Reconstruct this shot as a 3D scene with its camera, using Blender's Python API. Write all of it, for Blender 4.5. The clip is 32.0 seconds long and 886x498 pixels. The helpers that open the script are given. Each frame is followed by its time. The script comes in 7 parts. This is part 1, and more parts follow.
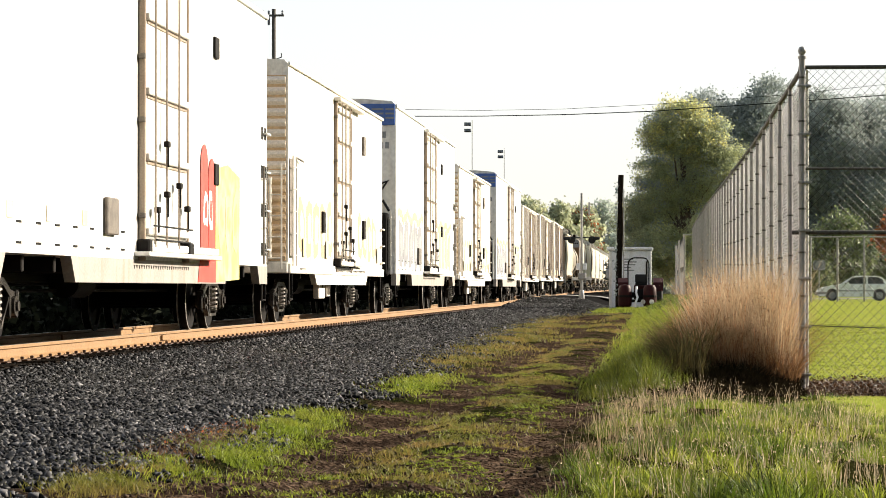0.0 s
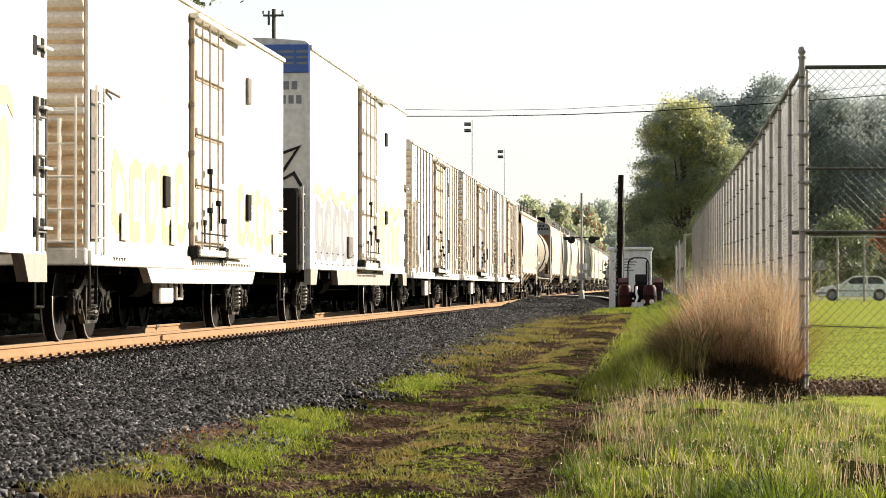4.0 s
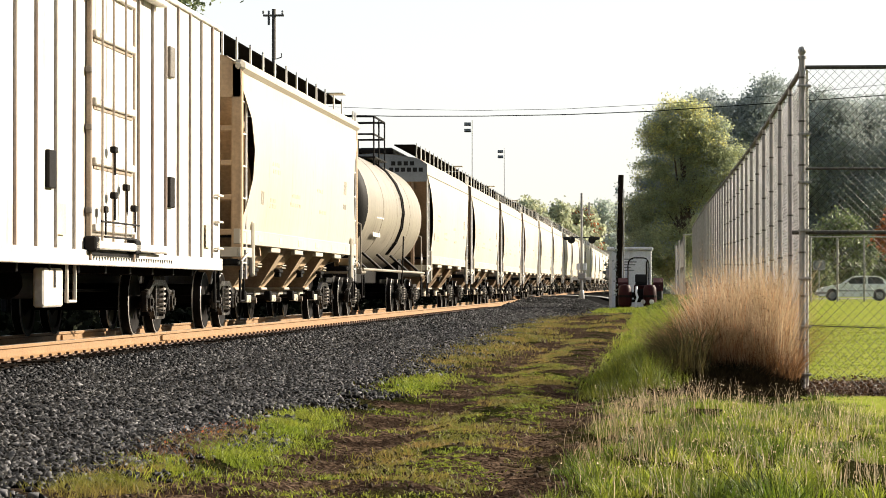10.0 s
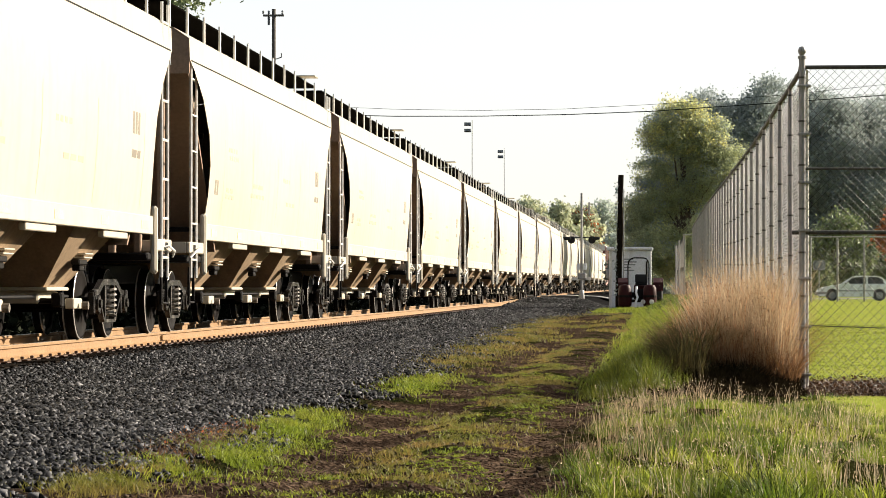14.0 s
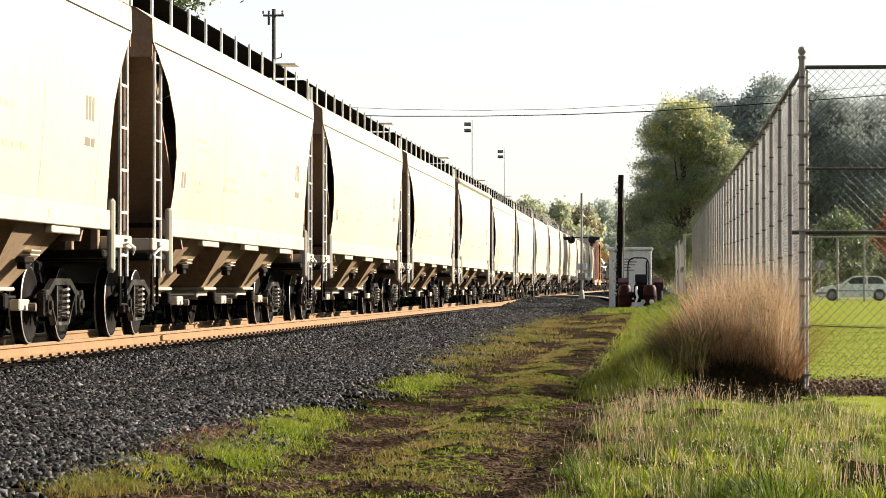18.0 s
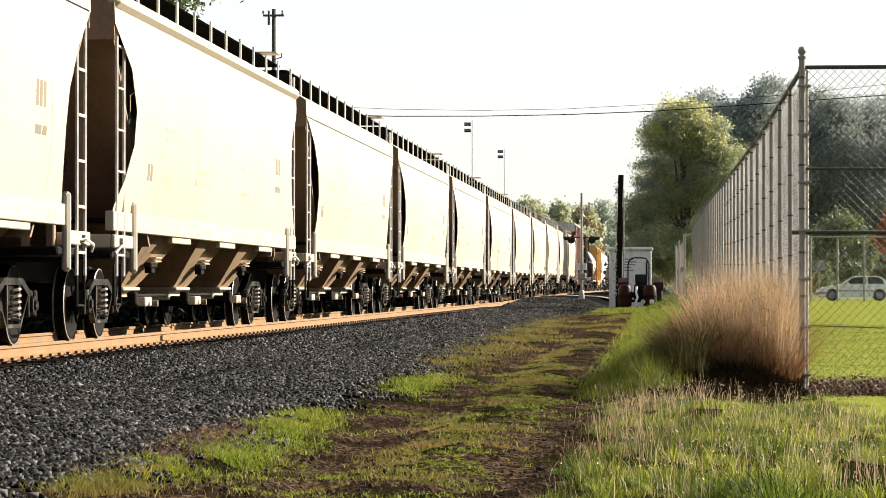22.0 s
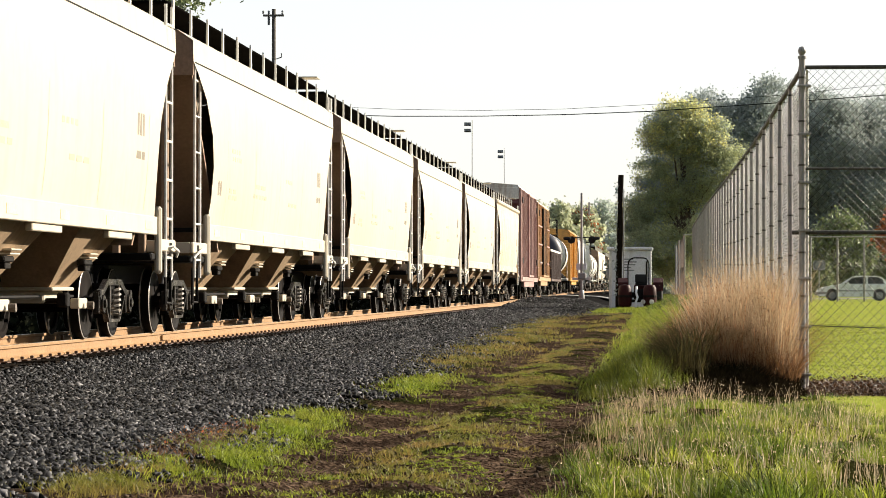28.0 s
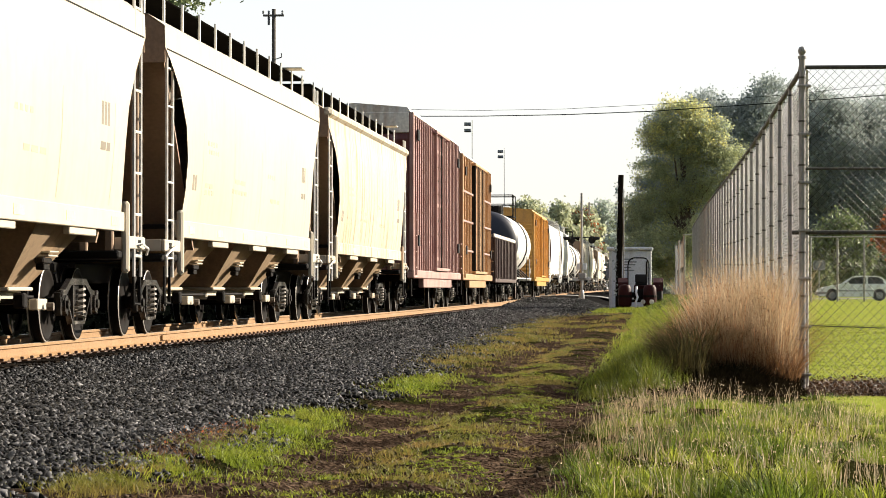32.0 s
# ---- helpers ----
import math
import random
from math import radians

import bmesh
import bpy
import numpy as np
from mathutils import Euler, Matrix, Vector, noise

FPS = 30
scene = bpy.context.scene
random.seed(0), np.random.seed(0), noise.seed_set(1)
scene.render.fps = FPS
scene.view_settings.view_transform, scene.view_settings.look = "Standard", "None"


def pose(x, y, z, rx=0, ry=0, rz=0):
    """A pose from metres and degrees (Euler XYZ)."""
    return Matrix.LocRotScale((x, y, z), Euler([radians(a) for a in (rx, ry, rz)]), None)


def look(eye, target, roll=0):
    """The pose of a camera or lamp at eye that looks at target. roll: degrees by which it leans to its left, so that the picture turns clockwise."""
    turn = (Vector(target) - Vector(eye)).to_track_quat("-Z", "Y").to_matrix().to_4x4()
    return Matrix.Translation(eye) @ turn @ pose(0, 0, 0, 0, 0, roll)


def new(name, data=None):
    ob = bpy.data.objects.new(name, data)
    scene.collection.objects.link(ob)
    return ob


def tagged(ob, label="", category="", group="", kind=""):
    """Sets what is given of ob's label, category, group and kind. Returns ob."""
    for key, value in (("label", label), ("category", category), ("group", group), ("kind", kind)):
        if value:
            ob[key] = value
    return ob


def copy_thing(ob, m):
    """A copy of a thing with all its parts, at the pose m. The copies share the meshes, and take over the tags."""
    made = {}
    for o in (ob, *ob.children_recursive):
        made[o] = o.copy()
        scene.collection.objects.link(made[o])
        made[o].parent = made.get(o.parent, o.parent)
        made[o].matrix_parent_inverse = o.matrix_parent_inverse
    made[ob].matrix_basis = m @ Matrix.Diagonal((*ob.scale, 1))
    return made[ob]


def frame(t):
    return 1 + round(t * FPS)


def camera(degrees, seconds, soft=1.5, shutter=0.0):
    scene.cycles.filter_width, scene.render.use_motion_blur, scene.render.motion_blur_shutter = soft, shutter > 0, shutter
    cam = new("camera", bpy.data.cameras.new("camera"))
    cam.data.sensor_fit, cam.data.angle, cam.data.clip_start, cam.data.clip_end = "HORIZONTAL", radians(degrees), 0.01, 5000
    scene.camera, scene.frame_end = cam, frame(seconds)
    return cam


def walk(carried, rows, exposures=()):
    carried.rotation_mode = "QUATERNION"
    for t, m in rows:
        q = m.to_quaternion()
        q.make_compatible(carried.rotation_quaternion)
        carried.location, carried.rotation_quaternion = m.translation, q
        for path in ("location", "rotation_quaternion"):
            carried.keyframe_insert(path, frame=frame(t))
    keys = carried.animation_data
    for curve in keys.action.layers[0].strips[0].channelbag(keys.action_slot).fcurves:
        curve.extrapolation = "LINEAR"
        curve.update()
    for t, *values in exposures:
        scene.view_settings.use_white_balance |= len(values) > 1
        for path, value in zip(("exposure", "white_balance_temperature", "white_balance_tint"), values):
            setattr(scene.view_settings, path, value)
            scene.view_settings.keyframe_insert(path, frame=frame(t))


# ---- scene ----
# Camera: it stands still on a low tripod beside the track.
cam = camera(17.88, 32.0, soft=0.6)
YAW, TILT = 4.428, 0.793
EYE = (0.0, 0.0, 0.655)
walk(cam, [(0.0, pose(*EYE, 90 + TILT, 0, YAW)), (32.0, pose(*EYE, 90 + TILT, 0, YAW))], exposures=[(0.0, 1.3), (32.0, 1.3)])

# Light: a low morning sun ahead and to the right, and a hazy sky.
SUN_AZ, SUN_EL = radians(60), radians(24)
world = bpy.data.worlds.new("sky")
scene.world = world
world.use_nodes = True
sky = world.node_tree.nodes.new("ShaderNodeTexSky")
sky.sky_type, sky.sun_disc, sky.sun_elevation, sky.sun_rotation = "NISHITA", False, SUN_EL, SUN_AZ
sky.air_density, sky.dust_density, sky.ozone_density = 1.0, 1.0, 1.0
# haze over the clear sky, thick and bright towards the sun and thin away from it
haze = world.node_tree.nodes.new("ShaderNodeMix")
haze.data_type = "RGBA"
sky_dir = world.node_tree.nodes.new("ShaderNodeTexCoord")
sunward = world.node_tree.nodes.new("ShaderNodeVectorMath")
sunward.operation = "DOT_PRODUCT"
sunward.inputs[1].default_value = (0.6, 0.8, 0.0)
haze_share = world.node_tree.nodes.new("ShaderNodeMapRange")
for key, v in (("From Min", -0.6), ("From Max", 0.5), ("To Min", 0.1), ("To Max", 0.6)):
    haze_share.inputs[key].default_value = v
world.node_tree.links.new(sky_dir.outputs["Generated"], sunward.inputs[0])
world.node_tree.links.new(sunward.outputs["Value"], haze_share.inputs["Value"])
world.node_tree.links.new(haze_share.outputs[0], haze.inputs["Factor"])
haze.inputs["B"].default_value = (10.5, 10.4, 10.25, 1)
world.node_tree.links.new(sky.outputs[0], haze.inputs["A"])
world.node_tree.links.new(haze.outputs["Result"], world.node_tree.nodes["Background"].inputs[0])
world.node_tree.nodes["Background"].inputs[1].default_value = 0.05
sun_data = bpy.data.lights.new("sun", "SUN")
sun_data.energy, sun_data.angle, sun_data.color = 5.0, radians(0.6), (1.0, 0.9, 0.74)
sun = new("sun", sun_data)
SUN_DIR = Vector((math.sin(SUN_AZ) * math.cos(SUN_EL), math.cos(SUN_AZ) * math.cos(SUN_EL), math.sin(SUN_EL)))
sun.matrix_world = look(SUN_DIR * 200, (0, 0, 0))


# ---- mesh tools ----
class Shape:
    """Vertices and faces of one mesh, gathered piece by piece."""

    def __init__(self):
        self.v, self.f = [], []

    def add(self, verts, faces):
        n = len(self.v)
        self.v += [tuple(p) for p in verts]
        self.f += [tuple(i + n for i in f) for f in faces]
        return self

    def box(self, x0, y0, z0, x1, y1, z1):
        return self.add([(x0, y0, z0), (x1, y0, z0), (x1, y1, z0), (x0, y1, z0), (x0, y0, z1), (x1, y0, z1), (x1, y1, z1), (x0, y1, z1)],
                        [(3, 2, 1, 0), (4, 5, 6, 7), (0, 1, 5, 4), (1, 2, 6, 5), (2, 3, 7, 6), (3, 0, 4, 7)])

    def cbox(self, x0, y0, z0, x1, y1, z1, c=0.02):
        """A box with chamfered edges along y and chamfered ends."""
        ring = [(x0 + c, z0), (x1 - c, z0), (x1, z0 + c), (x1, z1 - c), (x1 - c, z1), (x0 + c, z1), (x0, z1 - c), (x0, z0 + c)]
        mx, mz = (x0 + x1) / 2, (z0 + z1) / 2
        kx, kz = 1 - 2 * c / max(x1 - x0, 1e-6), 1 - 2 * c / max(z1 - z0, 1e-6)
        inner = [(mx + (x - mx) * kx, mz + (z - mz) * kz) for x, z in ring]
        vs = [(x, y0, z) for x, z in inner] + [(x, y0 + c, z) for x, z in ring] + [(x, y1 - c, z) for x, z in ring] + [(x, y1, z) for x, z in inner]
        fs = [tuple(range(8)), tuple(range(31, 23, -1))]
        for k in range(3):
            for i in range(8):
                j = (i + 1) % 8
                fs.append((8 * k + j, 8 * k + i, 8 * k + 8 + i, 8 * k + 8 + j))
        return self.add(vs, fs)

    def tube(self, a, b, r, n=8, r2=None, caps=True):
        a, b = Vector(a), Vector(b)
        d = (b - a).normalized()
        u = d.orthogonal().normalized()
        w = d.cross(u)
        r2 = r if r2 is None else r2
        vs = [a + (u * math.cos(2 * math.pi * i / n) + w * math.sin(2 * math.pi * i / n)) * r for i in range(n)]
        vs += [b + (u * math.cos(2 * math.pi * i / n) + w * math.sin(2 * math.pi * i / n)) * r2 for i in range(n)]
        fs = [(i, (i + 1) % n, n + (i + 1) % n, n + i) for i in range(n)]
        if caps:
            fs += [tuple(range(n - 1, -1, -1)), tuple(range(n, 2 * n))]
        return self.add(vs, fs)

    def path(self, pts, r, n=6):
        """One bent tube through the points, mitred at the bends."""
        p = [Vector(q) for q in pts]
        ways = [(b - a).normalized() for a, b in zip(p, p[1:])]
        u = ways[0].orthogonal().normalized()
        rings = []
        for k, q in enumerate(p):
            before, after = ways[max(k - 1, 0)], ways[min(k, len(ways) - 1)]
            d = before + after
            d = d.normalized() if d.length > 1e-6 else after
            u = (u - d * u.dot(d)).normalized() if (u - d * u.dot(d)).length > 1e-6 else d.orthogonal().normalized()
            w = d.cross(u)
            wide = 1 / max(0.5, d.dot(after))
            rings.append([q + (u * math.cos(2 * math.pi * i / n) + w * math.sin(2 * math.pi * i / n)) * r * (wide if 0 < k < len(p) - 1 else 1) for i in range(n)])
        return self.skin(rings)

    def lathe(self, prof, centre, axis, n=24):
        """prof: (distance along the axis, radius)."""
        axis = Vector(axis).normalized()
        u = axis.orthogonal().normalized()
        w = axis.cross(u)
        vs, fs = [], []
        for d, r in prof:
            for i in range(n):
                t = 2 * math.pi * i / n
                vs.append(Vector(centre) + axis * d + (u * math.cos(t) + w * math.sin(t)) * max(r, 1e-4))
        for k in range(len(prof) - 1):
            for i in range(n):
                j = (i + 1) % n
                fs.append((k * n + i, k * n + j, k * n + n + j, k * n + n + i))
        return self.add(vs, fs)

    def prism(self, outline, y0, y1):
        """An outline of (x, z), counter-clockwise seen from -y, drawn out along y."""
        n = len(outline)
        vs = [(x, y0, z) for x, z in outline] + [(x, y1, z) for x, z in outline]
        fs = [tuple(range(n)), tuple(range(2 * n - 1, n - 1, -1))] + [((i + 1) % n, i, n + i, n + (i + 1) % n) for i in range(n)]
        return self.add(vs, fs)

    def side(self, outline, x0, x1):
        """An outline of (y, z) drawn out along x."""
        n = len(outline)
        vs = [(x0, y, z) for y, z in outline] + [(x1, y, z) for y, z in outline]
        fs = [tuple(range(n - 1, -1, -1)), tuple(range(n, 2 * n))] + [(i, (i + 1) % n, n + (i + 1) % n, n + i) for i in range(n)]
        return self.add(vs, fs)

    def skin(self, rings, closed=True, caps=True):
        n = len(rings[0])
        vs = [p for ring in rings for p in ring]
        fs = []
        for k in range(len(rings) - 1):
            for i in range(n if closed else n - 1):
                j = (i + 1) % n
                fs.append((k * n + j, k * n + i, k * n + n + i, k * n + n + j))
        if caps:
            fs += [tuple(range(n)), tuple(range(len(vs) - 1, len(vs) - n - 1, -1))]
        return self.add(vs, fs)

    def mesh(self, name, material, smooth=False):
        me = bpy.data.meshes.new(name)
        me.from_pydata([tuple(p) for p in self.v], [], self.f)
        me.materials.append(material)
        if smooth:
            me.polygons.foreach_set("use_smooth", [True] * len(me.polygons))
            me.set_sharp_from_angle(angle=radians(38))
        return me


def part(name, shape, material, parent, label="", smooth=False, at=None):
    """One mesh object under a thing or under a part."""
    me = shape if isinstance(shape, bpy.types.Mesh) else shape.mesh(name, material, smooth)
    ob = new(name, me)
    ob.parent = parent
    if at is not None:
        ob.matrix_basis = at
    return tagged(ob, label)


def thing(name, label, category, at=None, group="", kind=""):
    ob = new(name)
    ob.empty_display_size = 0.3
    if at is not None:
        ob.matrix_basis = at
    return tagged(ob, label, category, group, kind)


def single(name, shape, material, label, category, kind="", smooth=False, at=None, group=""):
    """A thing that is one mesh."""
    ob = new(name, shape.mesh(name, material, smooth))
    if at is not None:
        ob.matrix_basis = at
    return tagged(ob, label, category, group, kind)


def array_mesh(name, verts, quads, material, smooth=False):
    """A big mesh from arrays: verts (n, 3), quads (m, k)."""
    me = bpy.data.meshes.new(name)
    m, k = quads.shape
    me.vertices.add(len(verts))
    me.vertices.foreach_set("co", verts.astype(np.float32).ravel())
    me.loops.add(m * k)
    me.loops.foreach_set("vertex_index", quads.astype(np.int32).ravel())
    me.polygons.add(m)
    me.polygons.foreach_set("loop_start", np.arange(0, m * k, k, dtype=np.int32))
    me.update(calc_edges=True)
    if smooth:
        me.polygons.foreach_set("use_smooth", np.ones(m, dtype=bool))
    me.materials.append(material)
    return me


# ---- materials ----
def surface(name, colour, rough=0.6, metal=0.0, second=None, amount=0.5, size=1.0, grain=0.15, bump=0.0, stain=None, stain_amount=0.0, stretch=(1, 1, 1), random_value=0.0, translucent=0.0, spec=0.5):
    """A procedural surface: a base colour, broad patches of a second one, fine grain, streaks of a stain, relief."""
    m = bpy.data.materials.new(name)
    m.use_nodes = True
    nt = m.node_tree
    n, ln = nt.nodes, nt.links
    bsdf = n["Principled BSDF"]
    bsdf.inputs["Roughness"].default_value, bsdf.inputs["Metallic"].default_value = rough, metal
    bsdf.inputs["Specular IOR Level"].default_value = spec
    co = n.new("ShaderNodeTexCoord")
    mp = n.new("ShaderNodeMapping")
    mp.inputs["Scale"].default_value = stretch
    ln.new(co.outputs["Object"], mp.inputs["Vector"])
    big = n.new("ShaderNodeTexNoise")
    big.inputs["Scale"].default_value, big.inputs["Detail"].default_value = 1.0 / size, 5
    ln.new(mp.outputs[0], big.inputs["Vector"])
    fine = n.new("ShaderNodeTexNoise")
    fine.inputs["Scale"].default_value, fine.inputs["Detail"].default_value = 22.0 / size, 4
    ln.new(mp.outputs[0], fine.inputs["Vector"])
    second = second or tuple(c * 0.7 for c in colour)
    ramp = n.new("ShaderNodeMapRange")
    ramp.inputs["From Min"].default_value, ramp.inputs["From Max"].default_value, ramp.inputs["To Max"].default_value = 0.42, 0.66, amount
    ln.new(big.outputs["Fac"], ramp.inputs["Value"])
    mix = n.new("ShaderNodeMix")
    mix.data_type = "RGBA"
    mix.inputs["A"].default_value, mix.inputs["B"].default_value = (*colour, 1), (*second, 1)
    ln.new(ramp.outputs[0], mix.inputs["Factor"])
    out = mix.outputs["Result"]
    if stain:
        smp = n.new("ShaderNodeMapping")
        smp.inputs["Scale"].default_value = (3.0, 3.0, 0.35)
        ln.new(co.outputs["Object"], smp.inputs["Vector"])
        sn = n.new("ShaderNodeTexNoise")
        sn.inputs["Scale"].default_value, sn.inputs["Detail"].default_value = 1.4, 6
        ln.new(smp.outputs[0], sn.inputs["Vector"])
        sr = n.new("ShaderNodeMapRange")
        sr.inputs["From Min"].default_value, sr.inputs["From Max"].default_value, sr.inputs["To Max"].default_value = 0.5, 0.72, stain_amount
        ln.new(sn.outputs["Fac"], sr.inputs["Value"])
        smix = n.new("ShaderNodeMix")
        smix.data_type = "RGBA"
        smix.inputs["B"].default_value = (*stain, 1)
        ln.new(out, smix.inputs["A"])
        ln.new(sr.outputs[0], smix.inputs["Factor"])
        out = smix.outputs["Result"]
    hsv = n.new("ShaderNodeHueSaturation")
    val = n.new("ShaderNodeMapRange")
    val.inputs["From Min"].default_value, val.inputs["From Max"].default_value = 0.3, 0.7
    val.inputs["To Min"].default_value, val.inputs["To Max"].default_value = 1 - grain, 1 + grain
    ln.new(fine.outputs["Fac"], val.inputs["Value"])
    value = val.outputs[0]
    if random_value:
        info = n.new("ShaderNodeNewGeometry") if random_value > 0 else n.new("ShaderNodeObjectInfo")
        rv = n.new("ShaderNodeMapRange")
        rv.inputs["To Min"].default_value, rv.inputs["To Max"].default_value = 1 - abs(random_value), 1 + abs(random_value)
        chance = info.outputs["Random Per Island" if random_value > 0 else "Random"]
        if random_value > 1:
            # a few pieces stand out much lighter than the rest
            rv.inputs["To Min"].default_value, rv.inputs["To Max"].default_value = 0.3, random_value
            pw = n.new("ShaderNodeMath")
            pw.operation, pw.inputs[1].default_value = "POWER", 6.0
            ln.new(chance, pw.inputs[0])
            chance = pw.outputs[0]
        ln.new(chance, rv.inputs["Value"])
        mul = n.new("ShaderNodeMath")
        mul.operation = "MULTIPLY"
        ln.new(value, mul.inputs[0])
        ln.new(rv.outputs[0], mul.inputs[1])
        value = mul.outputs[0]
    ln.new(value, hsv.inputs["Value"])
    ln.new(out, hsv.inputs["Color"])
    ln.new(hsv.outputs[0], bsdf.inputs["Base Color"])
    if bump:
        bp = n.new("ShaderNodeBump")
        bp.inputs["Strength"].default_value, bp.inputs["Distance"].default_value = bump, 0.02
        ln.new(fine.outputs["Fac"], bp.inputs["Height"])
        ln.new(bp.outputs[0], bsdf.inputs["Normal"])
    if translucent:
        tr = n.new("ShaderNodeBsdfTranslucent")
        ln.new(hsv.outputs[0], tr.inputs["Color"])
        ms = n.new("ShaderNodeMixShader")
        ms.inputs[0].default_value = translucent
        ln.new(bsdf.outputs[0], ms.inputs[1])
        ln.new(tr.outputs[0], ms.inputs[2])
        ln.new(ms.outputs[0], n["Material Output"].inputs["Surface"])
    return m


WHITE = surface("white_car_paint", (0.72, 0.71, 0.68), 0.45, second=(0.64, 0.61, 0.55), size=2.5, stain=(0.4, 0.28, 0.16), stain_amount=0.35)
WHITE_OLD = surface("aged_white_paint", (0.7, 0.67, 0.61), 0.55, second=(0.55, 0.49, 0.4), size=1.6, stain=(0.35, 0.2, 0.09), stain_amount=0.6)
CREAM = surface("hopper_paint", (0.49, 0.435, 0.345), 0.5, second=(0.44, 0.375, 0.275), size=4.0, grain=0.04, stain=(0.4, 0.31, 0.2), stain_amount=0.25)
# bays are browner and darker than the side sheets
BAY_BROWN = surface("brown_bay_paint", (0.29, 0.205, 0.13), 0.7, second=(0.23, 0.155, 0.09), size=0.9, stain=(0.12, 0.075, 0.045), stain_amount=0.5, spec=0.2)
# tan of the shaded ends and their warm bounce light, put into paint
END_TAN = surface("shade_tan_end_paint", (0.57, 0.4, 0.23), 0.6, second=(0.47, 0.3, 0.14), size=1.2, stain=(0.3, 0.16, 0.07), stain_amount=0.6)
# near-black: the shaded underside of the boards is put into the colour
WALKWAY = surface("walkway_shade_black", (0.006, 0.0055, 0.005), 0.9, size=0.4, spec=0.0)
# ends are darker and browner than the cream sides
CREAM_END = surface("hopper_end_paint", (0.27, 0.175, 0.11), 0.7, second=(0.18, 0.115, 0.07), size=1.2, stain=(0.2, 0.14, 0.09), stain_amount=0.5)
OLD_END = surface("old_hopper_end_paint", (0.44, 0.3, 0.17), 0.7, second=(0.3, 0.19, 0.1), size=1.2, stain=(0.16, 0.1, 0.06), stain_amount=0.5)
OLD_BAY = surface("old_bay_paint", (0.44, 0.33, 0.22), 0.7, second=(0.34, 0.23, 0.14), size=0.9, stain=(0.16, 0.1, 0.06), stain_amount=0.4, spec=0.2)
CREAM_STAINED = surface("stained_hopper_paint", (0.47, 0.42, 0.33), 0.55, second=(0.42, 0.34, 0.23), size=2.2, stain=(0.3, 0.15, 0.05), stain_amount=1.0)
TANK_GREY = surface("tank_paint", (0.29, 0.255, 0.2), 0.4, second=(0.21, 0.18, 0.14), size=2.0, stain=(0.1, 0.075, 0.05), stain_amount=0.5)
TANK_WHITE = surface("tank_white_paint", (0.62, 0.6, 0.56), 0.45, second=(0.5, 0.47, 0.42), size=2.0, stain=(0.25, 0.18, 0.12), stain_amount=0.5)
DARK_STEEL = surface("dark_steel", (0.008, 0.007, 0.0065), 0.6, second=(0.016, 0.011, 0.008), size=0.5, bump=0.2, spec=0.1)
# the pale patches stand in for sunlit highlights on dark castings
CAST_STEEL = surface("highlit_side_frame_steel", (0.009, 0.0075, 0.006), 0.33, 0.0, second=(0.03, 0.024, 0.019), amount=1.0, size=0.12, bump=0.3, spec=0.35, stain=(0.55, 0.5, 0.44), stain_amount=0.75)
# springs are pale for the sunlight that catches their coils
SPRING_STEEL = surface("pale_spring_steel", (0.26, 0.23, 0.195), 0.4, second=(0.1, 0.08, 0.065), size=0.08)
TRUCK_STEEL = surface("truck_cast_steel", (0.15, 0.125, 0.1), 0.55, 0.0, second=(0.03, 0.022, 0.017), size=0.16, bump=0.25)
WHEEL_STEEL = surface("wheel_steel", (0.007, 0.0055, 0.005), 0.6, 0.0, second=(0.014, 0.01, 0.008), size=0.2, spec=0.06)
TREAD = surface("worn_tread_steel", (0.5, 0.46, 0.42), 0.35, 0.4, size=0.2)
SKIRT = surface("dusty_skirt_paint", (0.34, 0.31, 0.28), 0.6, second=(0.25, 0.22, 0.195), size=0.8, stain=(0.24, 0.17, 0.1), stain_amount=0.6)
DOOR_BROWN = surface("rusty_door_frame", (0.31, 0.235, 0.17), 0.6, second=(0.17, 0.11, 0.07), size=0.5, stain=(0.45, 0.38, 0.3), stain_amount=0.5)
ROD_GREY = surface("worn_rod_paint", (0.34, 0.28, 0.22), 0.55, second=(0.2, 0.14, 0.09), size=0.4)
# grey carries the shadow lines beside the posts, brown their rust
POST_SHADOW_RUST = surface("shadow_and_rust_posts", (0.36, 0.32, 0.28), 0.6, second=(0.22, 0.11, 0.075), size=1.1, stretch=(1, 1, 0.4))
# pale ridge paints carry the light stripes of the corrugated ends
END_PALE = surface("lit_end_paint", (0.8, 0.75, 0.68), 0.55, second=(0.68, 0.56, 0.42), size=0.8)
END_RIDGE = surface("lit_ridge_paint", (0.72, 0.58, 0.42), 0.55, second=(0.6, 0.42, 0.24), size=0.9)
RUST = surface("rusty_rail_steel", (0.255, 0.142, 0.058), 0.6, 0.0, second=(0.3, 0.18, 0.085), size=0.6, grain=0.25, bump=0.2)
PLATE = surface("rusty_plate", (0.09, 0.045, 0.025), 0.7, second=(0.05, 0.028, 0.018), size=0.1)
RAIL_TOP = surface("worn_rail_head", (0.5, 0.44, 0.38), 0.35, 0.7, size=0.5)
OXIDE_RED = surface("oxide_red_paint", (0.1, 0.018, 0.016), 0.5, second=(0.06, 0.013, 0.012), size=1.2, stain=(0.4, 0.3, 0.26), stain_amount=0.3)
# pale on the red ribs: their sunlit highlights put into the paint
POST_PALE = surface("pale_post_paint", (0.38, 0.24, 0.21), 0.5, second=(0.2, 0.08, 0.07), size=0.7)
TAN_BROWN = surface("tan_boxcar_paint", (0.4, 0.235, 0.115), 0.5, second=(0.3, 0.165, 0.07), size=1.2, stain=(0.45, 0.33, 0.22), stain_amount=0.4)
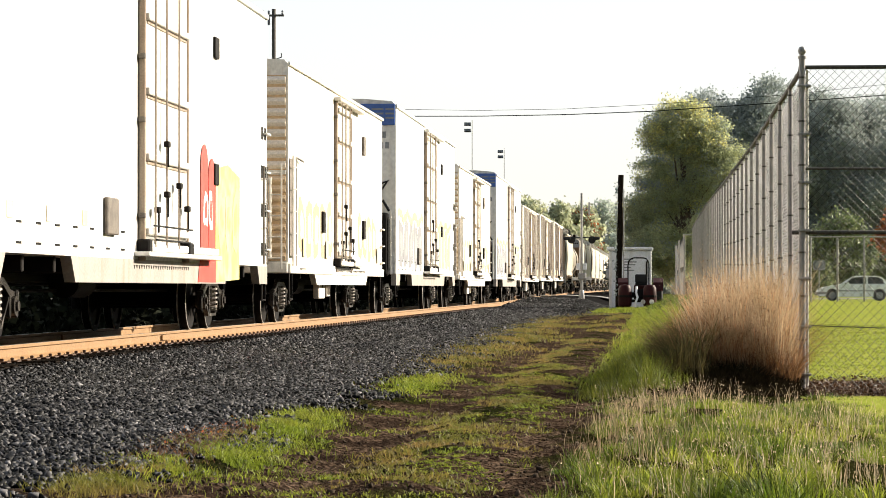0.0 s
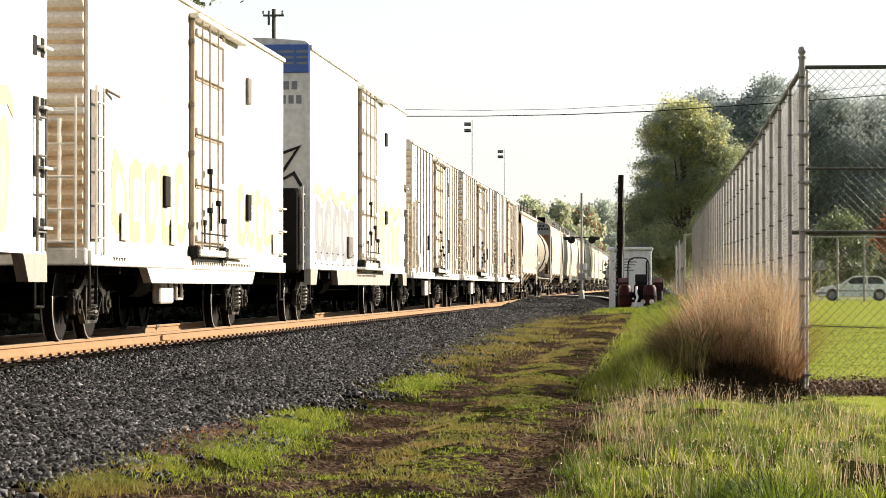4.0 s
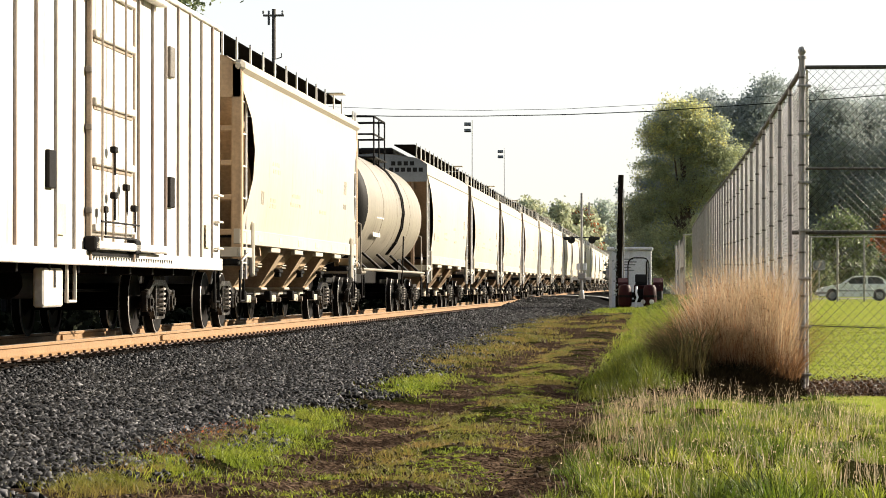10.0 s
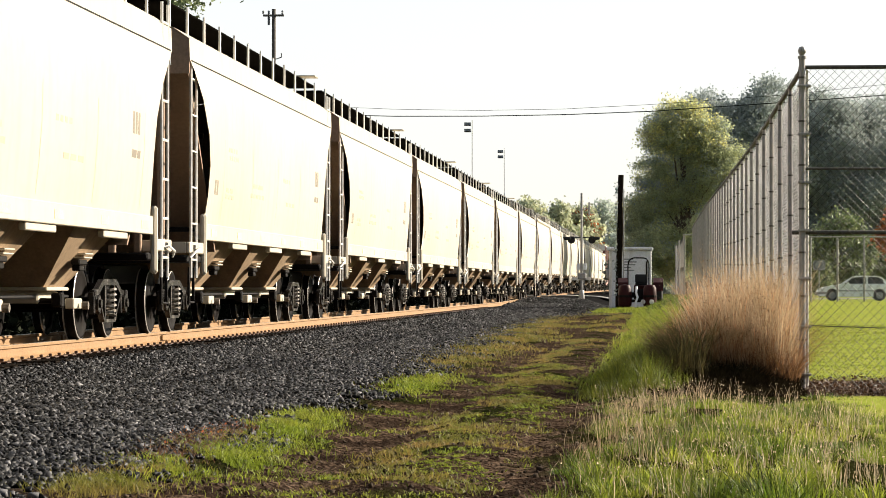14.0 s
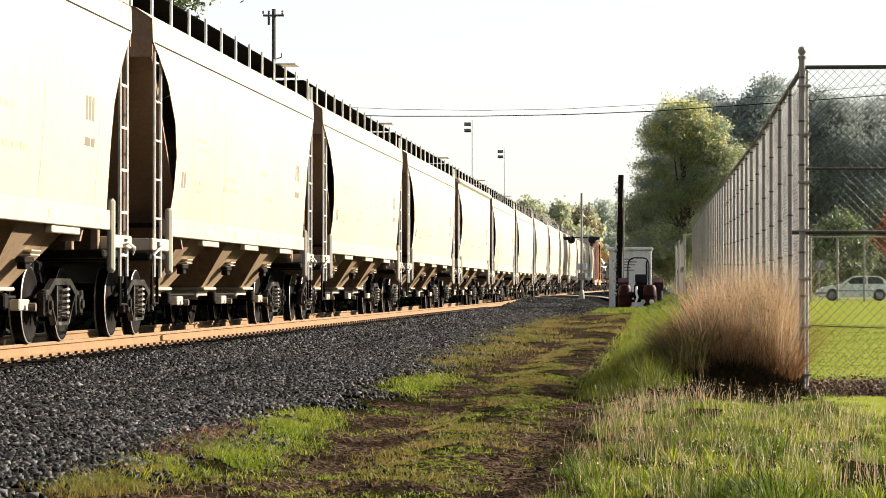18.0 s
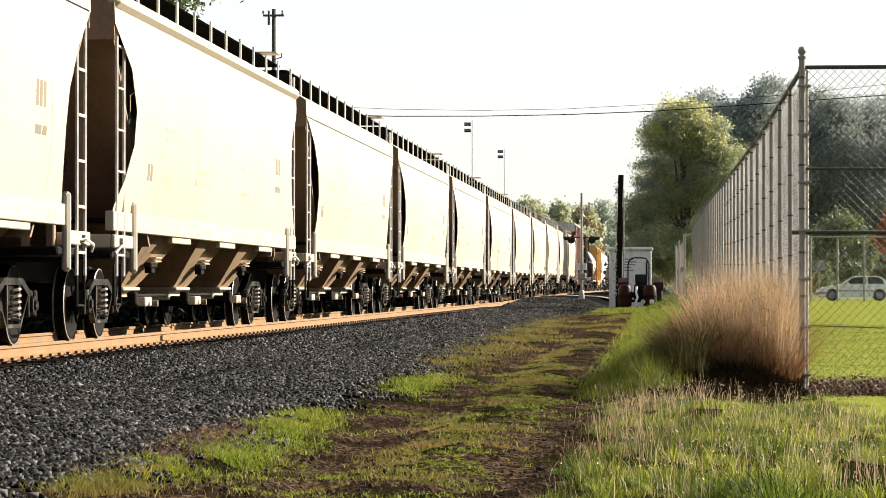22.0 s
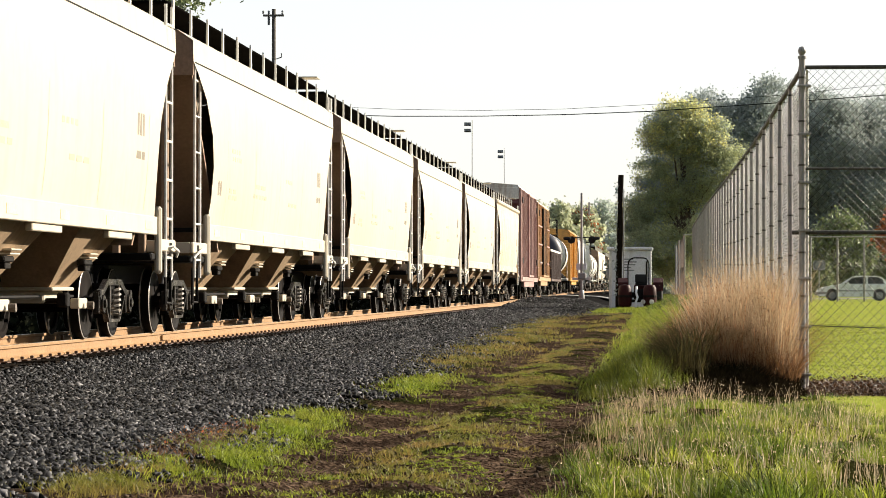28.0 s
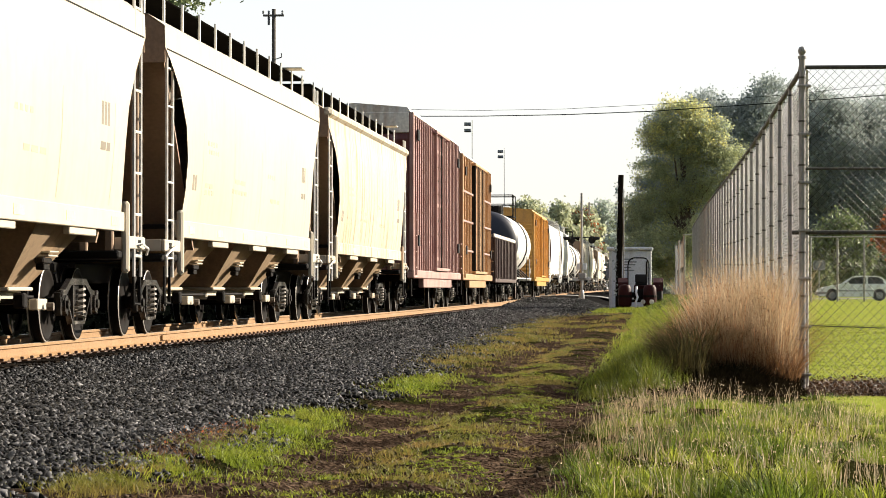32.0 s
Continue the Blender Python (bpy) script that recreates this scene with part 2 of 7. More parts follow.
ORANGE = surface("orange_paint", (0.52, 0.27, 0.05), 0.45, second=(0.44, 0.21, 0.04), size=1.6, stain=(0.16, 0.09, 0.05), stain_amount=0.4)
MAROON_DIRT = surface("dirty_maroon_paint", (0.05, 0.022, 0.018), 0.6, second=(0.028, 0.014, 0.012), size=0.8, stain=(0.3, 0.24, 0.2), stain_amount=0.45)
GALV = surface("galvanised_steel", (0.31, 0.305, 0.3), 0.45, 0.4, second=(0.21, 0.2, 0.19), size=0.5, grain=0.2)
TIMBER = surface("creosote_timber", (0.012, 0.009, 0.007), 0.9, second=(0.022, 0.016, 0.012), size=0.4, stretch=(1, 6, 6), bump=0.4, spec=0.02)
# the few much lighter stones stand in for glints of the sun
STONE = surface("ballast_stone", (0.0088, 0.0085, 0.0088), 0.5, second=(0.0155, 0.0147, 0.0143), size=0.05, grain=0.3, random_value=15.0, spec=0.12)
BLUE_SIGN = surface("blue_panel", (0.045, 0.12, 0.4), 0.4, size=1.0, amount=0.2)
BLACK_PAINT = surface("black_paint", (0.016, 0.016, 0.017), 0.6, size=0.6, spec=0.2)
GREY_PAINT = surface("grey_paint", (0.22, 0.235, 0.25), 0.5, size=0.8)
FAINT = surface("faded_lettering", (0.2, 0.17, 0.13), 0.6, size=0.4)
GHOST = surface("ghost_lettering", (0.42, 0.36, 0.26), 0.6, size=0.4)

# ---- ground ----
TRACK_X = -8.2


def rise(y):
    """The fence side of the ground climbs gently with distance."""
    return float(np.interp(y, [0, 50, 62, 100, 146, 300], [0, 0, 0.1, 0.45, 0.6, 0.7]))


def track_rise(y):
    """The track climbs a little towards the level crossing."""
    return float(np.interp(y, [0, 130, 175, 255, 400, 900], [0, 0, 0.18, 0.3, 0.36, 0.36]))


def ground_z(x, y):
    base = float(np.interp(x, [-60, -13.5, -10.8, -9.6, -6.8, -6.3, -3.5, -2.6, -0.6, 0.3, 1.6, 60], [-0.6, -0.55, -0.34, -0.235, -0.235, -0.3, -0.46, -0.52, -0.5, -0.44, -0.5, -0.5]))
    if x > -5:
        base += rise(y) * float(np.interp(x, [-5, -2.5, -0.6, 0.2, 2.0, 8.0], [0, 0.45, 0.55, 1.0, 1.0, 0.72]))
    # the gravel beside the track is heaped up towards the crossing
    if x < -5 and y > 130:
        base += track_rise(y) * float(np.interp(x, [-14, -11, -6, -5], [0, 1, 1, 0]))
    if -7.3 < x < -1.5 and y > 112:
        heap = float(np.interp(y, [112, 118, 140, 400], [0, 0.08, 0.5, 0.66])) * float(np.interp(x, [-7.3, -6.9, -4.0, -2.8], [0, 1, 0.8, 0]))
        base = max(base, -0.33 + heap)
    bump = 0.03 * noise.noise((x * 0.9, y * 0.5, 0)) + 0.015 * noise.noise((x * 3, y * 2.2, 5))
    if -3.4 < x < 0 and 12 < y < 70:
        bump += 0.035 * noise.noise((x * 7, y * 4.5, 9)) + 0.018 * noise.noise((x * 16, y * 11, 3))
    if x < -6.2:
        bump *= 0.15
    if x < 1.7:
        base -= 0.035 * (math.exp(-((x + 2.15) / 0.3) ** 2) + math.exp(-((x + 0.95) / 0.25) ** 2)) * (1 if y < 90 else 0)
    return base + bump


def ground_material():
    m = bpy.data.materials.new("ground")
    m.use_nodes = True
    nt = m.node_tree
    n, ln = nt.nodes, nt.links
    bsdf = n["Principled BSDF"]
    bsdf.inputs["Roughness"].default_value = 0.9
    bsdf.inputs["Specular IOR Level"].default_value = 0.0
    co = n.new("ShaderNodeTexCoord")
    sep = n.new("ShaderNodeSeparateXYZ")
    ln.new(co.outputs["Object"], sep.inputs[0])

    def noise_tex(scale, detail=5):
        t = n.new("ShaderNodeTexNoise")
        t.inputs["Scale"].default_value, t.inputs["Detail"].default_value = scale, detail
        ln.new(co.outputs["Object"], t.inputs["Vector"])
        return t.outputs["Fac"]

    def span(value, a, b, lo=0.0, hi=1.0):
        r = n.new("ShaderNodeMapRange")
        for k, v in (("From Min", a), ("From Max", b), ("To Min", lo), ("To Max", hi)):
            r.inputs[k].default_value = v
        ln.new(value, r.inputs["Value"])
        return r.outputs[0]

    def op(kind, a, b):
        q = n.new("ShaderNodeMath")
        q.operation = kind
        for i, v in enumerate((a, b)):
            if isinstance(v, float):
                q.inputs[i].default_value = v
            else:
                ln.new(v, q.inputs[i])
        return q.outputs[0]

    def blend(fac, a, b):
        q = n.new("ShaderNodeMix")
        q.data_type = "RGBA"
        for key, v in (("A", a), ("B", b)):
            if isinstance(v, tuple):
                q.inputs[key].default_value = (*v, 1)
            else:
                ln.new(v, q.inputs[key])
        ln.new(fac, q.inputs["Factor"])
        return q.outputs["Result"]

    wob = op("ADD", sep.outputs["X"], span(noise_tex(0.7), 0.3, 0.7, -0.45, 0.45))
    dirt = blend(span(noise_tex(22, 8), 0.4, 0.62), (0.018, 0.0115, 0.008), (0.13, 0.088, 0.06))
    dirt = blend(span(noise_tex(1.6, 6), 0.42, 0.6), dirt, (0.026, 0.017, 0.012))
    # near-black, with the shade between the grass blades put into the colour
    shaded_turf = blend(span(noise_tex(3), 0.35, 0.65), (0.01, 0.012, 0.004), (0.026, 0.026, 0.008))
    lawn = blend(span(noise_tex(1.2), 0.35, 0.65), (0.22, 0.265, 0.04), (0.27, 0.29, 0.055))
    gravel = blend(span(noise_tex(30), 0.35, 0.65), (0.008, 0.008, 0.008), (0.024, 0.023, 0.023))
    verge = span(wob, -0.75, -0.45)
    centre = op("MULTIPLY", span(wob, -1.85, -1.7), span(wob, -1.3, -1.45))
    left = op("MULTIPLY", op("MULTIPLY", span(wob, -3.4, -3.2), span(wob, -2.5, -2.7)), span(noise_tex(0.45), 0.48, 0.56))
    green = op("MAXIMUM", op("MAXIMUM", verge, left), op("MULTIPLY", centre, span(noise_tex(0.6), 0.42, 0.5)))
    c = blend(green, dirt, shaded_turf)
    c = blend(span(wob, -3.2, -3.5), c, gravel)
    c = blend(span(sep.outputs["X"], 1.62, 1.72), c, lawn)
    litter = op("MULTIPLY", op("MULTIPLY", span(sep.outputs["Y"], 29.9, 30.6), span(sep.outputs["Y"], 37.0, 35.0)), span(sep.outputs["X"], 1.3, 1.5))
    c = blend(litter, c, blend(span(noise_tex(16), 0.35, 0.65), (0.03, 0.018, 0.011), (0.11, 0.07, 0.045)))
    c = blend(span(sep.outputs["X"], -14.0, -15.0), c, shaded_turf)
    # the gravel apron and the road at the crossing
    apron = op("MULTIPLY", span(sep.outputs["Y"], 98.0, 104.0), span(wob, -0.9, -1.2))
    c = blend(apron, c, gravel)
    ln.new(c, bsdf.inputs["Base Color"])
    bp = n.new("ShaderNodeBump")
    bp.inputs["Strength"].default_value, bp.inputs["Distance"].default_value = 1.0, 0.12
    ln.new(noise_tex(14, 8), bp.inputs["Height"])
    ln.new(bp.outputs[0], bsdf.inputs["Normal"])
    return m


def graded(a, b, fine_a, fine_b, fine, coarse):
    out, v = [], a
    while v < b:
        out.append(v)
        d = max(fine_a - v, v - fine_b, 0)
        v += fine + d * coarse
    return out + [b]


def build_ground():
    xs = graded(-1500, 1500, -3.6, 1.4, 0.075, 0.1)
    ys = graded(-80, 3000, 13.5, 42, 0.12, 0.035)
    v = np.array([(x, y, ground_z(x, y)) for y in ys for x in xs])
    nx = len(xs)
    i, j = np.meshgrid(np.arange(nx - 1), np.arange(len(ys) - 1))
    a = (j * nx + i).ravel()
    q = np.stack([a, a + 1, a + 1 + nx, a + nx], 1)
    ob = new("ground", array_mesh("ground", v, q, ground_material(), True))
    return tagged(ob, "uneven dirt track, rough grass and mown lawn", "ground", kind="structure")


build_ground()


# ---- the track ----
def build_track():
    rail = [(-0.07, -0.17), (0.07, -0.17), (0.07, -0.155), (0.012, -0.13), (0.012, -0.045), (0.036, -0.035), (0.036, -0.008), (0.028, 0.0), (-0.028, 0.0), (-0.036, -0.008), (-0.036, -0.035), (-0.012, -0.045), (-0.012, -0.13), (-0.07, -0.155)]
    for sx, y_split in ((0.7535, 52.0), (-0.7535, 60.0)):
        t = thing("rail", "rusty brown steel running rail spiked to timber sleepers", "rail", pose(TRACK_X + sx, 0, 0), kind="structure")
        for y0, y1 in ((-60, 41.9), (41.915, 900)):
            ys = [y0] + [y for y in (130, 150, 175, 200, 230, 255, 320, 400) if y0 < y] + [y1] if y1 > 100 else [y0, y1]
            part("rail_length", Shape().skin([[(x, y, z + track_rise(y)) for x, z in rail] for y in ys]), RUST, t, "rust-brown rolled steel rail", True)
            head = [(-0.026, 0.0), (0.026, 0.0), (0.026, 0.0015), (-0.026, 0.0015)]
            part("rail_head", Shape().skin([[(x, y, z + track_rise(y)) for x, z in head] for y in ys]), RAIL_TOP, t, "wheel-polished running surface")
        part("joint_bar", Shape().box(0.02, 41.5, -0.125, 0.045, 42.35, -0.05), RUST, t)


build_track()


# ---- the train ----
TRAIN = []
TRUCK_MESHES = {}
NAVY = surface("navy_paint", (0.012, 0.014, 0.03), 0.5, size=1.0)
YELLOW = surface("faded_yellow", (0.62, 0.53, 0.3), 0.6, second=(0.66, 0.6, 0.45), size=0.5)


def truck_meshes():
    if TRUCK_MESHES:
        return TRUCK_MESHES
    bolster = Shape().cbox(-1.0, -0.2, 0.42, 1.0, 0.2, 0.72, 0.04).tube((0, 0, 0.7), (0, 0, 0.86), 0.2, 12)
    for s in (-1, 1):
        bolster.cbox(-0.95, s * 0.52 - 0.05, 0.34, 0.95, s * 0.52 + 0.05, 0.5, 0.02)
        bolster.cbox(0.62, s * 0.4 - 0.05, 0.25, 0.82, s * 0.4 + 0.05, 0.6, 0.02)
    TRUCK_MESHES["truck"] = bolster.mesh("truck", DARK_STEEL)
    for s in (-1, 1):
        f = Shape()
        a, b = (0.96, 1.03) if s > 0 else (-1.03, -0.96)
        f.side([(-1.1, 0.53), (-0.74, 0.56), (-0.42, 0.69), (0.42, 0.69), (0.74, 0.56), (1.1, 0.53), (1.1, 0.6), (0.77, 0.64), (0.44, 0.77), (-0.44, 0.77), (-0.77, 0.64), (-1.1, 0.6)], a, b)
        f.side([(-0.74, 0.56), (-0.36, 0.21), (0.36, 0.21), (0.74, 0.56), (0.69, 0.56), (0.34, 0.25), (-0.34, 0.25), (-0.69, 0.56)], a, b)
        for k in (-1, 1):
            f.side([(k * 0.3 - 0.025, 0.25), (k * 0.3 + 0.025, 0.25), (k * 0.3 + 0.025, 0.7), (k * 0.3 - 0.025, 0.7)], a, b)
            f.cbox(a, k * 0.89 - 0.2, 0.32, b + 0.015, k * 0.89 - 0.14, 0.56, 0.012)
            f.cbox(a, k * 0.89 + 0.14, 0.32, b + 0.015, k * 0.89 + 0.2, 0.56, 0.012)
            f.tube((s * 0.92, k * 0.89, 0.457), (s * 1.07, k * 0.89, 0.457), 0.115, 12)
            f.tube((s * 1.07, k * 0.89, 0.457), (s * 1.1, k * 0.89, 0.457), 0.06, 8)
            f.cbox(min(a, s * 1.0), k * 1.02 - 0.05, 0.5, max(b, s * 1.06), k * 1.02 + 0.05, 0.63, 0.015)
        TRUCK_MESHES["frame", s] = f.mesh("side_frame", CAST_STEEL)
        sp = Shape()
        for k in (0.05,):
            sp.path([(s * 1.01 + 0.078 * math.cos(i * 0.7), k + 0.078 * math.sin(i * 0.7), 0.29 + 0.0078 * i) for i in range(47)], 0.019, 5)
        TRUCK_MESHES["spring", s] = sp.mesh("coil_spring", SPRING_STEEL, True)
    prof = [(-1.05, 0.0), (-1.05, 0.08), (-0.84, 0.085), (-0.82, 0.2), (-0.82, 0.38), (-0.83, 0.4), (-0.83, 0.442), (-0.822, 0.455), (-0.72, 0.457), (-0.705, 0.482), (-0.685, 0.482), (-0.685, 0.4), (-0.72, 0.38), (-0.73, 0.2), (-0.67, 0.12), (-0.6, 0.08)]
    prof = prof + [(-d, r) for d, r in reversed(prof)]
    w = Shape().lathe(prof, (0, 0, 0), (1, 0, 0), 28)
    me = w.mesh("wheelset", WHEEL_STEEL, True)
    me.materials.append(TREAD)
    bright = (6, 9, len(prof) - 8, len(prof) - 11)
    me.polygons.foreach_set("material_index", [1 if (i // 28) in bright else 0 for i in range(len(me.polygons))])
    TRUCK_MESHES["wheelset"] = me
    return TRUCK_MESHES


def truck(car, y):
    m = truck_meshes()
    t = part("truck", m["truck"], None, car, "dark cast steel freight truck", at=pose(0, y, 0))
    for s in (-1, 1):
        part("side_frame", m["frame", s], None, t, "dark cast side frame")
        part("coil_spring", m["spring", s], None, t)
        part("wheelset", m["wheelset"], None, t, "brown steel wheels with bright treads", at=pose(0, s * 0.89, 0.457))


def ladder(car, x0, y0, x1, y1, z0, z1, material, n=6, r=0.014, name="ladder"):
    rails = Shape().tube((x0, y0, z0), (x0, y0, z1), r * 1.25, 6).tube((x1, y1, z0), (x1, y1, z1), r * 1.25, 6)
    lad = part(name, rails, material, car)
    rung = Shape().tube((x0, y0, 0), (x1, y1, 0), r, 5).mesh("rung", material)
    for i in range(n):
        part("rung", rung, None, lad, at=pose(0, 0, z0 + (z1 - z0) * (i + 0.5) / n))
    return lad


def coupler(car, L, material=DARK_STEEL, reach=0.62):
    for y, d in ((0, -1), (L, 1)):
        s = Shape().cbox(-0.1, min(y, y + d * reach * 0.7), 0.76, 0.1, max(y, y + d * reach * 0.7), 1.0, 0.02)
        s.cbox(-0.17, min(y + d * reach * 0.6, y + d * reach), 0.72, 0.15, max(y + d * reach * 0.6, y + d * reach), 1.02, 0.05)
        part("coupler", s, material, car)
        h = Shape().path([(0.35, y, 0.85), (0.36, y + d * 0.2, 0.6), (0.3, y + d * 0.42, 0.45), (0.2, y + d * 0.58, 0.52)], 0.025)
        part("brake_hose", h, BLACK_PAINT, car)


def underframe(car, L, trucks, z=0.95):
    s = Shape().cbox(-0.33, 0.1, 0.72, 0.33, L - 0.1, z + 0.05, 0.02)
    part("centre_sill", s, DARK_STEEL, car, "dark steel underframe")
    bearer = Shape().cbox(-1.4, -0.06, z - 0.12, 1.4, 0.06, z + 0.06, 0.01).mesh("cross_bearer", DARK_STEEL)
    for i in range(int(L / 1.6)):
        part("cross_bearer", bearer, None, car, at=pose(0, 0.9 + i * 1.6, 0))
    g = Shape().tube((0.55, L * 0.42, 0.72), (0.55, L * 0.42 + 1.1, 0.72), 0.2, 12)
    part("air_reservoir", g, DARK_STEEL, car, "", True)
    g = Shape().path([(0.45, trucks[0] + 0.9, 0.62), (0.45, trucks[1] - 0.9, 0.62)], 0.022)
    g.path([(-0.4, trucks[0], 0.7), (-0.4, trucks[1], 0.7)], 0.02)
    part("brake_rod", g, DARK_STEEL, car)


def corrugated_end(car, y, d, w, z0, z1, material, waves=12, depth=0.06):
    """A pressed steel end with horizontal ridges; d: the way it faces along y."""
    rings, n = [], waves * 8
    for i in range(n + 1):
        z = z0 + (z1 - z0) * i / n
        k = 0.5 - 0.5 * math.cos(2 * math.pi * waves * i / n)
        yy = y + d * (0.012 + depth * k)
        rings.append([(-w, y + d * 0.004, z), (-w + 0.12, yy, z), (w - 0.12, yy, z), (w, y + d * 0.004, z)])
    s = Shape().skin(rings, closed=False, caps=False)
    return part("corrugated_end", s, material, car, "horizontally corrugated end wall", True)


def ridged_end(car, w, z0, z1, n, paint, sheet_paint):
    """A flat tan end sheet at the near end with pressed half-round ridges across it."""
    # sheet darker than ridges: stripes of light and shade put into the paint
    sheet = part("end_sheet", Shape().cbox(-w, -0.018, z0, w, -0.004, z1, 0.003), sheet_paint, car, "end sheet with warm shade put into its tan paint")
    step = (z1 - z0) / n
    out = [(-0.016 - 0.07 * math.sin(k * math.pi / 8) ** 2, step * (0.5 - 0.38 * math.cos(k * math.pi / 8))) for k in range(9)]
    ridge = Shape().side(out, -w + 0.01, w - 0.01).mesh("end_ridge", paint, True)
    for i in range(n):
        part("end_ridge", ridge, None, sheet, at=pose(0, 0, z0 + i * step))


def plug_door(car, y0, y1, z0, z1, x, material, hardware, thick=0.07):
    """A sliding plug door with frames, lock rods, cranks and its tracks."""
    d = part("plug_door", Shape().cbox(x - 0.03, y0, z0, x + thick, y1, z1, 0.02), material, car, "sliding plug door in its frame")
    h = z1 - z0
    for k, z in enumerate((z0 + 0.04, z0 + h * 0.27, z0 + h * 0.5, z0 + h * 0.76, z1 - 0.16)):
        part("door_bar", Shape().cbox(x + thick + 0.002, y0 + 0.03, z, x + thick + 0.055, y1 - 0.03, z + 0.09, 0.012), material, d)
    for k in (0.1, 0.36, 0.66):
        yy = y0 + (y1 - y0) * k
        part("lock_rod", Shape().tube((x + thick + 0.08, yy, z0 - 0.12), (x + thick + 0.08, yy, z1 + 0.05), 0.016, 6), ROD_GREY, d, "worn grey-brown lock rod")
    for k, z in ((0.36, z0 + h * 0.16), (0.66, z0 + h * 0.2), (0.36, z0 + h * 0.34), (0.14, z0 + h * 0.1), (0.86, z0 + h * 0.12)):
        yy = y0 + (y1 - y0) * k
        m = Shape().cbox(x + thick + 0.05, yy - 0.08, z - 0.04, x + thick + 0.12, yy + 0.08, z + 0.04, 0.01)
        m.cbox(x + thick + 0.09, yy - 0.015, z - 0.3, x + thick + 0.11, yy + 0.02, z, 0.006)
        part("door_crank", m, DARK_STEEL, d, "dark operating crank")
    for z, t in ((z0 - 0.17, 0.1), (z1 + 0.06, 0.08)):
        part("door_track", Shape().cbox(x + 0.002, y0 - 0.15, z, x + 0.15, y1 + (y1 - y0) * 0.75, z + t, 0.015), material, car)
    for yy in (y0 - 0.1, y1 + 0.02):
        part("door_post", Shape().cbox(x + 0.002, yy, z0 - 0.3, x + thick + 0.02, yy + 0.07, z1 + 0.06, 0.01), DOOR_BROWN, car, "rust-brown door post")
    # the dark gaps round the door
    for yy in (y0 - 0.03, y1 + 0.005):
        part("door_gap", Shape().box(x + 0.001, yy, z0 - 0.05, x + 0.02, yy + 0.025, z1 + 0.03), DARK_STEEL, car, "dark rubber door gap")
    # brown strips below the door bars: the bars' shading laid on as colour
    for z in (z0 + h * 0.27, z0 + h * 0.5, z0 + h * 0.76):
        part("bar_gap", Shape().box(x + thick + 0.001, y0 + 0.1, z - 0.045, x + thick + 0.014, y1 - 0.1, z - 0.004), DOOR_BROWN, d)
    for k, z in enumerate((z0 + 0.25, z0 + h * 0.4, z0 + h * 0.62, z1 - 0.3)):
        part("post_bracket", Shape().cbox(x + 0.003, y0 - 0.16, z, x + thick + 0.03, y0 - 0.08, z + 0.07, 0.01), hardware, car, "rusty door guide bracket")
    part("door_linkage", Shape().tube((x + thick + 0.1, y0 + 0.1, z0 + 0.16), (x + thick + 0.1, y1 - 0.1, z0 + 0.16), 0.013, 5).tube((x + thick + 0.1, y0 + 0.3, z0 - 0.02), (x + thick + 0.1, y1 - 0.3, z0 - 0.02), 0.013, 5), DARK_STEEL, d, "dark linkage rods along the door foot")
    for a, b in ((y0 - 0.2, y0 + 0.02), (y1 - 0.3, y1 + 0.05)):
        part("door_roller", Shape().cbox(x + 0.003, a, z0 - 0.2, x + thick + 0.1, b, z0 - 0.02, 0.02), DARK_STEEL, d, "dark roller carriage at the door foot")
    part("track_gap", Shape().box(x + 0.002, y0, z0 - 0.24, x + 0.06, y1 + 0.4, z0 - 0.19), DARK_STEEL, car)
    return d


def sill_slots(car, x, y0, y1, z, pitch=0.17):
    """A row of small dark drain notches, too small to pick apart."""
    s = Shape()
    for i in range(int((y1 - y0) / pitch)):
        y = y0 + i * pitch
        s.add([(x, y, z + 0.05), (x, y + 0.11, z + 0.05), (x, y + 0.055, z), (x - 0.004, y, z + 0.05), (x - 0.004, y + 0.11, z + 0.05), (x - 0.004, y + 0.055, z)], [(0, 2, 1), (0, 3, 5, 2), (2, 5, 4, 1), (1, 4, 3, 0)])
    tagged(part("drain_notches", s, DARK_STEEL, car), kind="stuff")


def grab_irons(car, x, y, zs, material, w=0.42):
    for z in zs:
        part("grab_iron", Shape().path([(x, y, z), (x + 0.07, y, z), (x + 0.07, y + w, z), (x, y + w, z)], 0.013, 5), material, car)


def bars(car, x, y0, z0, widths, h, gap, material, name="lettering", label="worn block lettering", d=0.004):
    """Plain bars in place of writing on a side wall."""
    s = Shape()
    y = y0
    for w in widths:
        s.box(x, y, z0, x + d, y + w, z0 + h)
        y += w + gap
    return part(name, s, material, car, label)


HOPPER_SIDE = ((1.44, 1.65, 2.0, 2.45, 2.9, 3.4), (1.48, 1.51, 1.55, 1.585, 1.595, 1.585))


def side_bars(car, y0, z0, widths, h, gap, material, label):
    """Plain bars in place of writing, laid on a hopper's curved side."""
    s, y = Shape(), y0
    a, b = (float(np.interp(z, *HOPPER_SIDE)) + 0.002 for z in (z0, z0 + h))
    for w in widths:
        s.skin([[(a, y, z0), (a, y + w, z0), (a - 0.004, y + w, z0), (a - 0.004, y, z0)], [(b, y, z0 + h), (b, y + w, z0 + h), (b - 0.004, y + w, z0 + h), (b - 0.004, y, z0 + h)]])
        y += w + gap
    return part("lettering", s, material, car, label)


def end_bars(car, y, x0, z0, widths, h, gap, material, d=0.004):
    s = Shape()
    x = x0
    for w in widths:
        s.box(x, y - d, z0, x + w, y, z0 + h)
        x += w + gap
    return part("lettering", s, material, car, "block lettering on the end")


PAINTS = {}


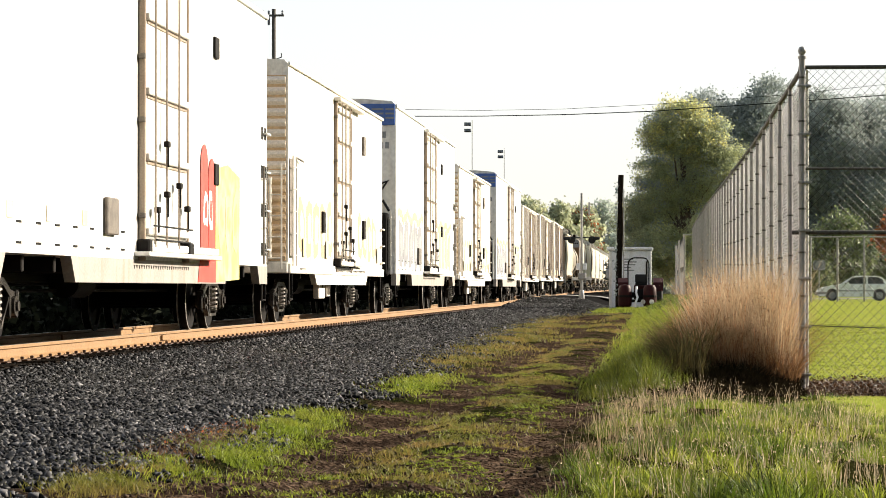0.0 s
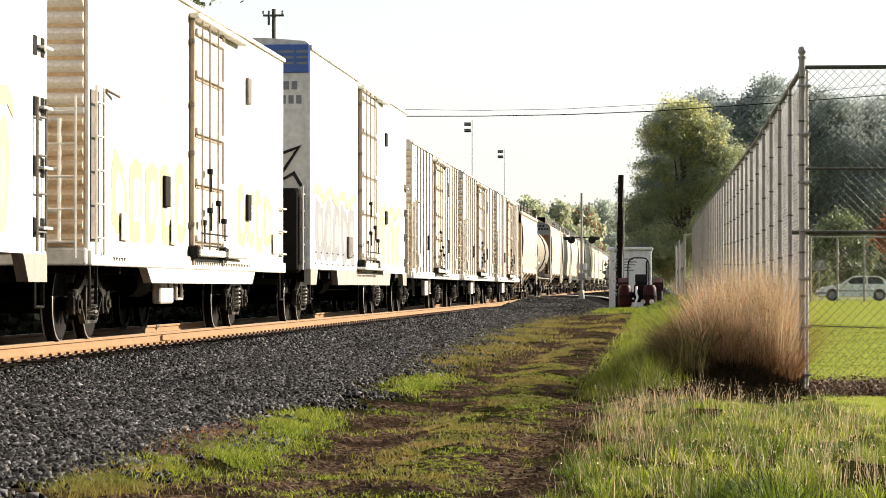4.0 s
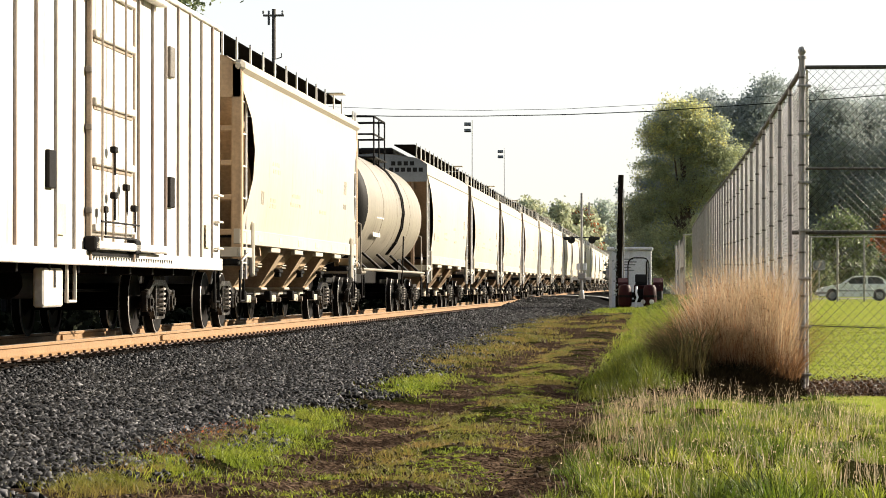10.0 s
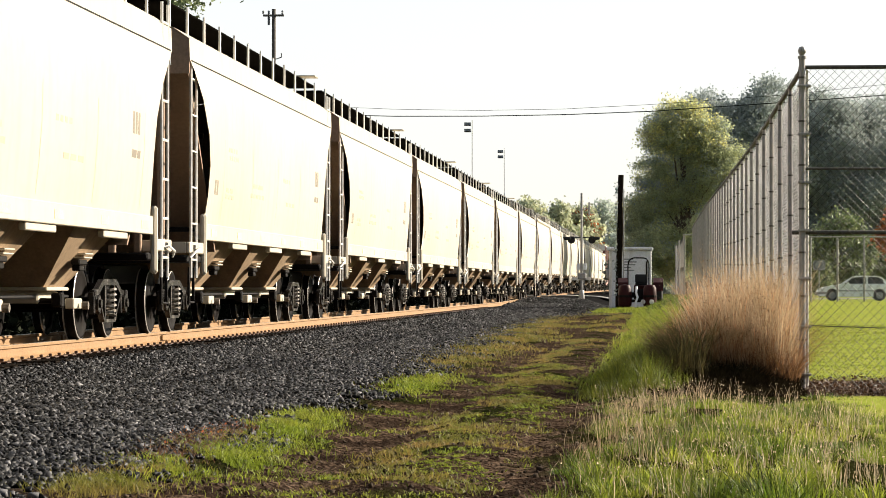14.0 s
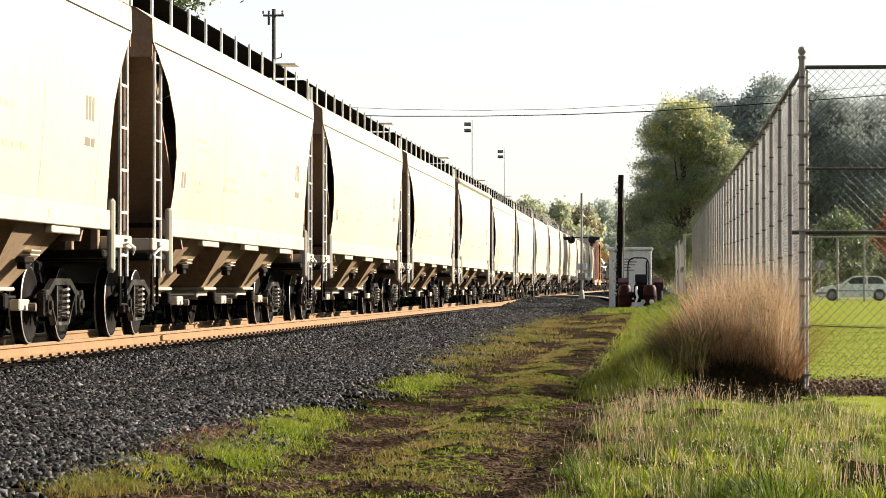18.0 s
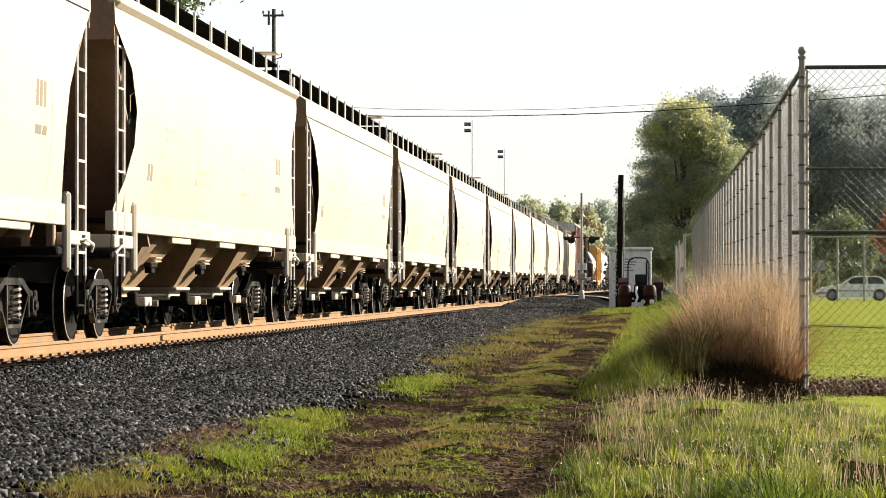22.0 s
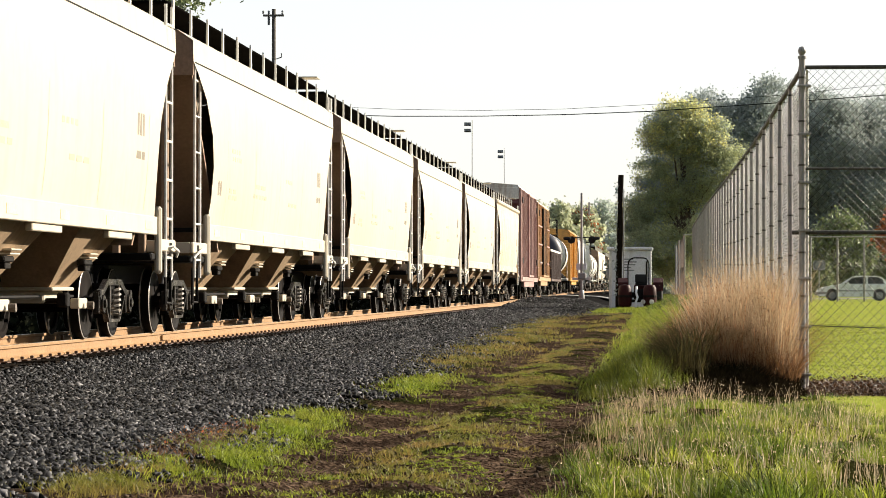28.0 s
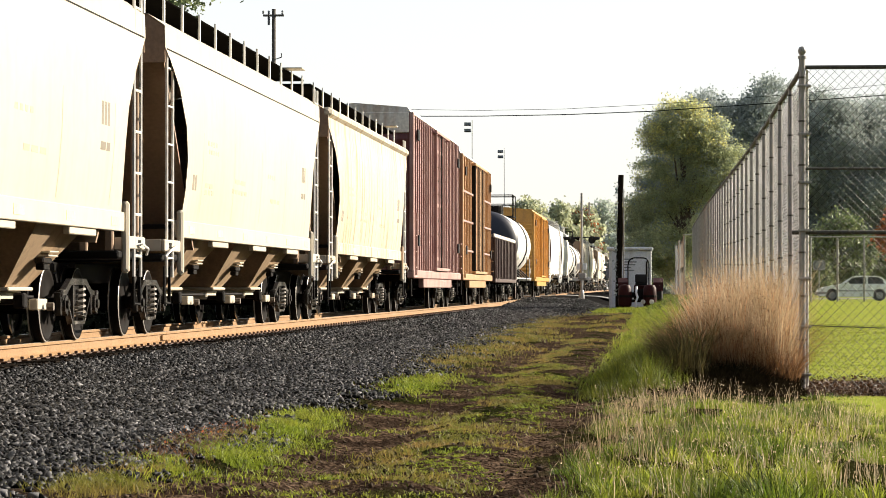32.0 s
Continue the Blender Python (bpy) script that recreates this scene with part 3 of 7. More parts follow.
def spray(name, colour, second=None):
    if name not in PAINTS:
        PAINTS[name] = surface(name, colour, 0.6, second=second, size=0.35, amount=0.7)
    return PAINTS[name]


def scrawl(car, x, y0, y1, z0, z1, n, material, seed, label, fill=None):
    """Sprayed bubble letters that cannot be read: swollen shapes on the side wall, each with a paler heart."""
    rnd = random.Random(seed)
    step = (y1 - y0) / n
    for i in range(n):
        yc, zc, a, b = y0 + (i + 0.5) * step, (z0 + z1) / 2, step * 0.47, (z1 - z0) / 2
        p, q, r = (rnd.uniform(0, 6.28) for _ in range(3))

        def outline(k, shift):
            pts = []
            for m in range(36):
                t = 2 * math.pi * m / 36
                w = 1 + 0.12 * math.sin(2 * t + p) + 0.1 * math.sin(3 * t + q) + 0.06 * math.sin(7 * t + r)
                # squarish swollen outline
                c, s_ = math.copysign(abs(math.cos(t)) ** 0.7, math.cos(t)), math.copysign(abs(math.sin(t)) ** 0.7, math.sin(t))
                pts.append((yc + shift + a * k * w * c, zc + b * k * w * s_))
            return pts
        body = part("graffiti", Shape().side(outline(0.9, 0.0), x, x + 0.002), material, car, label)
        part("letter_heart", Shape().side(outline(0.48, step * 0.06), x + 0.0022, x + 0.0035), fill or WHITE, body, "paler heart of the letter")


def step_iron(car, x, y, material):
    part("sill_step", Shape().path([(x, y, 0.95), (x, y, 0.45), (x, y + 0.4, 0.45), (x, y + 0.4, 0.95)], 0.018, 5), material, car)


def reefer_side_profile(H):
    return [(-1.52, 1.02), (1.52, 1.02), (1.52, H - 0.16), (1.42, H - 0.07), (0.7, H - 0.01), (0, H), (-0.7, H - 0.01), (-1.42, H - 0.07), (-1.52, H - 0.16)]


def tall_reefer(s, L=19.6, H=5.45, panel=True, seed=1):
    car = thing("refrigerator_car", "tall white refrigerator car with a plug door and lower-side graffiti", "freight car", group="freight train")
    part("body", Shape().prism(reefer_side_profile(H), 0.0, L), WHITE, car, "smooth white insulated body")
    part("roof_edge", Shape().cbox(1.5, 0.0, H - 0.24, 1.56, L, H - 0.15, 0.01), WHITE, car)
    # lower side sill with openings above the trucks
    t0, t1 = 2.75, L - 2.75
    for a, b in ((0.0, t0 - 1.6), (t0 + 1.6, t1 - 1.6), (t1 + 1.6, L)):
        w = 0.25
        out = [(a + (w if a > 0.1 else 0), 0.72), (b - (w if b < L - 0.1 else 0), 0.72), (b, 1.019), (a, 1.019)]
        part("side_skirt", Shape().side(out, 1.4, 1.53), SKIRT, car, "dusty lower side skirt")
        part("side_skirt", Shape().side(out, -1.53, -1.4), SKIRT, car)
    mid = L / 2
    plug_door(car, mid - 1.55, mid + 1.65, 1.3, H - 0.45, 1.522, WHITE, TRUCK_STEEL)
    part("door_ledge", Shape().cbox(1.522, mid - 1.9, 1.06, 1.72, mid + 4.0, 1.12, 0.01), WHITE, car)
    for y in (mid + 4.4,):
        for z in (H - 1.35, H - 3.25):
            part("route_board", Shape().cbox(1.522, y, z, 1.56, y + 0.38, z + 0.32, 0.01), DARK_STEEL, car, "dark tack board")
    part("placard_board", Shape().cbox(1.522, mid - 3.9, 1.3, 1.58, mid - 3.2, 1.75, 0.015), TRUCK_STEEL, car, "brown placard board in a frame")
    slots = Shape()
    for i in range(9):
        for z in (1.12, 1.34):
            y = 0.7 + i * 0.95
            if abs(y - mid) > 1.9:
                slots.box(1.52, y, z, 1.526, y + 0.24, z + 0.025)
    tagged(part("drain_slots", slots, DARK_STEEL, car), kind="stuff")
    ladder(car, 1.56, L - 0.62, 1.56, L - 0.2, 1.05, 2.7, TRUCK_STEEL, 4, name="side_ladder")
    for z in (1.3, 1.95, 2.6, 3.25):
        part("grab_recess", Shape().cbox(1.5215, L - 0.66, z - 0.1, 1.53, L - 0.5, z + 0.11, 0.002).cbox(1.5215, L - 0.3, z - 0.1, 1.53, L - 0.14, z + 0.11, 0.002).cbox(1.5215, L - 0.5, z - 0.03, 1.53, L - 0.3, z + 0.02, 0.002), DARK_STEEL, car, "dark bracket of the grab iron")
    grab_irons(car, 1.52, L - 0.45, [1.3, 1.95, 2.6, 3.25], WHITE, 0.42)
    sill_slots(car, 1.5345, mid - 2.0, mid + 2.4, 0.9)
    for y in (0.05, L - 0.5):
        step_iron(car, 1.5, y, DARK_STEEL)
    # the end with its cooling unit
    if panel:
        part("end_panel", Shape().cbox(0.2, -0.05, H - 0.68, 1.5, -0.004, H - 0.14, 0.012), BLUE_SIGN, car, "blue panel with white lines of small lettering")
        for i in range(3):
            end_bars(car, -0.052, 0.45, H - 0.3 - i * 0.11, [0.2, 0.16, 0.3, 0.22], 0.045, 0.05, GREY_PAINT)
        end_bars(car, -0.005, 0.66, H - 1.0, [0.11, 0.11, 0.13, 0.11], 0.16, 0.05, GREY_PAINT)
        end_bars(car, -0.005, 0.58, H - 1.27, [0.06, 0.06, 0.1, 0.1, 0.1, 0.1], 0.16, 0.05, GREY_PAINT)
        part("graffiti", Shape().path([(0.55, -0.012, 2.75), (0.9, -0.012, 3.2), (1.3, -0.012, 3.35), (1.0, -0.012, 2.9), (0.75, -0.012, 2.6), (1.2, -0.012, 2.85), (1.35, -0.012, 2.6)], 0.035, 5), BLACK_PAINT, car, "black sprayed scrawl")
    part("cooling_unit", Shape().cbox(-1.2, -0.42, 0.95, 1.35, -0.006, 2.55, 0.04), DARK_STEEL, car, "dark refrigeration unit on the end")
    part("unit_grille", Shape().cbox(1.352, -0.38, 1.1, 1.37, -0.05, 2.4, 0.01), DARK_STEEL, car)
    ladder(car, 1.42, -0.3, 1.42, -0.02, 1.0, 2.6, WHITE, 5, name="end_ladder")
    underframe(car, L, (t0, t1))
    coupler(car, L)
    truck(car, t0)
    truck(car, t1)
    TRAIN.append((car, s))
    return car


def short_reefer(s, L=17.7, H=4.84, ribbed=False):
    label = "old white refrigerator freight car with ribbed sides and a plug door" if ribbed else "weathered white refrigerator car with smooth sides and corrugated ends"
    car = thing("refrigerator_car", label, "freight car", group="freight train")
    W = WHITE_OLD
    prof = [(-1.5, 1.05), (1.5, 1.05), (1.5, H - 0.14), (1.42, H - 0.06), (0, H), (-1.42, H - 0.06), (-1.5, H - 0.14)]
    part("body", Shape().prism(prof, 0.0, L), W, car, "white insulated body")
    ridged_end(car, 1.46, 2.78, H - 0.34, 9, END_PALE, END_TAN)
    ridged_end(car, 1.46, 1.14, 2.7, 9, END_RIDGE, END_TAN)
    part("end_seam", Shape().cbox(-1.46, -0.04, 2.7, 1.46, -0.004, 2.78, 0.008), WHITE_OLD, car, "riveted seam across the end")
    corrugated_end(car, L, 1, 1.44, 1.15, H - 0.3, W, 14)
    part("end_sill", Shape().cbox(-1.5, -0.1, 0.92, 1.5, -0.002, 1.12, 0.02), W, car)
    part("roof_edge", Shape().cbox(1.49, -0.02, H - 0.17, 1.54, L + 0.02, H - 0.1, 0.01), W, car)
    # end cabinet of the cooling unit
    frame_bars = part("end_frame", Shape().path([(0.2, -0.2, 1.2), (0.2, -0.2, 2.62), (1.2, -0.2, 2.62), (1.2, -0.2, 1.2), (0.2, -0.2, 1.2)], 0.025, 6), WHITE_OLD, car, "pale pipe frame on the end")
    for z in (1.55, 2.05):
        part("frame_rung", Shape().tube((0.2, -0.2, z), (1.2, -0.2, z), 0.014, 5), WHITE_OLD, frame_bars)
    t0, t1 = 2.5, L - 2.5
    # fish-bellied side sill
    a, b = t0 + 0.9, t1 - 0.9
    for x0, x1 in (() if ribbed else ((1.42, 1.53), (-1.53, -1.42))):
        part("side_sill", Shape().side([(a, 1.06), (a + 0.6, 0.72), (b - 0.6, 0.72), (b, 1.06)], x0, x1), W, car, "deep middle side sill")
    for k, y in enumerate((1.9, L * 0.32, L - 1.5)):
        part("paint_patch", Shape().box(1.531, y, 1.25, 1.534, y + 0.45, 1.6), YELLOW, car, "faded yellow paint patch")
    part("stirrup", Shape().path([(1.4, t0 + 4.1, 0.95), (1.4, t0 + 4.1, 0.5), (1.4, t0 + 4.55, 0.5), (1.4, t0 + 4.55, 0.95)], 0.02, 5), W, car)
    part("side_sill", Shape().cbox(1.44, 0.0, 0.92, 1.545, L, 1.1, 0.01), W, car)
    mid = L * 0.5
    plug_door(car, mid - 1.35, mid + 1.25, 1.28, H - 0.4, 1.502, W, TRUCK_STEEL, 0.05)
    if ribbed:
        y = 1.5
        while y < L - 0.4:
            if abs(y - mid) > 1.55:
                part("side_post", Shape().side([(y, 1.1), (y + 0.045, 1.1), (y + 0.045, H - 0.18), (y, H - 0.18)], 1.501, 1.535), POST_SHADOW_RUST, car, "post with its shadow line and rust in the colour")
            y += 0.99
        riv = Shape()
        for i in range(26):
            riv.box(1.5, 0.72, 1.2 + i * 0.125, 1.525, 0.8, 1.23 + i * 0.125)
        part("rivet_strip", riv, TRUCK_STEEL, car)
    for y, z in ((mid + 4.0, H - 1.2), (mid + 4.0, 1.75), (mid - 3.6, 1.75)):
        part("route_board", Shape().cbox(1.502, y, z, 1.55, y + 0.36, z + 0.42, 0.01), DARK_STEEL if z < 2 else TRUCK_STEEL, car, "dark tack board")
    # ladder at the near corner, over a recess
    part("ladder_recess", Shape().cbox(1.5, 0.12, 1.2, 1.512, 0.62, 3.0, 0.004), TRUCK_STEEL, car, "rust-brown corner recess")
    ladder(car, 1.57, 0.15, 1.57, 0.6, 1.05, 3.05, W, 5, name="side_ladder")
    ladder(car, 1.42, -0.33, 1.05, -0.33, 1.0, 2.9, W, 5, name="end_ladder")
    grab_irons(car, 1.5, L - 0.55, [1.25, 1.65, 2.05], W)
    sill_slots(car, 1.5495, mid - 1.4, mid + 4.3, 0.98)
    sill_slots(car, 1.5495, 1.3, 2.3, 0.98)
    part("end_bracket", Shape().path([(1.52, 1.0, 3.05), (1.58, 1.5, 3.0)], 0.02), TRUCK_STEEL, car)
    part("fuel_tank", Shape().cbox(1.28, t0 + 2.9, 0.44, 1.4, t0 + 3.9, 0.88, 0.02), W, car, "pale panel under the side sill")
    part("tank_label", Shape().box(1.402, t0 + 3.4, 0.66, 1.406, t0 + 3.5, 0.86), DARK_STEEL, car)
    for y in (0.08, L - 0.5):
        step_iron(car, 1.5, y, DARK_STEEL)
    underframe(car, L, (t0, t1))
    coupler(car, L)
    truck(car, t0)
    truck(car, t1)
    TRAIN.append((car, s))
    return car


def cut_new(z):
    """How far the side sheet is cut back from the car's end at height z."""
    return float(np.interp(z, [1.4, 1.7, 2.2, 2.7, 3.2, 3.55, 3.8, 3.9], [1.35, 1.48, 1.6, 1.55, 1.22, 0.68, 0.2, 0.0]))


def cut_old(z):
    return float(np.interp(z, [1.4, 1.75, 2.0, 2.5, 3.0, 3.45, 3.75, 3.9], [0.0, 0.1, 0.6, 1.1, 1.2, 0.85, 0.25, 0.0]))


def hopper(s, L=17.2, bays=3, cut=cut_new, skin_mat=None, grey_end=False, edge_beam=False, label="", end_mat=None, bay_mat=None):
    P, E, B = skin_mat or CREAM, end_mat or CREAM_END, bay_mat or BAY_BROWN
    car = thing("covered_hopper_car", label or "cream-painted three-bay covered hopper car with curved sides", "freight car", group="freight train")
    half = [(1.48, 1.44), (1.51, 1.65), (1.55, 2.0), (1.585, 2.45), (1.595, 2.9), (1.585, 3.4), (1.56, 3.75), (1.54, 3.9), (1.53, 4.2), (1.3, 4.36), (0.65, 4.48), (0, 4.52)]
    prof = half + [(-x, z) for x, z in reversed(half[:-1])]
    part("side_sheet", Shape().skin([[(x, cut(z), z) for x, z in prof], [(x, L - cut(z), z) for x, z in prof]], closed=False, caps=False), P, car, "smooth curved side and roof sheets", True)
    if not edge_beam:
        part("seam", Shape().side([(0.1, 3.88), (L - 0.1, 3.88), (L - 0.1, 3.9), (0.1, 3.9)], 1.538, 1.546), DARK_STEEL, car)
    if edge_beam:
        part("edge_beam", Shape().cbox(1.4, 0.0, 4.1, 1.6, L, 4.3, 0.06), P, car, "rounded pale beam along the roof edge")
    if end_mat:
        for y in (0.02, L - 0.2):
            part("end_column", Shape().cbox(1.38, y, 1.1, 1.55, y + 0.18, 4.25, 0.02), E, car, "brown full-height corner column")
        for k in range(4):
            part("end_stiffener", Shape().cbox(-1.4, 0.05, 1.5 + 0.55 * k, 1.4, 0.16, 1.6 + 0.55 * k, 0.02), E, car)
    part("side_sill", Shape().cbox(1.42, cut(1.4), 1.36, 1.527, L - cut(1.4), 1.6, 0.008), P, car)
    for k in range(6):
        y = 2.0 + k * (L - 4.2) / 5
        part("reflector", Shape().box(1.5275, y, 1.42, 1.5305, y + 0.5, 1.53), YELLOW, car, "faded yellow reflector strip")
    side_bars(car, L - 3.1, 2.6, [0.12, 0.12, 0.12], 0.28, 0.06, FAINT, "worn block lettering")
    side_bars(car, L - 3.1, 2.3, [0.3, 0.2], 0.1, 0.06, FAINT, "worn block lettering")
    side_bars(car, 2.1, 2.05, [0.14, 0.14], 0.22, 0.06, FAINT, "worn block lettering")
    for y, z, w, n in ((3.4, 2.62, 0.1, 5), (3.3, 2.74, 0.14, 4), (3.2, 2.12, 0.3, 2), (3.2, 2.02, 0.2, 3), (6.0, 2.28, 0.5, 2), (5.8, 2.12, 0.22, 5), (9.6, 2.5, 0.14, 4), (10.1, 2.1, 0.3, 3)):
        side_bars(car, y, z, [w] * n, 0.07, 0.1, GHOST, "ghost of worn-off lettering")
    for k in range(5):
        y = 2.9 + k * (L - 5.2) / 4
        seam = [(1.513, 1.66), (1.552, 2.0), (1.587, 2.45), (1.597, 2.9)]
        part("sheet_seam", Shape().skin([[(x, y, z) for x, z in seam], [(x, y + 0.022, z) for x, z in seam]], closed=False, caps=False), GHOST, car)
    part("side_sill", Shape().cbox(-1.57, cut(1.4), 1.36, -1.44, L - cut(1.4), 1.6, 0.02), P, car)
    for y, d in ((0, 1), (L, -1)):
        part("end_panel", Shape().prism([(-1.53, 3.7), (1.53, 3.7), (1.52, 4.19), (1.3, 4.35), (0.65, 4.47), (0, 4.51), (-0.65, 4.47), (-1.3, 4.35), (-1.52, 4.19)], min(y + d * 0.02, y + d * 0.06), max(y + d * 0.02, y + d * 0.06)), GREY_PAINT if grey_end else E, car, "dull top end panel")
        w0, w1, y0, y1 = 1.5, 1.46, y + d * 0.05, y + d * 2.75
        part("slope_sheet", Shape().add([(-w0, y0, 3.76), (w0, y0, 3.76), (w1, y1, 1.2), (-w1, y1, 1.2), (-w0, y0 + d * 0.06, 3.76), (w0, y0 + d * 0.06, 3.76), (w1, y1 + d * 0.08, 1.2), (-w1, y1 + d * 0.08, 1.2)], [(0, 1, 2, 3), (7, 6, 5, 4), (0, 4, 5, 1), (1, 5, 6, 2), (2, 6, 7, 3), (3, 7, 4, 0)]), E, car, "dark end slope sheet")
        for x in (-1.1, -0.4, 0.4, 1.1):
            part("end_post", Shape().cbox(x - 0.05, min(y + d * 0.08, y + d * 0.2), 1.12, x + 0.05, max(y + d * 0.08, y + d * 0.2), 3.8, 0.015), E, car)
        part("end_platform", Shape().cbox(-1.5, min(y, y + d * 1.6), 1.02, 1.5, max(y, y + d * 1.6), 1.12, 0.02), DARK_STEEL, car)
        plate = part("corner_plate", Shape().cbox(1.49, min(y, y + d * 1.22), 1.15, 1.54, max(y, y + d * 1.22), 1.31, 0.012), P, car, "pale corner gusset plate")
        part("plate_hole", Shape().cbox(1.541, min(y + d * 0.3, y + d * 0.5), 1.19, 1.544, max(y + d * 0.3, y + d * 0.5), 1.27, 0.001), DARK_STEEL, plate, "dark slot in the plate")
        part("end_plate", Shape().cbox(1.14, min(y, y + d * 0.03), 1.15, 1.485, max(y, y + d * 0.03), 1.31, 0.008), P, car, "pale end gusset plate")
        part("uncoupling_lever", Shape().path([(1.52, y + d * 0.62, 1.2), (1.6, y + d * 0.55, 1.22), (1.6, y + d * 0.1, 1.16), (1.55, y - d * 0.02, 1.08)], 0.016, 5), WHITE, car)
        part("corner_post", Shape().cbox(1.48, min(y + d * 1.22, y + d * 1.34), 0.84, 1.575, max(y + d * 1.22, y + d * 1.34), 1.74, 0.03), P, car, "pale jacking post")
        ladder(car, 1.52, y + d * 0.22, 1.52, y + d * 0.68, 0.8, 3.9 if d > 0 else 4.5, WHITE, 6 if d > 0 else 7, 0.019, name="corner_ladder")
        g = Shape().path([(1.5, y + d * 0.68, 3.2), (1.42, y + d * 0.95, 3.45)], 0.02)
        part("ladder_brace", g, P, car)
        step_iron(car, 1.5, y + (0.15 if d > 0 else -0.6), DARK_STEEL)
    # outlet bays
    a, b = 2.3, L - 2.3
    step = (b - a) / bays
    # added dark plate that fills the shaded voids between the bays
    part("inner_floor", Shape().cbox(-1.42, 2.0, 1.5, 1.42, L - 2.0, 1.56, 0.01), DARK_STEEL, car)
    for i in range(bays):
        m = a + (i + 0.5) * step
        y0, y1 = m - step * 0.33, m + step * 0.33
        ow = 0.56 if bays == 3 else 0.3
        ring = [[(-1.46, y0, 1.46), (1.46, y0, 1.46), (1.46, y1, 1.46), (-1.46, y1, 1.46)], [(-0.86, m - ow, 0.66), (0.86, m - ow, 0.66), (0.86, m + ow, 0.66), (-0.86, m + ow, 0.66)]]
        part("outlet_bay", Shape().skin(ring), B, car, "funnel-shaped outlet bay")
        gate = Shape().cbox(-0.92, m - ow - 0.05, 0.62, 0.92, m + ow + 0.06, 0.665, 0.012).cbox(-0.8, m - ow, 0.47, 0.8, m + ow, 0.62, 0.02)
        part("outlet_gate", gate, P, car, "pale outlet gate frame")
        part("gate_shaft", Shape().tube((-1.05, m - ow + 0.1, 0.5), (1.05, m - ow + 0.1, 0.5), 0.035, 8).cbox(0.95, m - ow + 0.02, 0.42, 1.08, m - ow + 0.2, 0.6, 0.02), DARK_STEEL, car)
        vib = part("vibrator_bracket", Shape().cbox(1.13, m - 0.26, 0.93, 1.24, m + 0.2, 1.0, 0.015).cbox(1.12, m - 0.14, 0.86, 1.22, m + 0.12, 0.93, 0.01), DARK_STEEL, car, "dark vibrator bracket")
        for q in (0.0, 0.06):
            part("bracket_plate", Shape().cbox(1.13, m - 0.12 + q, 1.012 + q * 0.8, 1.27, m + 0.36 + q, 1.032 + q * 0.8, 0.006), P, vib, "pale cover plate")
        part("gate_box", Shape().cbox(0.97, m + ow - 0.4, 0.4, 1.08, m + ow + 0.1, 0.53, 0.012), P, car, "pale gate drive box")
        part("gate_crank", Shape().tube((1.12, m + ow - 0.1, 0.44), (1.2, m + ow - 0.1, 0.44), 0.05, 8), TRUCK_STEEL, car)
        part("sill_bracket", Shape().cbox(1.42, m - step * 0.02, 1.27, 1.5, m + step * 0.34, 1.355, 0.01), P, car)
    # roof: running boards on brackets, hatches
    for x0, x1 in ((0.6, 1.2), (-1.2, -0.6)):
        part("running_board", Shape().cbox(x0, -0.25, 4.72, x1, L + 0.25, 4.75, 0.008), WALKWAY, car, "grated roof walkway with underside shade in its black colour")
    for i in range(12):
        y = 0.15 + i * (L - 0.3) / 11
        part("walkway_bracket", Shape().side([(y - 0.04, 4.36), (y + 0.04, 4.36), (y + 0.04, 4.8), (y - 0.04, 4.8)], 1.2, 1.23), WHITE, car)
    part("hatch_trough", Shape().cbox(-0.5, 0.6, 4.5, 0.5, L - 0.6, 4.7, 0.05), DARK_STEEL, car)
    part("crossover_board", Shape().cbox(-1.45, L * 0.86, 4.76, 1.5, L * 0.86 + 0.5, 4.79, 0.01), P, car, "pale cross walkway")
    part("centre_sill", Shape().cbox(-0.3, 0.05, 0.72, 0.3, L - 0.05, 1.0, 0.02), DARK_STEEL, car)
    part("brake_rod", Shape().path([(0.75, 2.0, 0.55), (0.75, L - 2.0, 0.55)], 0.022), DARK_STEEL, car)
    part("brake_wheel", Shape().lathe([(0, 0.24), (0.03, 0.27), (0.06, 0.24)], (0.7, -0.12, 2.2), (0, 1, 0), 16), DARK_STEEL, car)
    coupler(car, L)
    truck(car, 1.72)
    truck(car, L - 1.72)
    TRAIN.append((car, s))
    return car


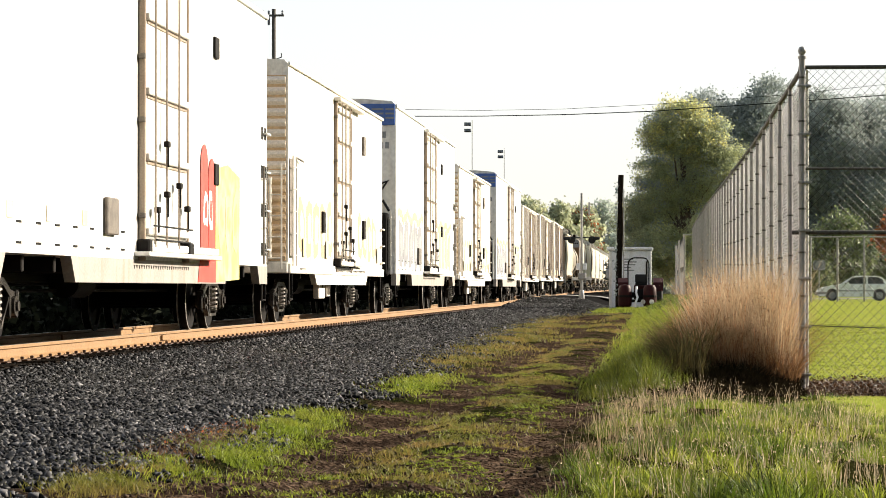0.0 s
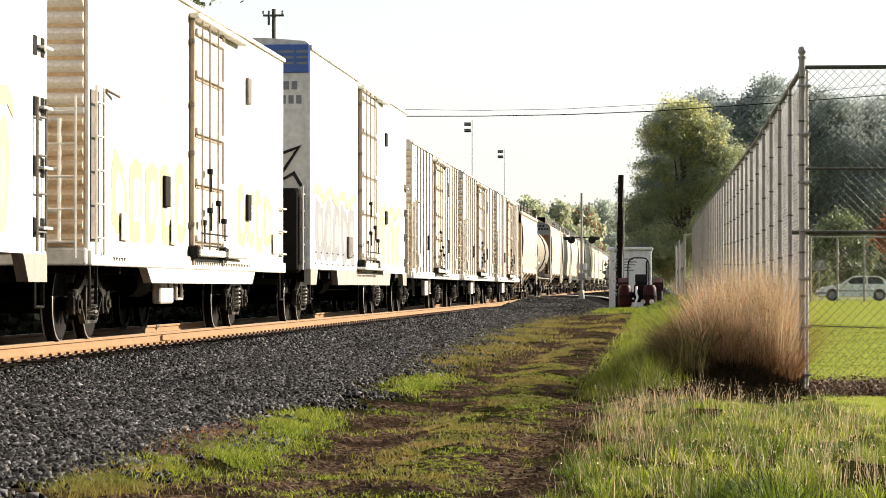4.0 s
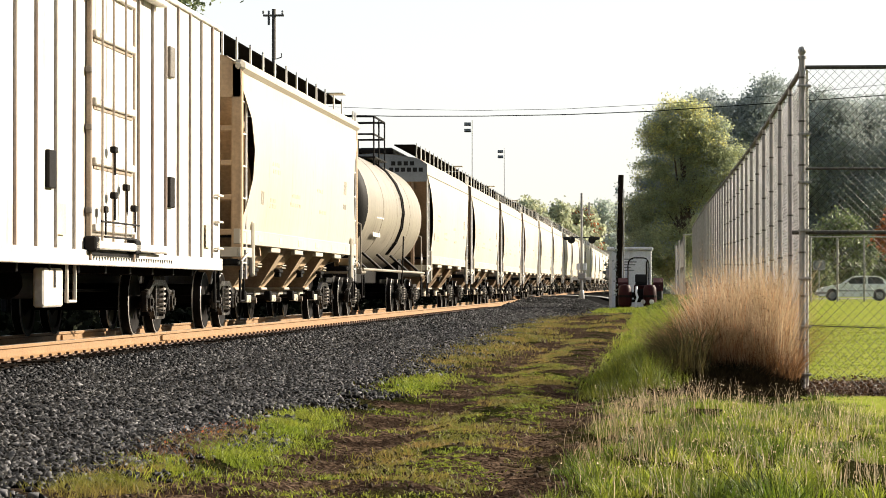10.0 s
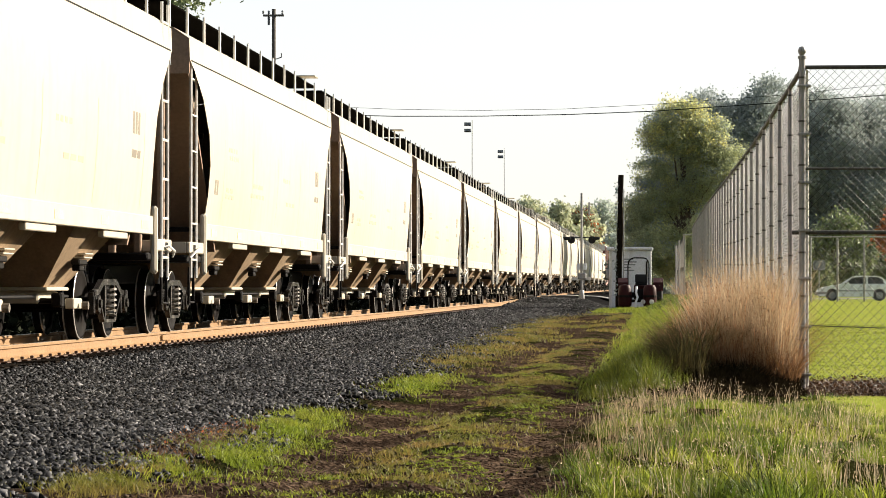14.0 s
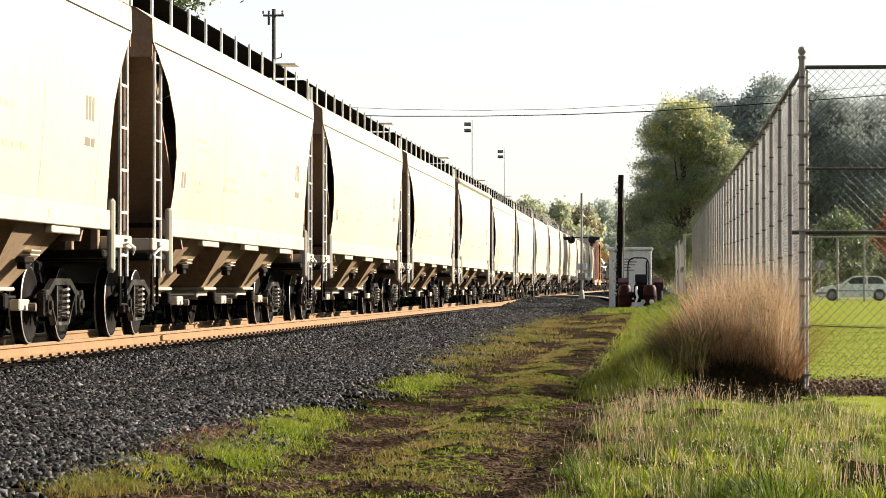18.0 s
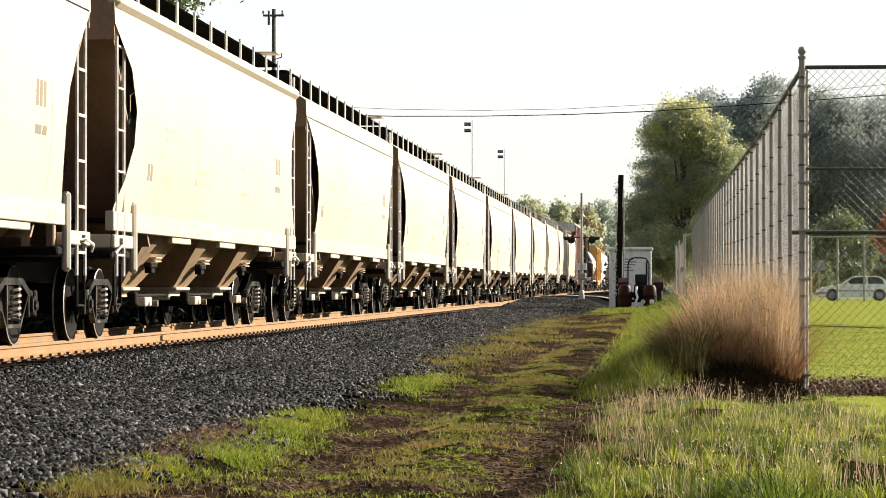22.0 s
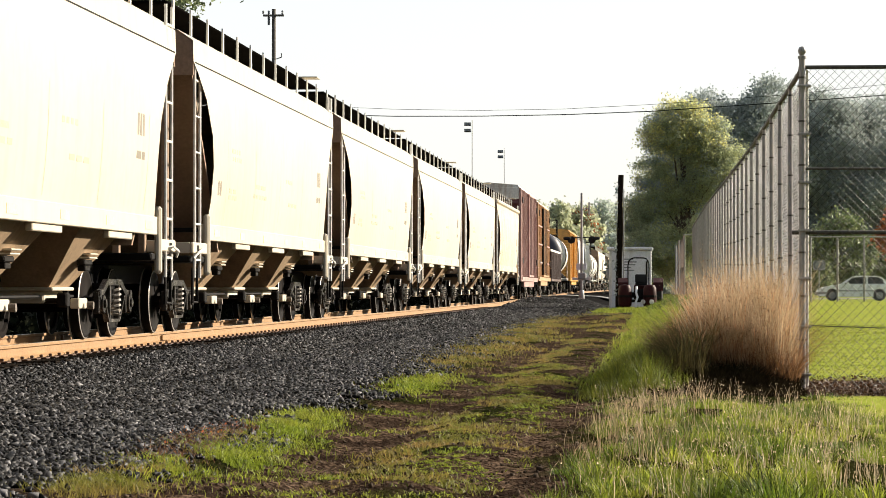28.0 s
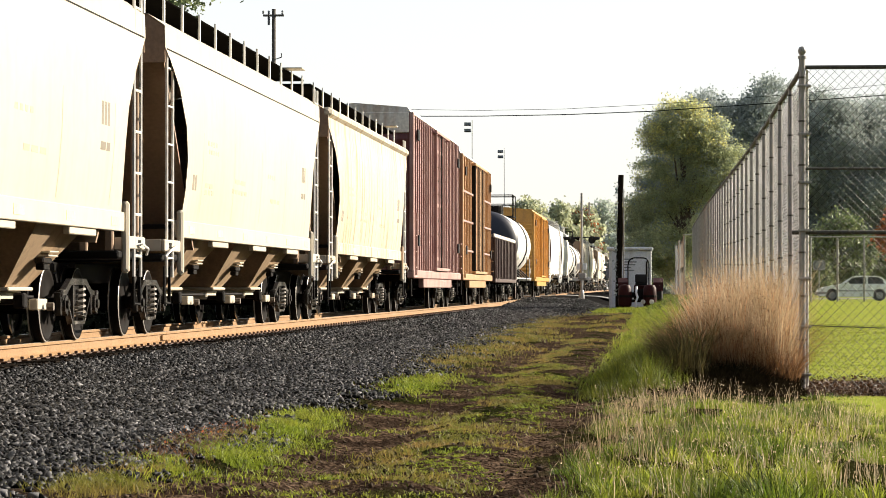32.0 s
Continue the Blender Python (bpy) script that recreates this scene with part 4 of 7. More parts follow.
def tank_car(s, L=16.6, r=1.48, material=None, cap=None, label="", zc=2.6):
    P = material or TANK_GREY
    car = thing("tank_car", label or "grey-brown steel tank car with streaks of dirt", "freight car", group="freight train")
    a, b = 1.1, L - 1.1
    head = [(a - 0.62 * math.sin(k * math.pi / 16), r * math.cos(k * math.pi / 16)) for k in range(8, 0, -1)]
    tail = [(b + 0.62 * math.sin(k * math.pi / 16), r * math.cos(k * math.pi / 16)) for k in range(1, 9)]
    part("tank", Shape().lathe([(a, r), (a + 0.1, r)] + [(a + (b - a) * i / 6, r + (0.006 if i % 2 else 0)) for i in range(1, 6)] + [(b, r)], (0, 0, zc), (0, 1, 0), 48), P, car, "welded cylindrical tank", True)
    part("tank_head", Shape().lathe(head + [(a, r)], (0, 0, zc), (0, 1, 0), 48), cap or DARK_STEEL, car, "dark dished tank head", True)
    part("tank_head", Shape().lathe([(b, r)] + tail, (0, 0, zc), (0, 1, 0), 48), P, car, "", True)
    for k in range(1, 4):
        part("weld_band", Shape().lathe([(-0.03, r + 0.001), (-0.02, r + 0.012), (0.02, r + 0.012), (0.03, r + 0.001)], (0, a + (b - a) * k / 4, zc), (0, 1, 0), 40), P, car, "", True)
    mid = L / 2 + 1.0
    arc = [(r * math.sin(t) * 1.03, zc + r * math.cos(t) * 1.03) for t in [i * math.pi / 12 for i in range(0, 10)]]
    lad = part("tank_ladder", Shape().path([(p, mid, q) for p, q in arc], 0.022), DARK_STEEL, car, "curved dark ladder over the tank")
    part("stile", Shape().path([(p, mid + 0.4, q) for p, q in arc], 0.022), DARK_STEEL, lad)
    part("stile_foot", Shape().path([(r * 1.03, mid + 0.2, zc - 0.6), (r * 1.0, mid + 0.2, 0.7)], 0.02), DARK_STEEL, lad)
    rung = Shape().tube((0, 0, 0), (0, 0.4, 0), 0.015, 5).mesh("rung", DARK_STEEL)
    for p, q in arc:
        part("rung", rung, None, lad, at=pose(p, mid, q))
    top = [(-0.9, mid - 1.3), (0.9, mid - 1.3), (0.9, mid + 1.5), (-0.9, mid + 1.5), (-0.9, mid - 1.3)]
    rail = part("platform_rail", Shape().path([(p, q, zc + r + 0.95) for p, q in top], 0.02, 6), DARK_STEEL, car, "dark rail round the top platform")
    part("middle_rail", Shape().path([(p, q, zc + r + 0.5) for p, q in top], 0.018, 6), DARK_STEEL, rail)
    for p in (-0.9, 0.9):
        for q in (mid - 1.3, mid, mid + 1.5):
            part("rail_post", Shape().tube((p, q, zc + r * 0.8), (p, q, zc + r + 0.95), 0.022, 6), DARK_STEEL, rail)
    part("platform", Shape().cbox(-0.95, mid - 1.35, zc + r * 0.92, 0.95, mid + 1.55, zc + r * 0.92 + 0.05, 0.01), DARK_STEEL, car)
    part("dome", Shape().tube((0, mid, zc + r - 0.05), (0, mid, zc + r + 0.42), 0.38, 16), DARK_STEEL, car)
    part("centre_sill", Shape().cbox(-0.35, 0.0, 0.78, 0.35, L, 1.12, 0.02), DARK_STEEL, car)
    for y in (0, L - 0.9):
        part("end_sill", Shape().cbox(-1.45, y, 0.98, 1.45, y + 0.9, 1.1, 0.02), P, car)
    for y in (2.0, L - 2.0):
        part("bolster_saddle", Shape().side([(y - 0.5, 0.9), (y + 0.5, 0.9), (y + 0.3, 1.75), (y - 0.3, 1.75)], -0.95, 0.95), DARK_STEEL, car)
    part("side_rail", Shape().tube((1.46, 0.1, 1.08), (1.46, L - 0.1, 1.08), 0.035, 8), P, car)
    for k in range(5):
        y = 1.2 + k * (L - 2.4) / 4
        part("rail_brace", Shape().path([(1.44, y, 1.08), (1.0, y - 0.6, 1.52)], 0.035), DARK_STEEL, car)
    for y in (0.2, L - 0.2):
        part("handrail", Shape().path([(1.4, y, 1.08), (1.4, y, 2.1), (1.1, y, 2.25)], 0.02), P, car)
    bars(car, r * 0.985, 3.3, zc - 0.28, [0.2, 0.2, 0.3, 0.2, 0.2, 0.2], 0.34, 0.08, WHITE)
    bars(car, r * 0.94, 3.0, zc - 0.72, [0.3, 0.5, 0.25, 0.4], 0.1, 0.08, WHITE)
    part("placard", Shape().prism([(0, 0), (0.14, 0.17), (0, 0.34), (-0.14, 0.17)], -0.01, 0.0), WHITE, car, "white diamond placard", at=pose(1.46, L - 0.8, 1.3, 0, 0, 90))
    coupler(car, L)
    for y in (0.3, L - 0.6):
        step_iron(car, 1.42, y, DARK_STEEL)
    truck(car, 2.0)
    truck(car, L - 2.0)
    TRAIN.append((car, s))
    return car


def boxcar(s, L, H, paint, posts, roof, label, door="single", gap=0.62):
    car = thing("boxcar", label, "freight car", group="freight train")
    prof = [(-1.48, 1.1), (1.48, 1.1), (1.48, H - 0.22), (1.4, H - 0.12), (0, H), (-1.4, H - 0.12), (-1.48, H - 0.22)]
    part("body", Shape().prism(prof, 0.0, L), paint, car, "ribbed steel body")
    part("roof", Shape().prism([(-1.5, H - 0.2), (1.5, H - 0.2), (1.42, H - 0.07), (0, H + 0.05), (-1.42, H - 0.07)], -0.02, L + 0.02), roof, car, "galvanised roof sheet")
    part("end_header", Shape().cbox(-1.46, -0.05, H - 0.75, 1.46, -0.004, H - 0.2, 0.015), roof, car, "pale band across the top of the end")
    corrugated_end(car, 0.0, -1, 1.42, 1.2, H - 0.8, paint, 13)
    corrugated_end(car, L, 1, 1.42, 1.2, H - 0.3, paint, 14)
    mid = L / 2
    dw = 1.55 if door == "single" else 2.4
    y = 0.06
    while y < L - 0.1:
        if abs(y + 0.05 - mid) > dw:
            part("side_post", Shape().side([(y, 1.15), (y + 0.09, 1.15), (y + 0.09, H - 0.25), (y, H - 0.25)], 1.482, 1.545), posts, car, "vertical steel side post")
        y += gap
    part("corner_post", Shape().cbox(1.47, -0.02, 1.1, 1.59, 0.14, H - 0.2, 0.02), posts, car)
    n = 1 if door == "single" else 2
    for i in range(n):
        y0 = mid - dw + 0.1 + i * dw
        y1 = y0 + 2 * dw / n - 0.15
        d = part("sliding_door", Shape().cbox(1.482, y0, 1.3, 1.56, y1, H - 0.4, 0.02), paint, car, "corrugated sliding door")
        for k in range(9):
            z = 1.45 + k * (H - 2.0) / 9
            part("door_rib", Shape().cbox(1.562, y0 + 0.1, z, 1.6, y1 - 0.1, z + 0.12, 0.02), paint if k % 4 else posts, d)
        for k in (0.3, 0.55, 0.75):
            yy = y0 + (y1 - y0) * k
            part("lock_rod", Shape().tube((1.63, yy, 1.2), (1.63, yy, H - 0.35), 0.02, 6), DARK_STEEL if k == 0.55 else posts, d)
        for yy in (y0 - 0.08, y1):
            part("door_post", Shape().cbox(1.482, yy, 1.15, 1.64, yy + 0.09, H - 0.35, 0.015), DARK_STEEL if door != "single" else posts, car)
    if door == "double":
        for y0, y1 in ((0.3, mid - dw - 0.4), (mid + dw + 0.2, L - 0.4)):
            for z in (1.9, 2.9, 3.9):
                part("side_batten", Shape().cbox(1.546, y0, z, 1.58, y1, z + 0.07, 0.008), POST_PALE, car, "pale horizontal batten")
    for z in (1.16, H - 0.38):
        part("door_track", Shape().cbox(1.484, mid - dw - 0.3, z, 1.66, mid + dw + 1.6, z + 0.09, 0.01), posts, car)
    part("side_sill", Shape().cbox(1.4, 0.0, 0.92, 1.6, L, 1.14, 0.02), posts, car, "pale dusty side sill")
    part("side_sill", Shape().cbox(1.4, 3.6, 0.66, 1.56, L - 3.6, 0.918, 0.02), posts, car)
    for y, z in ((1.1, H - 0.9), (L - 1.2, H - 1.0), (1.3, 1.8), (L - 1.2, 1.8)):
        part("tack_board", Shape().cbox(1.572, y, z, 1.62, y + 0.4, z + 0.3, 0.01), BLACK_PAINT, car)
    ladder(car, 1.62, 0.16, 1.62, 0.6, 1.0, 2.7, posts, 4, name="side_ladder")
    grab_irons(car, 1.57, L - 0.6, [1.3, 1.7, 2.1], posts)
    for y in (0.1, L - 0.5):
        step_iron(car, 1.5, y, DARK_STEEL)
    underframe(car, L, (2.3, L - 2.3))
    coupler(car, L)
    truck(car, 2.3)
    truck(car, L - 2.3)
    TRAIN.append((car, s))
    return car


def gondola(s, L=16.2, H=2.85):
    car = thing("gondola_car", "dirty brown open gondola car with ribs and a pale rim", "freight car", group="freight train")
    part("floor_pan", Shape().cbox(-1.45, 0, 1.05, 1.45, L, 1.15, 0.02), DARK_STEEL, car)
    for x in (-1.46, 1.4):
        part("side_wall", Shape().cbox(x, 0, 1.05, x + 0.06, L, H, 0.01), MAROON_DIRT, car, "rust-streaked side wall")
        part("top_chord", Shape().cbox(x - 0.05, 0, H - 0.14, x + 0.12, L, H, 0.02), WHITE_OLD, car, "pale top chord")
    for y in (0, L - 0.06):
        part("end_wall", Shape().cbox(-1.4, y, 1.05, 1.4, y + 0.06, H, 0.01), MAROON_DIRT, car)
    y = 0.05
    while y < L:
        part("side_post", Shape().cbox(1.462, y, 1.0, 1.57, y + 0.12, H - 0.15, 0.015), MAROON_DIRT, car)
        y += 1.15
    part("side_sill", Shape().cbox(1.4, 0, 0.88, 1.56, L, 1.04, 0.02), MAROON_DIRT, car)
    underframe(car, L, (2.2, L - 2.2))
    coupler(car, L)
    truck(car, 2.2)
    truck(car, L - 2.2)
    TRAIN.append((car, s))
    return car


def again(car, s, label=""):
    c = copy_thing(car, Matrix())
    TRAIN.append((c, s))
    return tagged(c, label)


tall = tall_reefer(27.5, L=20.3, panel=False)
RED_SPRAY = spray("red_spray", (0.55, 0.035, 0.02), (0.46, 0.06, 0.04))
YELLOW_SPRAY = spray("yellow_spray", (0.62, 0.54, 0.12), (0.64, 0.6, 0.32))
PALE_SPRAY = spray("pale_yellow_spray", (0.41, 0.35, 0.2), (0.45, 0.4, 0.27))
CREAM_SPRAY = spray("cream_spray", (0.36, 0.31, 0.2), (0.34, 0.27, 0.17))
PALE_GREY = spray("pale_grey_spray", (0.27, 0.27, 0.28), (0.31, 0.305, 0.305))
GREY_SPRAY = spray("grey_spray", (0.205, 0.205, 0.22), (0.24, 0.24, 0.25))
for z0, z1, y0, y1 in ((0.74, 2.3, 13.4, 14.5),):
    part("graffiti", Shape().side([(y0 - 0.3, z0), (y1 + 0.25, z0), (y1 + 0.25, 1.25), (y0 - 0.05, 1.25)], 1.536, 1.539), RED_SPRAY, tall, "red sprayed band under the letters")
    for a, b, h in ((y0 - 0.05, y0 + 0.62, 2.72), (y0 + 0.66, y1 + 0.2, 2.55)):
        top_arc = [((a + b) / 2 + (b - a) / 2 * math.cos(k * math.pi / 10), h - 0.3 + 0.34 * math.sin(k * math.pi / 10)) for k in range(11)]
        part("graffiti", Shape().side([(a, 1.2), (b, 1.2)] + top_arc, 1.531, 1.535), RED_SPRAY, tall, "red sprayed round-topped graffiti letter")
    part("graffiti", Shape().side([(y1 + 0.2, z0), (y1 + 2.6, z0 + 0.05), (y1 + 2.65, z1 + 0.1), (y1 + 1.4, z1 + 0.25), (y1 + 0.25, z1 + 0.15)], 1.531, 1.5345), YELLOW_SPRAY, tall, "yellow sprayed graffiti block")
scrawl(tall, 1.537, 13.55, 14.45, 1.5, 2.1, 2, WHITE, 3, "white outline strokes", RED_SPRAY)
scrawl(tall, 1.537, 14.9, 17.0, 1.2, 2.2, 3, PALE_SPRAY, 4, "pale outline strokes", YELLOW_SPRAY)
for k in range(3):
    part("graffiti", Shape().side([(1.2 + k * 1.9, 1.38), (1.5 + k * 1.9, 1.38), (1.5 + k * 1.9, 1.56), (1.2 + k * 1.9, 1.56)], 1.523, 1.527), YELLOW, tall, "faded yellow square")
short = short_reefer(50.6, L=17.1)
scrawl(short, 1.5012, 1.3, 6.9, 1.25, 2.35, 5, CREAM_SPRAY, 9, "pale yellow sprayed letter shapes", WHITE_OLD)
scrawl(short, 1.5012, 11.6, 15.6, 1.25, 2.3, 4, CREAM_SPRAY, 10, "pale yellow sprayed letter shapes", WHITE_OLD)
tall_2 = tall_reefer(70.9, L=20.3)
scrawl(tall_2, 1.5212, 0.7, 7.9, 1.08, 2.5, 5, GREY_SPRAY, 7, "grey sprayed letter shapes", PALE_GREY)
scrawl(tall_2, 1.5212, 12.4, 18.6, 1.08, 2.5, 5, PALE_SPRAY, 8, "pale yellow sprayed letter shapes", PALE_GREY)
for a, b in ((0.5, 8.1), (12.2, 18.7)):
    crest = [(a + (b - a) * i / 24, 2.62 + 0.1 * math.sin(i * 0.9) + 0.05 * math.sin(i * 2.3)) for i in range(25)]
    part("graffiti", Shape().side([(y, z - 0.2) for y, z in crest] + crest[::-1], 1.5265, 1.528), PALE_SPRAY, tall_2, "pale yellow sprayed band above the letters")
again(short, 93.4)
again(tall_2, 114.1)
ribbed = short_reefer(136.3, L=17.2, H=4.73, ribbed=True)
again(ribbed, 155.9)
again(ribbed, 175.7)
hopper(194.7, L=17.2, bays=4, cut=cut_old, skin_mat=CREAM, edge_beam=True, end_mat=OLD_END, bay_mat=OLD_BAY, label="older cream covered hopper car with four outlet bays")
tank_car(213.6, L=16.6)
first = hopper(230.3, grey_end=True, label="cream covered hopper car with a grey top end panel")
end_bars(first, 0.016, 0.5, 4.16, [0.12, 0.12, 0.12, 0.12], 0.12, 0.06, BLACK_PAINT)
end_bars(first, 0.016, 0.44, 3.98, [0.12, 0.12, 0.12, 0.12, 0.12, 0.12], 0.12, 0.05, BLACK_PAINT)
plain = hopper(230.3 + 18.56)
for i in range(2, 16):
    if i == 7:
        odd = hopper(230.3 + 18.56 * i, cut=cut_old, edge_beam=True, bays=3, label="cream covered hopper car with a dark-edged roof beam")
    else:
        again(plain, 230.3 + 18.56 * i)
hopper(527.3, L=17.4, cut=cut_new, skin_mat=CREAM_STAINED, edge_beam=True, label="cream covered hopper car streaked with brown stains")
boxcar(546.2, 17.6, 5.58, OXIDE_RED, POST_PALE, WHITE_OLD, "oxide-red boxcar with sunlit highlights put into its post colour")
boxcar(565.0, 16.2, 5.38, TAN_BROWN, TAN_BROWN, GALV, "tan-brown boxcar with dark double doors", "double", 0.8)
gondola(584.0)
tank_car(602.2, L=14.6, r=1.5, material=TANK_WHITE, cap=NAVY, label="white tank car with a dark blue tank head", zc=2.75)
boxcar(618.3, 18.8, 4.75, ORANGE, ORANGE, ORANGE, "orange boxcar with a plain door")
white_hopper = hopper(638.6, skin_mat=WHITE, label="clean white covered hopper car with curved sides")
again(white_hopper, 657.2)
tank_w = tank_car(676.0, L=16.4, material=TANK_WHITE, label="off-white tank car streaked with dirt")
again(tank_w, 694.0)
again(plain, 711.8)
again(plain, 730.3)
again(tank_w, 749.2)
again(plain, 767.4)
again(plain, 786.0)
again(tank_w, 804.6)
again(plain, 823.0)


# ---- sleepers, plates and ballast ----
def build_sleepers():
    t = thing("railway_track", "timber sleepers with rusty tie plates set in dark ballast", "track", pose(TRACK_X, 0, 0), kind="structure")
    tie = Shape().cbox(-0.11, -1.3, -0.36, 0.11, 1.3, -0.184, 0.015).mesh("sleeper", TIMBER)
    plate = Shape().cbox(-0.1, -0.19, -0.183, 0.1, 0.19, -0.168, 0.004)
    for a, b in ((-0.06, 0.1), (0.06, 0.1), (0.0, -0.1)):
        plate.cbox(a - 0.014, b - 0.025, -0.168, a + 0.014, b + 0.015, -0.135, 0.005)
    plate = plate.mesh("tie_plate", PLATE)
    rnd = random.Random(4)
    for i in range(196):
        y = 22.0 + 0.5 * i
        part("sleeper", tie, None, t, at=pose(rnd.uniform(-0.04, 0.04), y, rnd.uniform(-0.01, 0.006), 0, 0, 90 + rnd.uniform(-1, 1)))
        part("tie_plate", plate, None, t, at=pose(0.7535, y, 0, 0, 0, 90))


build_sleepers()


def rotations(n, rng):
    q = rng.normal(size=(n, 4))
    q /= np.linalg.norm(q, axis=1)[:, None]
    w, x, y, z = q.T
    return np.stack([1 - 2 * (y * y + z * z), 2 * (x * y - z * w), 2 * (x * z + y * w), 2 * (x * y + z * w), 1 - 2 * (x * x + z * z), 2 * (y * z - x * w), 2 * (x * z - y * w), 2 * (y * z + x * w), 1 - 2 * (x * x + y * y)], 1).reshape(n, 3, 3)


def heights(x, y):
    return np.array([ground_z(a, b) for a, b in zip(x, y)])


def stones(name, x, y, size, material, seed, label, sink=0.2):
    """Broken stones, each a skewed block of its own shape."""
    rng = np.random.default_rng(seed)
    n = len(x)
    cube = np.array([(-1, -1, -1), (1, -1, -1), (1, 1, -1), (-1, 1, -1), (-1, -1, 1), (1, -1, 1), (1, 1, 1), (-1, 1, 1)], float)
    v = cube[None] * rng.uniform(0.45, 1.0, (n, 1, 3)) + rng.uniform(-0.38, 0.38, (n, 8, 3))
    v = np.einsum("nij,nkj->nki", rotations(n, rng), v) * (size * rng.uniform(0.55, 1.25, n))[:, None, None] * 0.5
    z = heights(x, y) + size * sink * rng.uniform(0.2, 1.6, n)
    v += np.stack([x, y, z], 1)[:, None]
    f = np.array([(3, 2, 1, 0), (4, 5, 6, 7), (0, 1, 5, 4), (1, 2, 6, 5), (2, 3, 7, 6), (3, 0, 4, 7)])
    q = (f[None] + 8 * np.arange(n)[:, None, None]).reshape(-1, 4)
    return tagged(new(name, array_mesh(name, v.reshape(-1, 3), q, material)), label, "ballast", kind="stuff")


def build_ballast():
    rng = np.random.default_rng(11)
    xs, ys = [], []
    for y0, y1, per in ((13.5, 26, 1150), (26, 42, 760), (42, 66, 330), (66, 128, 120)):
        n = int((y1 - y0) * 6.0 * per)
        x, y = rng.uniform(-9.6, -2.7, n), rng.uniform(y0, y1, n)
        edge = -3.35 - 0.012 * np.maximum(y - 30, 0) + 0.28 * np.sin(y * 0.7) + 0.2 * np.sin(y * 1.9 + 1)
        ok = (x > -0.235 * y - 0.6) & (rng.uniform(0, 1, n) < 1 / (1 + np.exp((x - edge) / 0.12)))
        ok &= (np.abs(x - TRACK_X - 0.7535) > 0.1) & (np.abs(x - TRACK_X + 0.7535) > 0.1)
        xs.append(x[ok]), ys.append(y[ok])
    x, y = np.concatenate(xs), np.concatenate(ys)
    stones("ballast", x, y, 0.047 + 0.00028 * np.maximum(y - 30, 0), STONE, 12, "dark broken basalt ballast beside the rails")
    n = 9000
    x, y = rng.uniform(-7.0, -1.0, n), rng.uniform(98, 150, n)
    stones("apron_gravel", x, y, 0.035 * rng.uniform(0.5, 1.5, n), STONE, 14, "coarse dark gravel apron before the crossing", 0.1)
    n = 14000
    x, y = rng.uniform(-3.2, -0.6, n), 14 + 60 * rng.uniform(0, 1, n) ** 1.5
    m = 1300
    xc, yc = rng.uniform(-3.0, -0.75, m), 14 + 46 * rng.uniform(0, 1, m) ** 1.3
    stones("clods", xc, yc, 0.008 + 0.02 * rng.uniform(0, 1, m) ** 3, DIRT_STONE, 16, "crumbled clods of dark earth in the ruts", 0.2)
    stones("gravel", x, y, 0.013 * (0.5 + rng.uniform(0, 1, n) ** 6 * 2.2), DIRT_STONE, 13, "scattered clods and pebbles on the dirt track", 0.1)


DIRT_STONE = surface("clods", (0.045, 0.032, 0.022), 0.9, second=(0.08, 0.062, 0.046), size=0.05, random_value=0.5, spec=0.05)
build_ballast()


# ---- grass ----
def leaf_surface(name, a, b, translucent=0.45, vary=0.4, rough=0.55, gloss=0.3):
    return surface(name, a, rough, second=b, amount=0.9, size=0.8, grain=0.1, random_value=vary, translucent=translucent, spec=gloss)


GRASS = leaf_surface("grass", (0.065, 0.1, 0.011), (0.15, 0.165, 0.024), 0.45, 0.9, 0.45, 0.25)
GRASS_FRESH = leaf_surface("fresh_grass", (0.165, 0.215, 0.02), (0.27, 0.285, 0.04), 0.45, 0.7, 0.5, 0.18)
WEED_GREEN = leaf_surface("weed_green", (0.1, 0.13, 0.015), (0.2, 0.2, 0.03), 0.5, 0.7, 0.45, 0.3)
GRASS_DRY = leaf_surface("dry_grass", (0.48, 0.36, 0.22), (0.66, 0.52, 0.37))
GRASS_STRIP = leaf_surface("yellow_grass", (0.15, 0.15, 0.026), (0.27, 0.18, 0.055))
WEED_DRY = leaf_surface("dry_weed", (0.3, 0.15, 0.07), (0.56, 0.34, 0.19), 0.55, 0.95)
WEED_BROWN = leaf_surface("copper_brown_weed", (0.17, 0.085, 0.038), (0.36, 0.21, 0.1), 0.5, 0.8)
WEED_SHADE_OLIVE = leaf_surface("shade_olive_weed", (0.065, 0.062, 0.024), (0.135, 0.108, 0.045), 0.4, 0.7, 0.7, 0.1)
WEED_PINK = leaf_surface("pinkish_dry_grass", (0.27, 0.19, 0.11), (0.36, 0.28, 0.16), 0.4, 0.6)
WEED_RED = leaf_surface("reddish_weed", (0.13, 0.06, 0.035), (0.22, 0.13, 0.06), 0.4, 0.7)
LEAF_GREEN = leaf_surface("green_leaves", (0.13, 0.17, 0.08), (0.21, 0.23, 0.1), 0.3, 0.6)
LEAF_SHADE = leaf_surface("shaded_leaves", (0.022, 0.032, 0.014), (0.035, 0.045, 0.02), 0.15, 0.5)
# near-black: the darkness under the cars is put into these leaves
SCRUB = leaf_surface("shade_black_scrub", (0.012, 0.015, 0.008), (0.022, 0.026, 0.013), 0.05, 0.5, 0.7, 0.05)
LEAF_RED = leaf_surface("autumn_leaves", (0.36, 0.1, 0.05), (0.42, 0.18, 0.06), 0.45, 0.4)
